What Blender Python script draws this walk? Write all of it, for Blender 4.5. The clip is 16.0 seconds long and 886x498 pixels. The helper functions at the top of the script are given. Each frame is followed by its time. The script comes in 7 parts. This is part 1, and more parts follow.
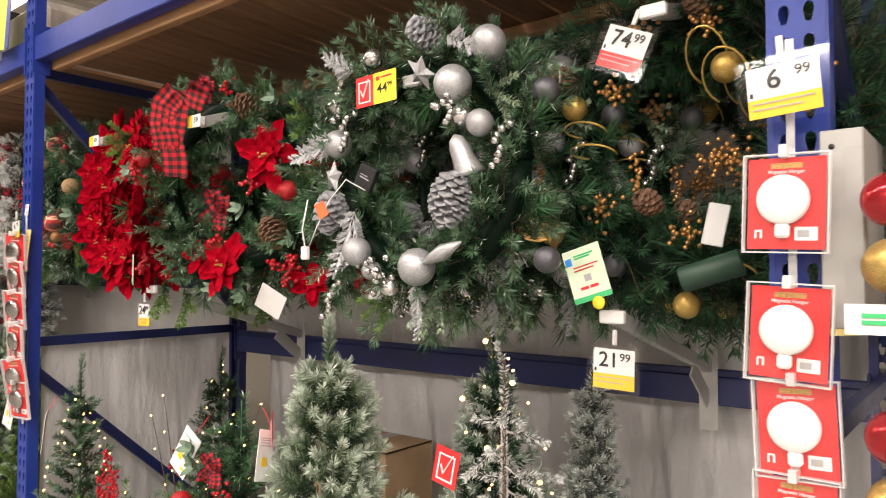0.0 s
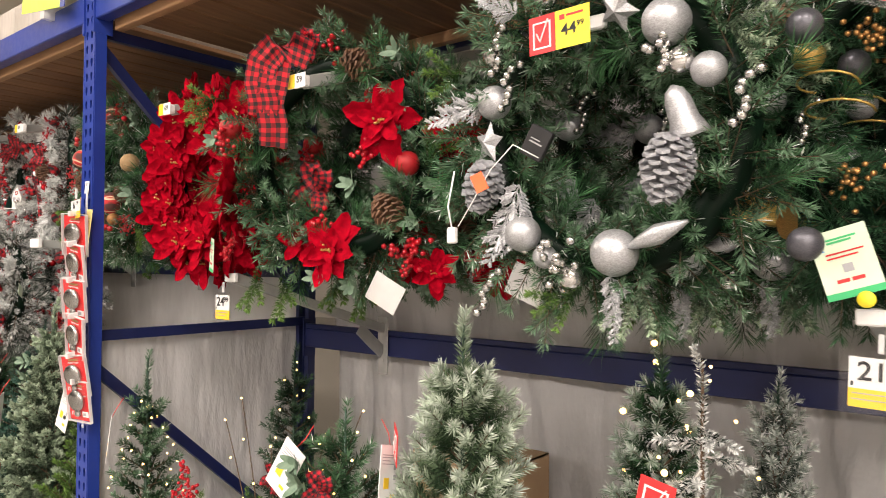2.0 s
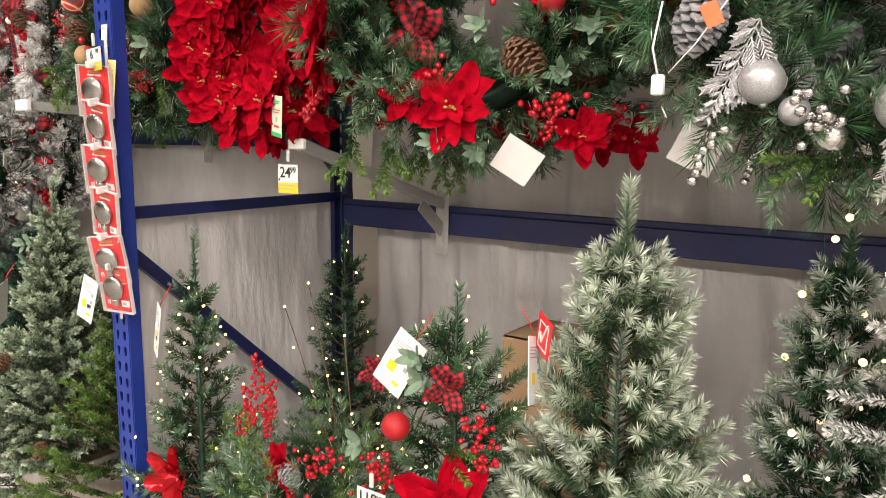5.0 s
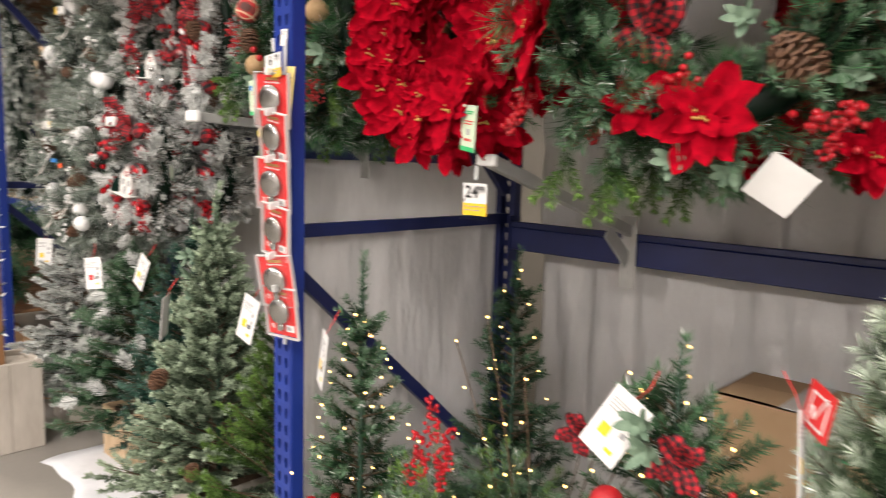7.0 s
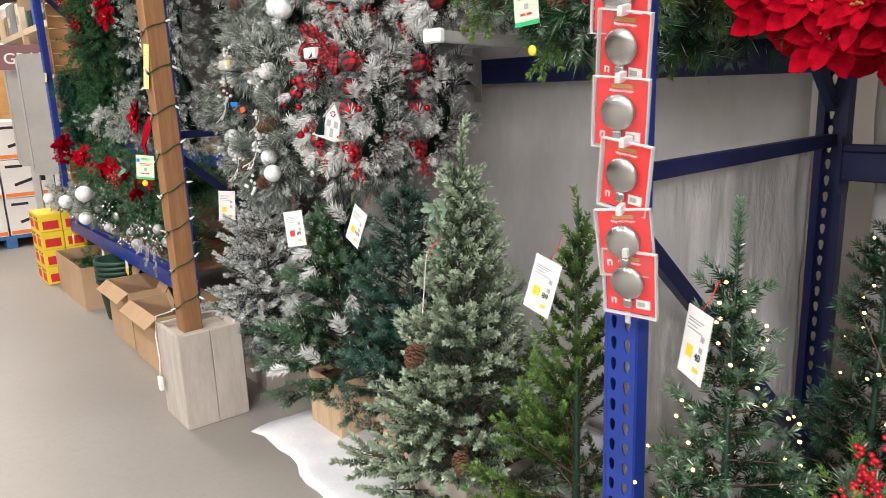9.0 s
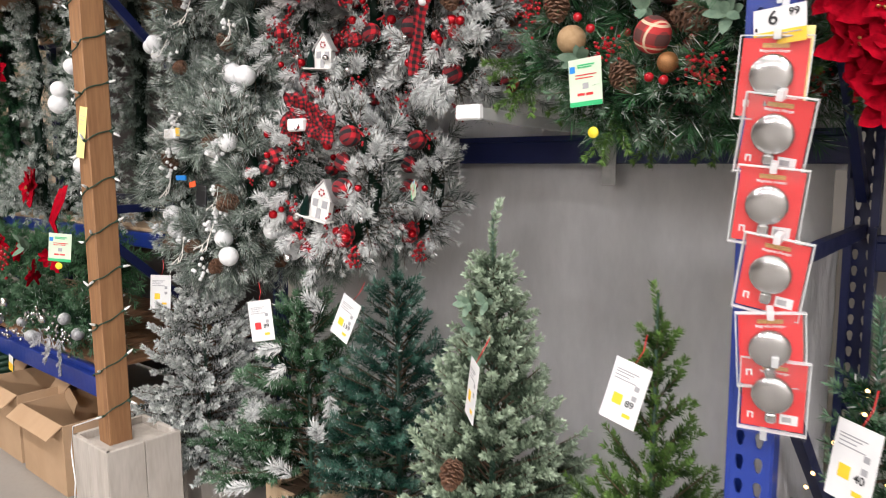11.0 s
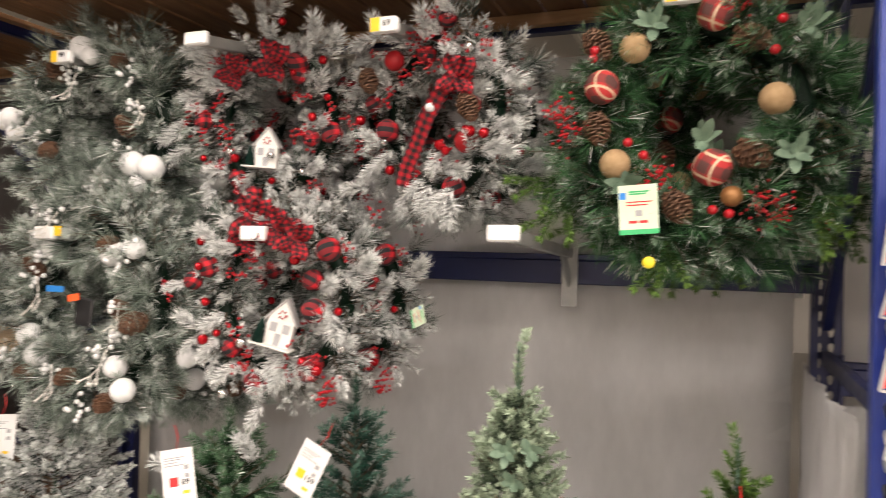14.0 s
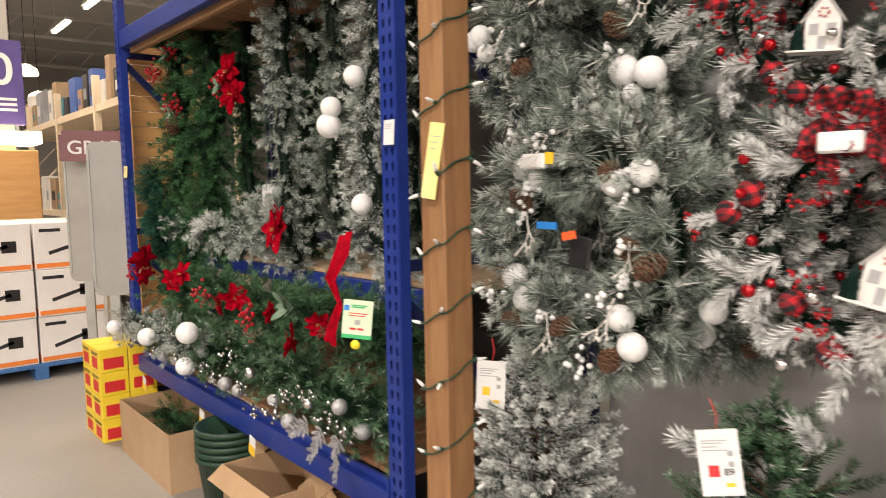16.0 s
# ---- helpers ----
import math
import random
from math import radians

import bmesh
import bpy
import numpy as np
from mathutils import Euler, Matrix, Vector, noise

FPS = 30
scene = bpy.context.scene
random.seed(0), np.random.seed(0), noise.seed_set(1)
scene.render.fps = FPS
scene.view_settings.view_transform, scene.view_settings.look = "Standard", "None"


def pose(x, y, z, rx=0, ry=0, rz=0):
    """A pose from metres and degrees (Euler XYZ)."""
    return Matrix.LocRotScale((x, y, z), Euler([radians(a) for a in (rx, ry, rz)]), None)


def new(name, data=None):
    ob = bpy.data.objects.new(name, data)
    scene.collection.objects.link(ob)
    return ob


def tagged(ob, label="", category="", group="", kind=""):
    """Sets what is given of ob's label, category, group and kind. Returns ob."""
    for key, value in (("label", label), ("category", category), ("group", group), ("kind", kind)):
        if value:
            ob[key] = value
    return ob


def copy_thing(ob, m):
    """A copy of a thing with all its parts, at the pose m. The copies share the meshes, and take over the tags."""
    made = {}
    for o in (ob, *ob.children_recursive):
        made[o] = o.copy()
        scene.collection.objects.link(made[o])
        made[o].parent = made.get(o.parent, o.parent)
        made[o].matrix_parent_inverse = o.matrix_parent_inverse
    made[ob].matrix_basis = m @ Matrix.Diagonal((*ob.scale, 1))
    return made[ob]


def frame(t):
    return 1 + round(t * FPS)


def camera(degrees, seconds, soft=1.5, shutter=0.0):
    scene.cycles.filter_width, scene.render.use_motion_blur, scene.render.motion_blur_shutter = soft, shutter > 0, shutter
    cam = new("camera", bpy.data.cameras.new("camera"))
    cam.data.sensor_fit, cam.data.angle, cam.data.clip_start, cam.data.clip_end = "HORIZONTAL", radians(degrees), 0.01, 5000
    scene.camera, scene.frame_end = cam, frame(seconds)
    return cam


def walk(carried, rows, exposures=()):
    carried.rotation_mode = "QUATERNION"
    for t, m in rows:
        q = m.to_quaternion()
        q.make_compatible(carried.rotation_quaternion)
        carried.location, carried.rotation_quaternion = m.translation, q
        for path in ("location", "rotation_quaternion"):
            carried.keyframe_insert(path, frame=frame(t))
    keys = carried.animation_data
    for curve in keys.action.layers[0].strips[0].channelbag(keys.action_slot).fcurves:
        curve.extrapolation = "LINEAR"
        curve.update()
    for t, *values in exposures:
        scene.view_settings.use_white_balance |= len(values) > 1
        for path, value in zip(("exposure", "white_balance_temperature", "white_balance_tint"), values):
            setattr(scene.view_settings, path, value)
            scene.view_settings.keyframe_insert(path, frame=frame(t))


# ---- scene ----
cam = camera(64.0, 16.0, 0.8, 0.35)
METRES, EYE, TILT, LEAN, TURN = 4.5, 1.5, 0.0, 0.0, 38.5
ROWS = [
    (0.0, 0.0, 0.0, 0.0, -0.0, 1.97, -0.01),
    (0.5, -0.0057, 0.0142, -0.0016, 2.57, 0.52, -0.35),
    (1.0, -0.0325, 0.0374, -0.0012, 3.27, -0.47, 0.27),
    (1.5, -0.0628, 0.0584, -0.0003, 1.42, 0.6, 0.45),
    (2.0, -0.083, 0.0756, -0.002, 0.72, 1.22, -0.44),
    (2.5, -0.0977, 0.1017, -0.0008, 2.48, 1.01, -0.19),
    (3.0, -0.1075, 0.1308, -0.0027, 4.73, 1.11, -0.18),
    (3.5, -0.1197, 0.1467, -0.0051, 4.14, 0.38, -1.0),
    (4.0, -0.1477, 0.1478, -0.0073, -0.98, -2.74, -0.38),
    (6.5, -0.2273, 0.1678, -0.0134, -4.52, -11.46, -0.37),
    (7.0, -0.2335, 0.2055, -0.013, 5.6, -7.29, -1.67),
    (7.5, -0.2575, 0.2362, -0.0173, 13.67, -10.14, -0.6),
    (8.0, -0.3067, 0.2604, -0.017, 14.33, -13.54, 1.64),
    (10.5, -0.4702, 0.3247, -0.0139, 4.31, -9.56, 1.28),
    (11.0, -0.502, 0.338, -0.0112, 1.64, -7.41, 0.43),
    (11.5, -0.5308, 0.373, -0.0083, 0.8, -5.99, 1.13),
    (12.0, -0.5571, 0.3997, -0.009, -2.5, -5.69, 1.15),
    (12.5, -0.6074, 0.4116, -0.0024, -11.65, -5.3, 0.93),
    (13.0, -0.6303, 0.4129, 0.0025, -18.67, -1.87, -1.24),
    (13.5, -0.6366, 0.4114, 0.0039, -21.3, 0.77, -1.98),
    (14.0, -0.6436, 0.4163, 0.0032, -17.02, 0.44, -1.5),
    (14.5, -0.6508, 0.4504, -0.0002, -6.16, -2.33, -0.1),
    (15.0, -0.6554, 0.4829, -0.0014, 3.49, -4.13, 0.83),
    (15.5, -0.6801, 0.5085, -0.0047, 9.61, -5.44, 0.37),
    (16.0, -0.7342, 0.539, -0.0014, 11.53, -5.29, 1.01),
]
walk(cam, [(t, pose(0, 0, EYE, TILT, LEAN, TURN) @ pose(METRES * x, METRES * y, METRES * z, 90 + pitch, roll, yaw)) for t, x, y, z, yaw, pitch, roll in ROWS],
     [(0.0, -0.24, 6550, 14), (1.0, -0.12, 6550, 14), (5.0, -0.08, 6550, 14), (8.0, -0.24, 6100, 12), (11.0, -0.26, 5850, 13), (12.4, -0.10, 6100, 14), (13.5, -0.18, 6500, 15), (15.0, -0.14, 6600, 14), (16.0, -0.34, 6550, 14)])

# ---- light ----
world = bpy.data.worlds.new("store_air")
scene.world = world
world.use_nodes = True
world.node_tree.nodes["Background"].inputs[0].default_value = (1.0, 0.93, 0.85, 1)
world.node_tree.nodes["Background"].inputs[1].default_value = 0.003


def ceiling_lamp(x, y, z, power, sx=1.5, sy=0.5, colour=(1.0, 0.91, 0.81)):
    data = bpy.data.lights.new("ceiling_lamp", "AREA")
    data.shape, data.size, data.size_y, data.energy, data.color = "RECTANGLE", sx, sy, power, colour
    ob = new("ceiling_lamp", data)
    ob.location = (x, y, z)
    return ob


for lx, power in ((4.6, 300), (1.2, 250), (-2.2, 230), (-5.6, 230)):
    ceiling_lamp(lx, -1.9, 5.3, power, 2.2)
for lx, power in ((9.5, 2000), (5.5, 1450), (1.5, 850), (-2.5, 760), (-6.5, 760)):
    ceiling_lamp(lx, -10.5, 5.3, power, 2.6, 0.8)
for lx, ly in ((-10.5, 0.2), (-15.5, 0.2), (-12.5, 4.5), (-20.0, 1.0), (-26.0, 2.0)):
    ceiling_lamp(lx, ly, 5.5, 290, 1.8, 0.8, (1.0, 0.87, 0.70))


# ---- materials ----
def material(name, rough=0.5, metal=0.0, base=(0.5, 0.5, 0.5)):
    m = bpy.data.materials.new(name)
    m.use_nodes = True
    n = m.node_tree.nodes
    p = n["Principled BSDF"]
    p.inputs["Base Color"].default_value = (*base, 1)
    p.inputs["Roughness"].default_value = rough
    p.inputs["Metallic"].default_value = metal
    return m, m.node_tree, p


def mix(tree, fac, a, b, blend="MIX"):
    n = tree.nodes.new("ShaderNodeMix")
    n.data_type, n.blend_type = "RGBA", blend
    for slot, v in ((0, fac), (6, a), (7, b)):
        if isinstance(v, tuple):
            n.inputs[slot].default_value = (*v, 1)
        elif isinstance(v, (int, float)):
            n.inputs[slot].default_value = v
        else:
            tree.links.new(v, n.inputs[slot])
    return n.outputs[2]


def calc(tree, op, a, b=0.0, c=0.0):
    n = tree.nodes.new("ShaderNodeMath")
    n.operation = op
    for slot, v in ((0, a), (1, b), (2, c)):
        if isinstance(v, (int, float)):
            n.inputs[slot].default_value = v
        else:
            tree.links.new(v, n.inputs[slot])
    return n.outputs[0]


def ramp(tree, v, lo, hi):
    n = tree.nodes.new("ShaderNodeMapRange")
    tree.links.new(v, n.inputs[0])
    n.inputs[1].default_value, n.inputs[2].default_value = lo, hi
    return n.outputs[0]


def grain(tree, scale, detail=4.0, stretch=None, space="Object", rough=0.55):
    c = tree.nodes.new("ShaderNodeTexCoord")
    out = c.outputs[space]
    if stretch:
        mp = tree.nodes.new("ShaderNodeMapping")
        tree.links.new(out, mp.inputs[0])
        mp.inputs["Scale"].default_value = stretch
        out = mp.outputs[0]
    n = tree.nodes.new("ShaderNodeTexNoise")
    tree.links.new(out, n.inputs["Vector"])
    n.inputs["Scale"].default_value, n.inputs["Detail"].default_value = scale, detail
    n.inputs["Roughness"].default_value = rough
    return n.outputs[0]


def bump(tree, p, height, strength=0.3, distance=0.002):
    b = tree.nodes.new("ShaderNodeBump")
    tree.links.new(height, b.inputs["Height"])
    b.inputs["Strength"].default_value, b.inputs["Distance"].default_value = strength, distance
    tree.links.new(b.outputs[0], p.inputs["Normal"])


def surface(name, a, b, scale, rough=0.5, metal=0.0, bumps=0.2, stretch=None, fine=None, spread=(0.35, 0.65), per_object=0.0):
    """Two tones mixed by a broad and a fine grain, with a relief of the fine one."""
    m, t, p = material(name, rough, metal)
    broad = ramp(t, grain(t, scale, 3.0, stretch), *spread)
    small = grain(t, fine or scale * 9, 5.0, stretch)
    f = calc(t, "MULTIPLY_ADD", small, 0.5, calc(t, "MULTIPLY_ADD", broad, 0.6, -0.05))
    if per_object:
        info = t.nodes.new("ShaderNodeObjectInfo")
        f = calc(t, "ADD", f, calc(t, "MULTIPLY_ADD", info.outputs["Random"], per_object, -per_object / 2))
    t.links.new(mix(t, ramp(t, f, 0.0, 1.0), a, b), p.inputs["Base Color"])
    t.links.new(calc(t, "MULTIPLY_ADD", small, 0.25, rough - 0.12), p.inputs["Roughness"])
    if bumps:
        bump(t, p, small, bumps)
    return m


def foliage_material(name, dark, light, frost=(0.84, 0.85, 0.84), rough=0.45):
    """Needles: tone by needle, paler tips, shade painted in towards each sprig's base, and flock where the mesh carries
    it.
    """
    m, t, p = material(name, rough)
    geo = t.nodes.new("ShaderNodeNewGeometry")
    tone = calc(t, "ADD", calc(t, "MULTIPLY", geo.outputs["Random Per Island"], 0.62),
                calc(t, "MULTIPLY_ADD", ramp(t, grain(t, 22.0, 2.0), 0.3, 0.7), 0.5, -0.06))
    shade_fade = t.nodes.new("ShaderNodeAttribute")
    shade_fade.attribute_name = "shade_fade"
    tone = calc(t, "MULTIPLY_ADD", shade_fade.outputs["Fac"], 0.62, calc(t, "MULTIPLY_ADD", tone, 0.55, -0.12))
    # Inner shade in the colour: the dark tone is cut further at sprig bases.
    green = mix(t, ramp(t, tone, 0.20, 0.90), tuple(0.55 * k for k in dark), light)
    a = t.nodes.new("ShaderNodeAttribute")
    a.attribute_name = "frost"
    t.links.new(mix(t, a.outputs["Fac"], green, frost), p.inputs["Base Color"])
    t.links.new(calc(t, "MULTIPLY_ADD", a.outputs["Fac"], 0.45, rough), p.inputs["Roughness"])
    p.inputs["Specular IOR Level"].default_value = 0.12
    return m


def glitter(name, base, metal=0.85, rough=0.32, amount=0.5):
    m, t, p = material(name, rough, metal, base)
    c = t.nodes.new("ShaderNodeTexCoord")
    v = t.nodes.new("ShaderNodeTexVoronoi")
    t.links.new(c.outputs["Object"], v.inputs["Vector"])
    v.inputs["Scale"].default_value = 700
    bump(t, p, v.outputs["Color"], amount, 0.002)
    t.links.new(mix(t, ramp(t, v.outputs["Color"], 0.2, 0.9), tuple(0.6 * k for k in base), tuple(min(1, 1.15 * k) for k in base)), p.inputs["Base Color"])
    return m


def checks(name, space, cells, red=(0.55, 0.012, 0.02), black=(0.012, 0.01, 0.012), lines=False):
    """Woven buffalo check: two crossed bands of thread; with lines a tartan with pale threads."""
    m, t, p = material(name, 0.85)
    c = t.nodes.new("ShaderNodeTexCoord")
    s = t.nodes.new("ShaderNodeSeparateXYZ")
    t.links.new(c.outputs[space], s.inputs[0])
    second = s.outputs[1] if space == "UV" else s.outputs[2]
    bands = []
    for axis in (s.outputs[0], second):
        f = calc(t, "FRACT", calc(t, "MULTIPLY_ADD", axis, cells, 40.25))
        bands.append(calc(t, "LESS_THAN", f, 0.5))
    dark = calc(t, "MULTIPLY", calc(t, "ADD", bands[0], bands[1]), 0.5)
    colour = mix(t, calc(t, "POWER", dark, 0.6), red, black)
    if lines:
        for axis in (s.outputs[0], second):
            f = calc(t, "FRACT", calc(t, "MULTIPLY_ADD", axis, cells, 40.47))
            colour = mix(t, calc(t, "MULTIPLY", calc(t, "LESS_THAN", f, 0.1), 0.75), colour, (0.72, 0.6, 0.4))
    t.links.new(colour, p.inputs["Base Color"])
    bump(t, p, grain(t, 500, 2.0), 0.4, 0.001)
    return m


def glow(name, colour, strength):
    m, t, p = material(name, 0.4, 0, colour)
    p.inputs["Emission Color"].default_value = (*colour, 1)
    p.inputs["Emission Strength"].default_value = strength
    return m


def clear(name, rough=0.08, haze=0.0, tint=(0.9, 0.92, 0.92)):
    """Thin packing film: see-through, with its gloss and perhaps a milky haze."""
    m, t, p = material(name, rough, 0, tint)
    out = t.nodes["Material Output"]
    seen = t.nodes.new("ShaderNodeBsdfTransparent")
    gloss = t.nodes.new("ShaderNodeBsdfGlossy")
    gloss.inputs["Roughness"].default_value = rough
    one, two = t.nodes.new("ShaderNodeMixShader"), t.nodes.new("ShaderNodeMixShader")
    one.inputs[0].default_value = haze
    t.links.new(seen.outputs[0], one.inputs[1]), t.links.new(p.outputs[0], one.inputs[2])
    two.inputs[0].default_value = 0.035
    t.links.new(one.outputs[0], two.inputs[1]), t.links.new(gloss.outputs[0], two.inputs[2])
    t.links.new(two.outputs[0], out.inputs["Surface"])
    return m


M_BLUE = surface("blue_rack_paint", (0.010, 0.028, 0.20), (0.016, 0.042, 0.27), 4, 0.36, 0, 0.06)
# The same rack blue, darkened to hold the shade inside the rack.
M_SHADEBLUE = surface("shaded_blue_rack_paint", (0.005, 0.009, 0.052), (0.010, 0.017, 0.088), 4, 0.4, 0, 0.06)
M_STEEL = surface("galvanised_steel", (0.36, 0.36, 0.35), (0.50, 0.50, 0.48), 14, 0.42, 0.35, 0.06)
M_GREYPAINT = surface("grey_arm_paint", (0.30, 0.31, 0.30), (0.42, 0.42, 0.40), 8, 0.5, 0.1, 0.05)
M_DECK = surface("deck_wood", (0.145, 0.068, 0.030), (0.27, 0.14, 0.066), 3, 0.7, 0, 0.4, (9, 1, 9), 12, per_object=0.45)
M_EDGEWOOD = surface("runner_wood", (0.26, 0.14, 0.065), (0.42, 0.24, 0.12), 3, 0.7, 0, 0.4, (1, 9, 9), 12)
M_POST = surface("post_wood", (0.20, 0.094, 0.038), (0.34, 0.18, 0.076), 3.5, 0.65, 0, 0.4, (9, 9, 0.8), 14)
M_CRATE = surface("crate_wood", (0.42, 0.29, 0.17), (0.60, 0.45, 0.29), 3, 0.75, 0, 0.4, (9, 9, 1), 14, per_object=0.3)
M_GREYWOOD = surface("weathered_planter", (0.36, 0.325, 0.28), (0.50, 0.46, 0.41), 3, 0.8, 0, 0.4, (6, 6, 1.2), 12, per_object=0.25)
M_CARD = surface("cardboard", (0.36, 0.23, 0.125), (0.47, 0.32, 0.19), 3, 0.85, 0, 0.15)
M_CARD_IN = surface("cardboard_inside", (0.20, 0.12, 0.065), (0.28, 0.18, 0.10), 3, 0.9, 0, 0.15)
M_SHEET = surface("grey_sheet", (0.70, 0.695, 0.70), (0.82, 0.815, 0.82), 1.6, 0.33, 0, 0.05)
M_BOARD = surface("grey_board", (0.66, 0.655, 0.66), (0.93, 0.925, 0.93), 1.6, 0.45, 0, 0.03, (2.2, 2.2, 0.9), spread=(0.3, 0.7))
_t = M_SHEET.node_tree
_p = _t.nodes["Principled BSDF"]
bump(_t, _p, calc(_t, "ADD", grain(_t, 2.2, 2.0, (4, 4, 0.8)), calc(_t, "MULTIPLY", grain(_t, 7.0, 3.0, (3, 3, 1.2)), 0.4)), 0.8, 0.028)
M_FELT = surface("white_felt", (0.58, 0.60, 0.63), (0.72, 0.73, 0.76), 8, 0.95, 0, 0.8)
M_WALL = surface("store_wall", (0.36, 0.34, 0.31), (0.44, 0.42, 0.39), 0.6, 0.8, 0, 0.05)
M_LOWBOUNCE = surface("low_bounce_wall", (0.16, 0.15, 0.14), (0.24, 0.22, 0.20), 0.8, 0.8, 0, 0.05)
# The garland bay's unlit depth, put into a near-black colour.
M_DARKDEPTH = surface("painted_dark_depth", (0.06, 0.055, 0.055), (0.10, 0.09, 0.085), 0.8, 0.9, 0, 0.05)
M_CEIL = surface("ceiling_deck", (0.55, 0.53, 0.49), (0.65, 0.63, 0.59), 0.8, 0.8, 0, 0.05)
M_BLACK = surface("black_plastic", (0.008, 0.008, 0.009), (0.02, 0.02, 0.022), 20, 0.42, 0, 0.05)
M_WHITE = surface("white_plastic", (0.74, 0.74, 0.73), (0.83, 0.83, 0.82), 12, 0.35, 0, 0.03)
M_PAPER = surface("white_card", (0.66, 0.66, 0.655), (0.76, 0.76, 0.755), 6, 0.6, 0, 0.03)
M_YELLOW = surface("yellow_card", (0.78, 0.48, 0.012), (0.86, 0.56, 0.03), 8, 0.55, 0, 0.02)
M_PALEYELLOW = surface("pale_yellow_tag", (0.80, 0.68, 0.22), (0.86, 0.76, 0.34), 8, 0.6, 0, 0.03)
M_LEMON = surface("lemon_sign", (0.82, 0.66, 0.02), (0.88, 0.74, 0.05), 8, 0.5, 0, 0.02)
M_RED = surface("red_card", (0.60, 0.018, 0.022), (0.68, 0.035, 0.035), 8, 0.4, 0, 0.02)
M_REDINK = surface("red_ink", (0.56, 0.02, 0.025), (0.64, 0.03, 0.03), 8, 0.5, 0, 0.02)
M_ORANGE = surface("orange_tab", (0.85, 0.10, 0.02), (0.9, 0.15, 0.04), 8, 0.5, 0, 0.02)
M_INK = surface("black_ink", (0.01, 0.01, 0.012), (0.02, 0.02, 0.022), 9, 0.6, 0, 0.0)
M_GREYINK = surface("grey_ink", (0.30, 0.30, 0.31), (0.38, 0.38, 0.39), 9, 0.6, 0, 0.0)
M_GREENCARD = surface("pale_green_card", (0.52, 0.66, 0.46), (0.66, 0.74, 0.60), 5, 0.45, 0, 0.02)
M_GREENINK = surface("green_ink", (0.03, 0.40, 0.13), (0.05, 0.48, 0.18), 5, 0.5, 0, 0.02)
M_PETAL = surface("red_velvet_petal", (0.16, 0.0004, 0.006), (0.44, 0.0012, 0.014), 30, 0.9, 0, 0.5)
M_PETAL.node_tree.nodes["Principled BSDF"].inputs["Specular IOR Level"].default_value = 0.06
M_BERRY = surface("red_berry", (0.30, 0.003, 0.010), (0.46, 0.008, 0.016), 30, 0.28, 0, 0.05)
M_REDBALL = surface("matt_red_ball", (0.30, 0.004, 0.009), (0.44, 0.010, 0.014), 30, 0.6, 0, 0.3)
M_SHINYRED = surface("shiny_red_ball", (0.34, 0.004, 0.010), (0.46, 0.008, 0.014), 20, 0.12, 0.6, 0.02)
M_CONE = surface("pine_cone", (0.055, 0.026, 0.014), (0.19, 0.095, 0.05), 60, 0.7, 0, 0.3)
M_FROSTCONE = surface("silver_cone", (0.24, 0.245, 0.265), (0.50, 0.51, 0.54), 60, 0.45, 0.3, 0.4)
M_SILVER = glitter("silver_glitter", (0.52, 0.53, 0.55), 0.6, 0.36)
M_CHROME = glitter("silver_shine", (0.78, 0.77, 0.76), 0.95, 0.12, 0.05)
M_GUN = glitter("dark_glitter", (0.14, 0.14, 0.16), 0.7, 0.35)
M_GOLD = glitter("gold_glitter", (0.62, 0.42, 0.12), 0.75, 0.35)
M_GOLDLEAF = glitter("gold_leaf", (0.60, 0.36, 0.13), 0.8, 0.35, 0.15)
M_COPPER = glitter("copper_berry", (0.55, 0.29, 0.10), 0.7, 0.3, 0.2)
M_SNOWBALL = surface("snow_ball", (0.76, 0.77, 0.77), (0.88, 0.88, 0.88), 60, 0.9, 0, 0.8)
M_TWIG = surface("white_twig", (0.60, 0.58, 0.53), (0.78, 0.76, 0.72), 50, 0.9, 0, 0.5)
M_BROWN = surface("brown_stem", (0.055, 0.032, 0.018), (0.13, 0.08, 0.045), 50, 0.85, 0, 0.4)
M_GREENWIRE = surface("green_wire", (0.010, 0.035, 0.02), (0.02, 0.06, 0.035), 50, 0.5, 0, 0.05)
M_SAGE = surface("sage_leaf", (0.07, 0.125, 0.08), (0.20, 0.285, 0.20), 30, 0.7, 0, 0.2)
M_TAN = surface("burlap_ball", (0.30, 0.19, 0.09), (0.44, 0.30, 0.16), 40, 0.85, 0, 0.5)
M_JINGLE = glitter("rusty_bell", (0.36, 0.17, 0.06), 0.5, 0.5, 0.2)
M_HOUSE = surface("white_wood_house", (0.62, 0.61, 0.58), (0.76, 0.75, 0.72), 20, 0.7, 0, 0.15)
M_HOUSEROOF = surface("grey_house_roof", (0.28, 0.27, 0.26), (0.42, 0.41, 0.40), 20, 0.8, 0, 0.2)
M_PLAID = checks("buffalo_check_ribbon", "UV", 1.0, (0.42, 0.006, 0.016))
M_PLAIDBALL = checks("buffalo_check_ball", "Object", 24.0, (0.50, 0.010, 0.02))
M_TARTAN = checks("tartan_ball", "Object", 17.0, (0.46, 0.03, 0.03), (0.09, 0.035, 0.03), True)
M_DARKPLAID = checks("green_red_check_ribbon", "UV", 1.0, (0.50, 0.008, 0.018), (0.018, 0.010, 0.010))
M_CLEAR = clear("clear_plastic")
M_FILM = clear("milky_plastic", 0.3, 0.5)
M_BULB = glow("warm_bulb", (1.0, 0.55, 0.17), 8.0)
M_MIRROR, _, _ = material("polished_steel", 0.26, 1.0, (0.46, 0.455, 0.445))
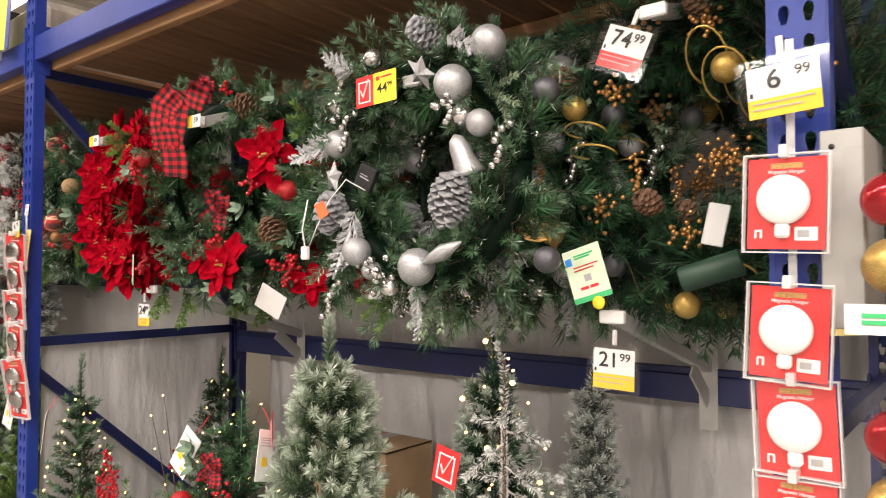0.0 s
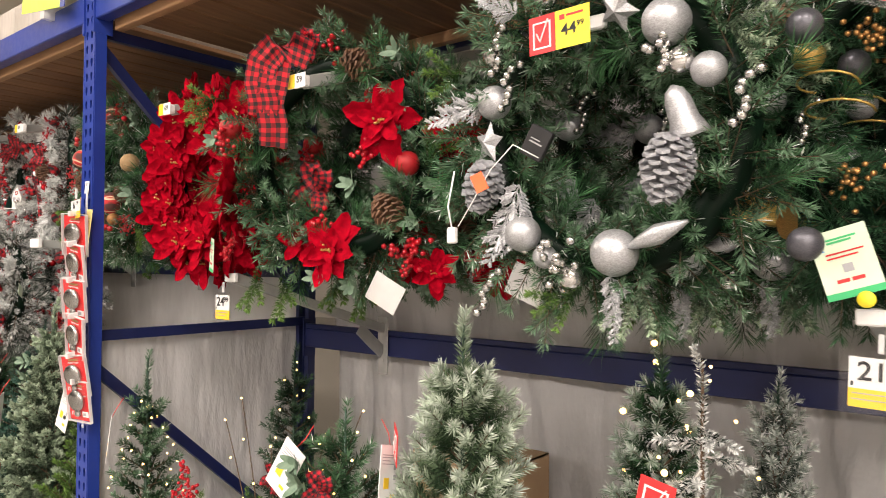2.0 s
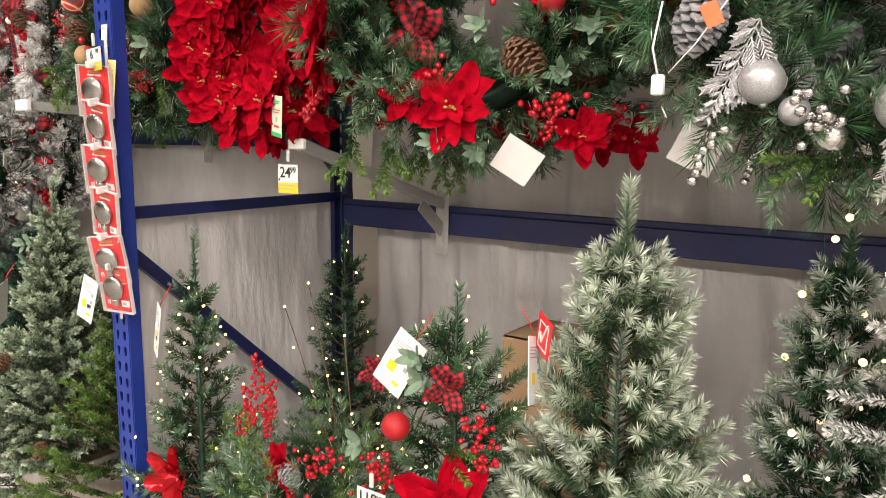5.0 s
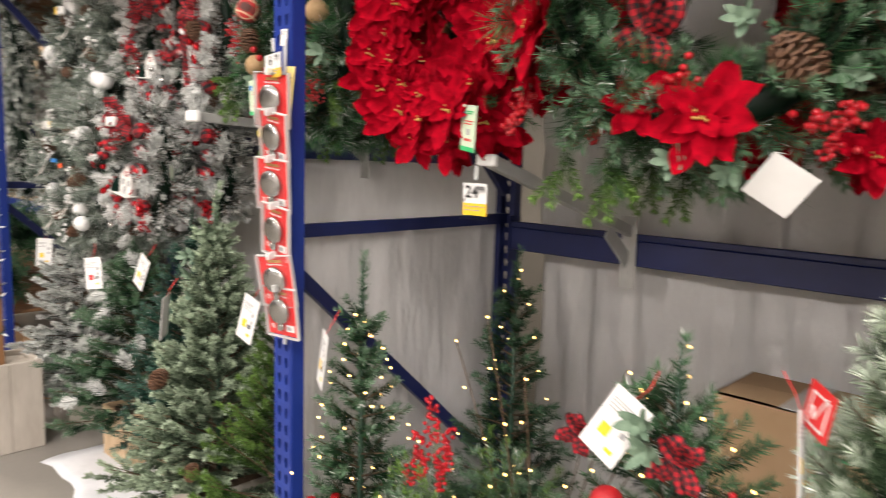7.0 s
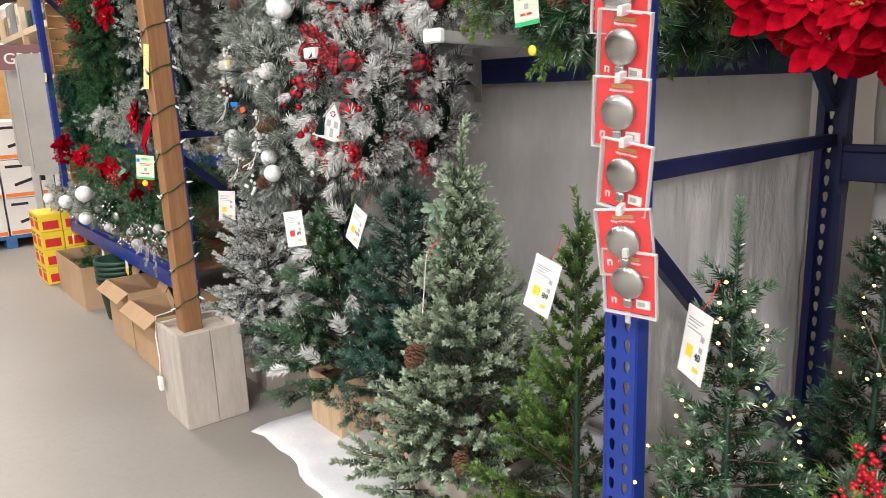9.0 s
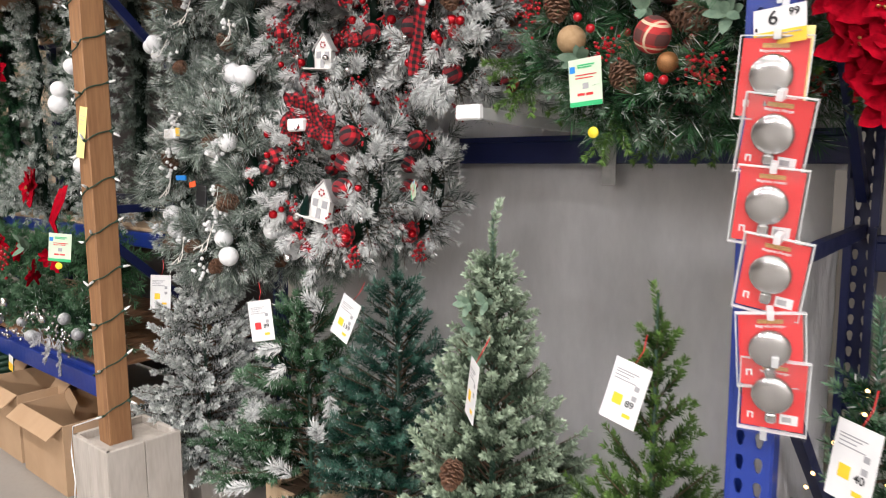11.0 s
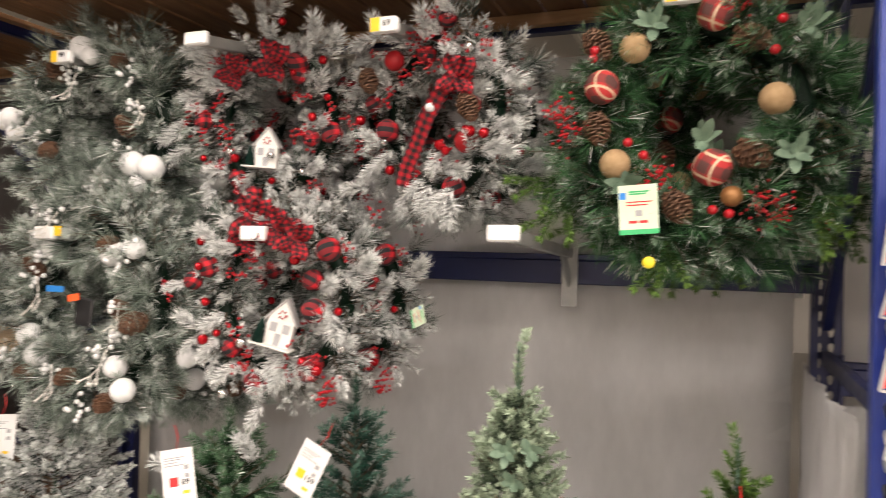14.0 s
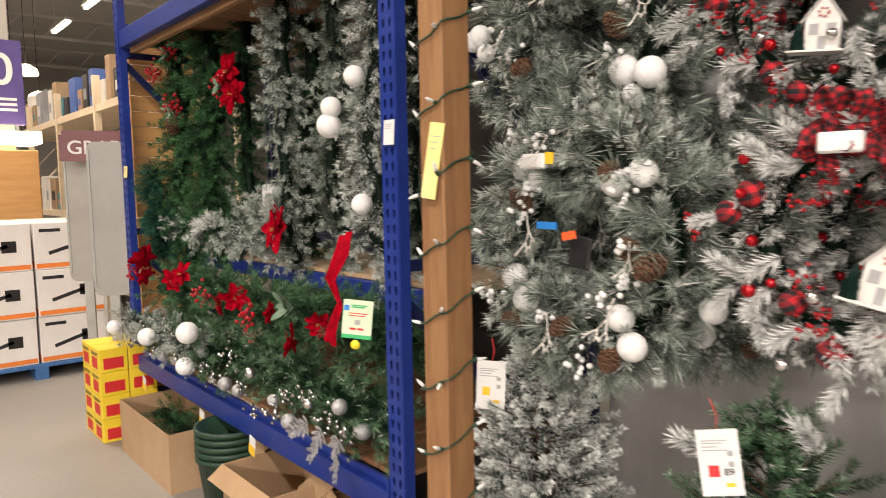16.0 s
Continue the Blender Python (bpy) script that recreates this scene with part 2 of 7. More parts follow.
M_BLUECLIP = surface("blue_clip", (0.02, 0.20, 0.62), (0.03, 0.26, 0.72), 9, 0.4, 0, 0.0)
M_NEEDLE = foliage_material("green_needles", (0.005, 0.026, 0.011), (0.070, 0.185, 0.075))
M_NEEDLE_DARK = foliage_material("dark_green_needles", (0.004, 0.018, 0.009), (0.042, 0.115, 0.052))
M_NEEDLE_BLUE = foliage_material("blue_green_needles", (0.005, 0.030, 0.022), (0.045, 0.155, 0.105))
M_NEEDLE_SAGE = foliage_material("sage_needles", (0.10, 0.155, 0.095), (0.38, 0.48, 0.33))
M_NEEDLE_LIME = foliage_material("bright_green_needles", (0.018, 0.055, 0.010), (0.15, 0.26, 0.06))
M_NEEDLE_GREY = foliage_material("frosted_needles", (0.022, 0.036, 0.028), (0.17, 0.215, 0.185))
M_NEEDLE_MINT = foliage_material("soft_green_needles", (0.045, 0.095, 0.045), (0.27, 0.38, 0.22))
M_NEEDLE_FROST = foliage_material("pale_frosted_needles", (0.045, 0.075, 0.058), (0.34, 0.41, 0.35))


def floor_material():
    m, t, p = material("polished_concrete", 0.3)
    broad = ramp(t, grain(t, 0.55, 5.0), 0.3, 0.7)
    small = grain(t, 45, 5.0)
    c = mix(t, broad, (0.225, 0.21, 0.19), (0.30, 0.285, 0.26))
    c = mix(t, calc(t, "MULTIPLY", ramp(t, small, 0.45, 0.75), 0.3), c, (0.20, 0.19, 0.17))
    t.links.new(c, p.inputs["Base Color"])
    t.links.new(calc(t, "MULTIPLY_ADD", broad, 0.15, 0.36), p.inputs["Roughness"])
    bump(t, p, small, 0.05)
    return m


M_CONCRETE = floor_material()


# ---- building helpers ----
def thing(name, label, category, m=None, group="", kind=""):
    ob = new(name)
    ob.empty_display_size = 0.05
    if m is not None:
        ob.matrix_world = m
    return tagged(ob, label, category, group, kind)


def as_mesh(name, bm, smooth=False):
    me = bpy.data.meshes.new(name)
    bm.to_mesh(me)
    bm.free()
    if smooth:
        me.polygons.foreach_set("use_smooth", [True] * len(me.polygons))
    return me


def part(name, data, mat, parent=None, m=None, label=""):
    """One mesh object, under a thing or a part."""
    me = as_mesh(name, data) if isinstance(data, bmesh.types.BMesh) else data
    if mat is not None and not me.materials:
        me.materials.append(mat)
    ob = new(name, me)
    if parent is not None:
        ob.parent = parent
    if m is not None:
        ob.matrix_basis = m
    if label:
        ob["label"] = label
    return ob


def structure(name, bm, mat, label, category):
    return tagged(part(name, bm, mat), label, category, "", "structure")


def box(x0, x1, y0, y1, z0, z1, bevel=0.0, bm=None):
    own = bmesh.new()
    bmesh.ops.create_cube(own, size=1)
    for v in own.verts:
        v.co = Vector(((x0, x1)[v.co.x > 0], (y0, y1)[v.co.y > 0], (z0, z1)[v.co.z > 0]))
    if bevel:
        bmesh.ops.bevel(own, geom=own.edges[:], offset=bevel, segments=1, affect="EDGES")
    if bm is None:
        return own
    me = bpy.data.meshes.new("t")
    own.to_mesh(me)
    own.free()
    bm.from_mesh(me)
    bpy.data.meshes.remove(me)
    return bm


def bar(a, b, w, h, bevel=0.0):
    """A straight bar of section w by h from a to b."""
    a, b = Vector(a), Vector(b)
    bm = box(-w / 2, w / 2, -h / 2, h / 2, 0, (b - a).length, bevel)
    turn = (b - a).to_track_quat("Z", "Y").to_matrix().to_4x4()
    bm.transform(Matrix.Translation(a) @ turn)
    return bm


def tube_mesh(name, points, radius, sides=6, taper=1.0):
    """A round wire through points."""
    bm = bmesh.new()
    rings = []
    pts = [Vector(p) for p in points]
    for i, p in enumerate(pts):
        d = (pts[min(i + 1, len(pts) - 1)] - pts[max(i - 1, 0)]).normalized()
        s = d.cross(Vector((0.13, 0.31, 0.94))).normalized()
        u = d.cross(s)
        r = radius * (1 + (taper - 1) * i / max(1, len(pts) - 1))
        rings.append([bm.verts.new(p + r * (math.cos(2 * math.pi * k / sides) * s + math.sin(2 * math.pi * k / sides) * u)) for k in range(sides)])
    for a, b in zip(rings, rings[1:]):
        for k in range(sides):
            bm.faces.new((a[k], a[(k + 1) % sides], b[(k + 1) % sides], b[k]))
    bm.faces.new(rings[0][::-1])
    bm.faces.new(rings[-1])
    return as_mesh(name, bm, True)


def lathe(name, profile, sides=20):
    """A turned shape from (radius, height) pairs."""
    bm = bmesh.new()
    rings = [[bm.verts.new((r * math.cos(2 * math.pi * k / sides), r * math.sin(2 * math.pi * k / sides), z)) for k in range(sides)] for r, z in profile]
    for a, b in zip(rings, rings[1:]):
        for k in range(sides):
            bm.faces.new((a[k], a[(k + 1) % sides], b[(k + 1) % sides], b[k]))
    bm.faces.new(rings[0][::-1])
    bm.faces.new(rings[-1])
    return as_mesh(name, bm, True)


def raw_mesh(name, verts, tris, frost=None, shade_fade=None):
    me = bpy.data.meshes.new(name)
    me.vertices.add(len(verts))
    me.vertices.foreach_set("co", np.asarray(verts, np.float32).ravel())
    me.loops.add(3 * len(tris))
    me.loops.foreach_set("vertex_index", np.asarray(tris, np.int32).ravel())
    me.polygons.add(len(tris))
    me.polygons.foreach_set("loop_start", np.arange(0, 3 * len(tris), 3, dtype=np.int32))
    me.update()
    if frost is not None:
        a = me.attributes.new("frost", "FLOAT", "POINT")
        a.data.foreach_set("value", np.asarray(frost, np.float32))
    if shade_fade is not None:
        a = me.attributes.new("shade_fade", "FLOAT", "POINT")
        a.data.foreach_set("value", np.asarray(shade_fade, np.float32))
    return me


# ---- foliage ----
def unit(v):
    return v / np.maximum(np.linalg.norm(v, axis=-1, keepdims=True), 1e-9)


def needle_mesh(name, rng, p0, p1, per, length, width, lean=0.75, frost=0.0, tip=0.0, span=None):
    """Needles round stems from p0 to p1. frost: share of flocked needles; tip: flock that grows towards the end; span: the stretch of its branch that a stem covers."""
    n, per, width = len(p0), int(per * 1.4), width * 0.68
    axis = unit(p1 - p0)
    s = rng.random((n, per)) ** 0.85
    last = np.ones(n, bool) if span is None else span[:, 1] > 0.99
    s[last, per - per // 7:] = 1 - 0.06 * rng.random((int(last.sum()), per // 7))
    root = p0[:, None] + s[..., None] * (p1 - p0)[:, None]
    if span is not None:
        s = span[:, :1] + (span[:, 1:] - span[:, :1]) * s
    side = unit(rng.normal(size=(n, per, 3)))
    side = unit(side - (side * axis[:, None]).sum(-1, keepdims=True) * axis[:, None])
    fwd = lean + 0.35 * rng.random((n, per, 1)) + 0.9 * np.clip(s - 0.85, 0, 1)[..., None] * 4
    way = unit(side + fwd * axis[:, None])
    ln = length * (0.65 + 0.5 * rng.random((n, per, 1)))
    tipp = root + way * ln
    flat = unit(np.cross(way, rng.normal(size=(n, per, 3))))
    w = width * 0.62
    mid = root + way * ln * 0.45
    verts = np.stack([root, mid - flat * w, mid + flat * w, tipp], 2).reshape(-1, 3)
    base = np.arange(n * per)[:, None, None] * 4
    tris = (base + np.array([[0, 2, 1], [1, 2, 3]])).reshape(-1, 3)
    f = (rng.random((n, per)) < frost).astype(float) * (0.55 + 0.4 * rng.random((n, per)))
    if tip:
        f = np.maximum(f, np.clip((s - 0.55) / 0.45, 0, 1) * tip * (0.5 + 0.5 * rng.random((n, per))))
    fr = np.stack([f * 0.5, f, f, np.minimum(1, f * 1.15)], 2).ravel()
    # Painted shade by place on the sprig, darkest at its root.
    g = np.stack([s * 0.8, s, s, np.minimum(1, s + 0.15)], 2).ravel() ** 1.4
    return raw_mesh(name, verts, tris, fr, g)


def stem_mesh(name, p0, p1, r0, r1):
    """Thin three-sided twigs."""
    n = len(p0)
    axis = unit(p1 - p0)
    s = unit(np.cross(axis, np.array([0.31, 0.2, 0.93])))
    u = np.cross(axis, s)
    rings = []
    for p, r in ((p0, r0), (p1, r1)):
        for k in range(3):
            rings.append(p + r * (math.cos(2.094 * k) * s + math.sin(2.094 * k) * u))
    verts = np.stack(rings, 1).reshape(-1, 3)
    base = np.arange(n)[:, None, None] * 6
    tris = (base + np.array([[0, 1, 4], [0, 4, 3], [1, 2, 5], [1, 5, 4], [2, 0, 3], [2, 3, 5]])).reshape(-1, 3)
    return raw_mesh(name, verts, tris)


def wreath_stems(rng, count, big, small, reach, sweep=0.5):
    """Sprigs that leave a ring in the x-z plane, swept round it."""
    u = rng.random(count) * 2 * np.pi
    v = rng.random(count) * 2 * np.pi
    radial = np.stack([np.cos(u), 0 * u, np.sin(u)], 1)
    tang = np.stack([-np.sin(u), 0 * u, np.cos(u)], 1)
    out = np.cos(v)[:, None] * radial + np.sin(v)[:, None] * np.array([0, -1.0, 0])
    p0 = big * radial + out * small * 0.25 * rng.random((count, 1))
    turn = sweep * (0.5 + rng.random((count, 1))) * np.where(rng.random((count, 1)) < 0.8, 1, -1)
    way = unit(out + turn * tang + 0.35 * rng.normal(size=(count, 3)))
    inward = (out * radial).sum(1, keepdims=True) < -0.2
    p1 = p0 + way * reach * np.where(inward, 0.72, 1.0) * (0.6 + 0.6 * rng.random((count, 1)))
    return p0, p1


def cut_stems(lines, step=0.042):
    """Branches, each a list of points, cut into short stems of even length, with the stretch of its branch that each covers."""
    p0, p1, span = [], [], []
    for pts in lines:
        pts = [np.asarray(p, float) for p in pts]
        lens = [np.linalg.norm(b - a) for a, b in zip(pts, pts[1:])]
        total, done = sum(lens), 0.0
        for a, b, ln in zip(pts, pts[1:], lens):
            k = max(1, round(ln / step))
            for j in range(k):
                p0.append(a + (b - a) * j / k), p1.append(a + (b - a) * (j + 1) / k)
                span.append(((done + ln * j / k) / total, (done + ln * (j + 1) / k) / total))
            done += ln
    return np.array(p0), np.array(p1), np.array(span)


def tree_stems(rng, height, radius, base, branches, subs, power=1.0, rise=0.35, leader=0.12, ragged=0.25):
    """Bottle-brush branches in a rising spiral, each with side brushes and an upturned tip; returns twigs and brushes."""
    tw0, tw1, lines = [], [], []
    for i in range(branches):
        f = ((i + 0.5) / branches) ** 1.12
        z = base + (height - base - leader * 1.05) * f
        r = radius * (1 - f) ** power * (1 - ragged + 2 * ragged * rng.random()) + 0.045
        az = i * 2.39996 + 0.4 * rng.normal()
        climb = rise * (0.4 + 1.3 * f) if rise > 0 else rise * (1.15 - 0.9 * f)
        d = np.array([math.cos(az), math.sin(az), climb + 0.12 * rng.normal()])
        d /= np.linalg.norm(d)
        o = np.array([0, 0, z])
        m = o + d * r * 0.7
        e = m + unit(d + np.array([0, 0, 0.35 if rise > 0 else -0.1])) * r * 0.32
        tw0.append(o), tw1.append(e)
        lines.append([o + d * r * 0.18, m, e])
        lat = np.cross(d, [0, 0, 1.0])
        lat /= np.linalg.norm(lat)
        for j in range(max(1, int(subs * (0.3 + 0.7 * (1 - f))))):
            t = 0.28 + 0.6 * (j + rng.random()) / max(1, subs)
            sd = unit(d + (1 if j % 2 else -1) * lat * (0.55 + 0.45 * rng.random()) + np.array([0, 0, 0.12 + 0.22 * rng.normal()]))
            q = o + d * r * t
            lines.append([q, q + sd * (0.05 + 0.36 * r * (1 - 0.45 * t)) * (0.75 + 0.5 * rng.random())])
    top = np.array([0.012 * rng.normal(), 0.012 * rng.normal(), height - 0.02])
    lines.append([np.array([0, 0, height - leader * 1.5]), np.array([0, 0, height - leader * 0.5]), top])
    lines.append([np.array([0, 0, base]), np.array([0, 0, height - leader * 1.4])])
    return np.array(tw0), np.array(tw1), cut_stems(lines)

# ---- the store's shell ----
FLOOR = -0.10
structure("floor", box(-34, 13, -14, 14, FLOOR - 0.12, FLOOR), M_CONCRETE, "polished grey-beige concrete floor of a store", "floor")
structure("ceiling", box(-34, 13, -14, 14, 6.2, 6.35), M_CEIL, "high pale painted metal ceiling", "ceiling")
# Unseen south wall, coloured dark so less light bounces into the bays.
structure("wall_south", box(-34, 13, -14.2, -14, FLOOR, 6.2), M_LOWBOUNCE, "unseen store wall, darkened to cut bounced light", "wall")
structure("wall_north", box(-34, 13, 14, 14.2, FLOOR, 6.2), M_WALL, "plain pale store wall", "wall")
structure("wall_east", box(13, 13.2, -14, 14, FLOOR, 6.2), M_WALL, "plain pale store wall", "wall")
structure("wall_west", box(-34.2, -34, -14, 14, FLOOR, 6.2), M_WALL, "plain pale store wall", "wall")

# ---- pallet racking ----
FRONT, BACK = 1.20, 2.24
UP_X = (-0.25, -3.12, -5.985, -8.86)
UP_W, UP_D = 0.084, 0.042
DECK_Z = 2.39


def upright_mesh(height, pitch=0.0508):
    """A post of folded steel whose face has two rows of teardrop holes."""
    bm = bmesh.new()
    hw, t = UP_W / 2, 0.004
    cols = ((-hw + 0.006, 0.0), (0.0, hw - 0.006))
    count = int(height / pitch)
    for c0, c1 in cols:
        cx = (c0 + c1) / 2
        for i in range(count):
            z0, z1 = i * pitch, (i + 1) * pitch
            outer = [(c0, z0), (cx, z0), (c1, z0), (c1, (z0 + z1) / 2), (c1, z1), (cx, z1), (c0, z1), (c0, (z0 + z1) / 2)]
            zc = (z0 + z1) / 2
            inner = [(cx - 0.0045, zc - 0.014), (cx, zc - 0.017), (cx + 0.0045, zc - 0.014), (cx + 0.0085, zc + 0.004),
                     (cx + 0.006, zc + 0.013), (cx, zc + 0.016), (cx - 0.006, zc + 0.013), (cx - 0.0085, zc + 0.004)]
            o = [bm.verts.new((x, 0, z)) for x, z in outer]
            n = [bm.verts.new((x, 0, z)) for x, z in inner]
            d = [bm.verts.new((x, t, z)) for x, z in inner]
            for k in range(8):
                j = (k + 1) % 8
                bm.faces.new((o[k], o[j], n[j], n[k]))
                bm.faces.new((n[k], n[j], d[j], d[k]))
    for s in (-1, 1):
        box(s * hw - 0.003, s * hw + 0.003, 0.002, UP_D, 0, height, 0, bm)
        box(min(s * (hw - 0.007), s * hw), max(s * (hw - 0.007), s * hw), -0.001, 0.006, 0, height, 0, bm)
        box(min(s * 0.022, s * hw), max(s * 0.022, s * hw), UP_D - 0.004, UP_D, 0, height, 0, bm)
    return as_mesh("upright", bm)


UPRIGHT = upright_mesh(3.4)
UPRIGHT.materials.append(M_BLUE)
# Back upright: same mesh, with the rack's inner shade in its colour.
UPRIGHT_SHADED = UPRIGHT.copy()
UPRIGHT_SHADED.materials.clear()
UPRIGHT_SHADED.materials.append(M_SHADEBLUE)


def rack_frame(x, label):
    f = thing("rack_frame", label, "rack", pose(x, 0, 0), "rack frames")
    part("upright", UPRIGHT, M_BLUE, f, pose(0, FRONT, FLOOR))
    part("upright", UPRIGHT_SHADED, M_SHADEBLUE, f, pose(0, BACK, FLOOR, 0, 0, 180))
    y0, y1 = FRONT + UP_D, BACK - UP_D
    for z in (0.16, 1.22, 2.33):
        part("brace", bar((0, y0 - 0.01, z), (0, y1 + 0.01, z), 0.026, 0.038), M_SHADEBLUE, f)
    part("brace", bar((0, y0, 1.10), (0, y1, 0.22), 0.026, 0.04), M_SHADEBLUE, f)
    part("brace", bar((0, y0, 2.27), (0, y1, 1.32), 0.026, 0.04), M_SHADEBLUE, f)
    for y in (FRONT, BACK - 0.11):
        part("foot_plate", box(-0.06, 0.06, y - 0.01, y + 0.12, FLOOR, FLOOR + 0.012), M_BLUE, f)
    return f


for x in UP_X:
    rack_frame(x, "blue perforated steel pallet rack frame with diagonal braces")


def beam_mesh(length):
    """A stepped box beam with a welded plate at each end."""
    bm = box(0, length, -0.022, 0.03, 0, 0.10, 0.004)
    box(0, length, 0.008, 0.03, 0.10, 0.125, 0.003, bm)
    for x in (0, length):
        box(x - 0.004, x + 0.004, -0.03, 0.04, -0.05, 0.15, 0, bm)
    return as_mesh("beam", bm)


BEAM = beam_mesh(UP_X[0] - UP_X[1] - UP_W)


def beam(x_left, y, z, mat, label, flip=False):
    ob = new("rack_beam", BEAM if mat is M_BLUE else BEAM_SHADED)
    ob.matrix_world = pose(x_left + UP_W / 2 + (BEAM_L if flip else 0), y, z, 0, 0, 180 if flip else 0)
    return tagged(ob, label, "beam", "rack beams")


BEAM_L = UP_X[0] - UP_X[1] - UP_W
BEAM.materials.append(M_BLUE)
# Back beams carry the shade under the deck in their blue.
BEAM_SHADED = BEAM.copy()
BEAM_SHADED.transform(Matrix.Diagonal((1, 1, 0.86, 1)))
BEAM_SHADED.materials.clear()
BEAM_SHADED.materials.append(M_SHADEBLUE)
BAYS = UP_X[1:]
for x in BAYS:
    beam(x, FRONT + 0.022, 2.365, M_BLUE, "blue painted steel front beam of the rack")
    beam(x, BACK - 0.03, 2.33, M_SHADEBLUE, "blue steel back beam under the deck, shade in its colour", True)
beam(UP_X[1], BACK - 0.03, 1.105, M_SHADEBLUE, "blue steel back beam carrying display arms, shade in its colour", True)
beam(UP_X[2], BACK - 0.03, 1.42, M_SHADEBLUE, "blue steel back beam above a grey board, shade in its colour", True)
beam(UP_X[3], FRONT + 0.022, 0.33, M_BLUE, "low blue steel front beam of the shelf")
beam(UP_X[3], BACK - 0.03, 0.33, M_SHADEBLUE, "low blue steel back beam, shade in its colour", True)
beam(UP_X[3], BACK - 0.03, 1.10, M_SHADEBLUE, "blue steel back beam behind garlands, shade in its colour", True)


# ---- backing sheets ----
def hanging_sheet(x0, x1, y, z0, z1, fold, cols=90, rows=24, seed=3):
    bm = bmesh.new()
    grid = []
    for j in range(rows + 1):
        row = []
        for i in range(cols + 1):
            x, z = x0 + (x1 - x0) * i / cols, z0 + (z1 - z0) * j / rows
            d = fold * (noise.noise(Vector((x * 3.6, seed, z * 0.6))) + 0.45 * noise.noise(Vector((x * 13.0 + z * 2, seed, z * 1.3))) + 0.2 * noise.noise(Vector((x * 22, 5 + seed, z * 9))))
            row.append(bm.verts.new((x + 0.3 * d, y + d, z)))
        grid.append(row)
    for a, b in zip(grid, grid[1:]):
        for i in range(cols):
            bm.faces.new((a[i], a[i + 1], b[i + 1], b[i]))
    bmesh.ops.solidify(bm, geom=bm.faces[:], thickness=0.002)
    return as_mesh("sheet", bm, True)


sheet = part("backing_sheet", hanging_sheet(-3.06, -0.30, 2.335, -0.08, 2.26, 0.075, 160), M_SHEET)
tagged(sheet, "wrinkled grey plastic sheet hung behind the rack", "sheet")
board = part("backing_board", hanging_sheet(-5.90, -3.21, 2.255, -0.08, 1.435, 0.004, 30), M_BOARD)
tagged(board, "smooth grey backing board behind the trees", "board")
board = part("backing_board", box(-5.93, -3.18, 2.275, 2.285, 1.40, 2.26), M_BOARD)
tagged(board, "shaded grey backing board behind the wreaths", "board")
# Near-black board added to stand for the unlit depth behind the garlands.
board = part("backing_board", box(-8.80, -6.05, 2.275, 2.285, -0.08, 2.26), M_DARKDEPTH)
tagged(board, "near-black board standing in for the dark depth behind the garlands", "board")
cloth = part("side_sheet", hanging_sheet(0.0, 0.93, 0.0, 0.10, 1.20, 0.035, 40), M_SHEET)
cloth.matrix_world = pose(-3.175, 1.29, 0, 0, 0, 90)
tagged(cloth, "grey plastic sheet hung inside the rack frame", "sheet")


# ---- wooden decks ----
def plank_mesh(length, width, thick):
    return as_mesh("plank", box(-width / 2, width / 2, 0, length, 0, thick, 0.003))


PLANK = plank_mesh(BACK - FRONT - 0.10, 0.135, 0.019)
PLANK.materials.append(M_DECK)
RUNNER = as_mesh("runner", box(0, BEAM_L - 0.01, -0.018, 0.018, 0, 0.045, 0.003))
RUNNER.materials.append(M_EDGEWOOD)


def deck(x_left, z, label, y0=FRONT + 0.055, runners=True):
    d = thing("shelf_deck", label, "shelf", pose(x_left + UP_W / 2, 0, z), "rack decks")
    if runners:
        for y in (FRONT + 0.085, BACK - 0.10):
            part("runner", RUNNER, None, d, pose(0.005, y, -0.045))
    n = 19
    for i in range(n):
        jig = 0.4 * math.sin(i * 12.9)
        part("plank", PLANK, None, d, pose(0.073 + i * (BEAM_L - 0.146) / (n - 1) + 0.006 * jig, y0, 0.004 * abs(jig)))
    return d


for x in BAYS:
    deck(x, 2.385, "brown timber plank deck resting on the rack beams")
deck(UP_X[3], 0.458, "low timber plank shelf under the garlands", runners=False)

# ---- ornaments and small parts (each mesh built once) ----
RNG = np.random.default_rng(7)
CACHE = {}


def shared(key, build, mat):
    if key not in CACHE:
        CACHE[key] = build()
        CACHE[key].materials.append(mat)
    return CACHE[key]


def ball_mesh(r, seg=22):
    bm = bmesh.new()
    bmesh.ops.create_uvsphere(bm, u_segments=seg, v_segments=seg * 2 // 3, radius=r)
    return as_mesh("ball", bm, True)


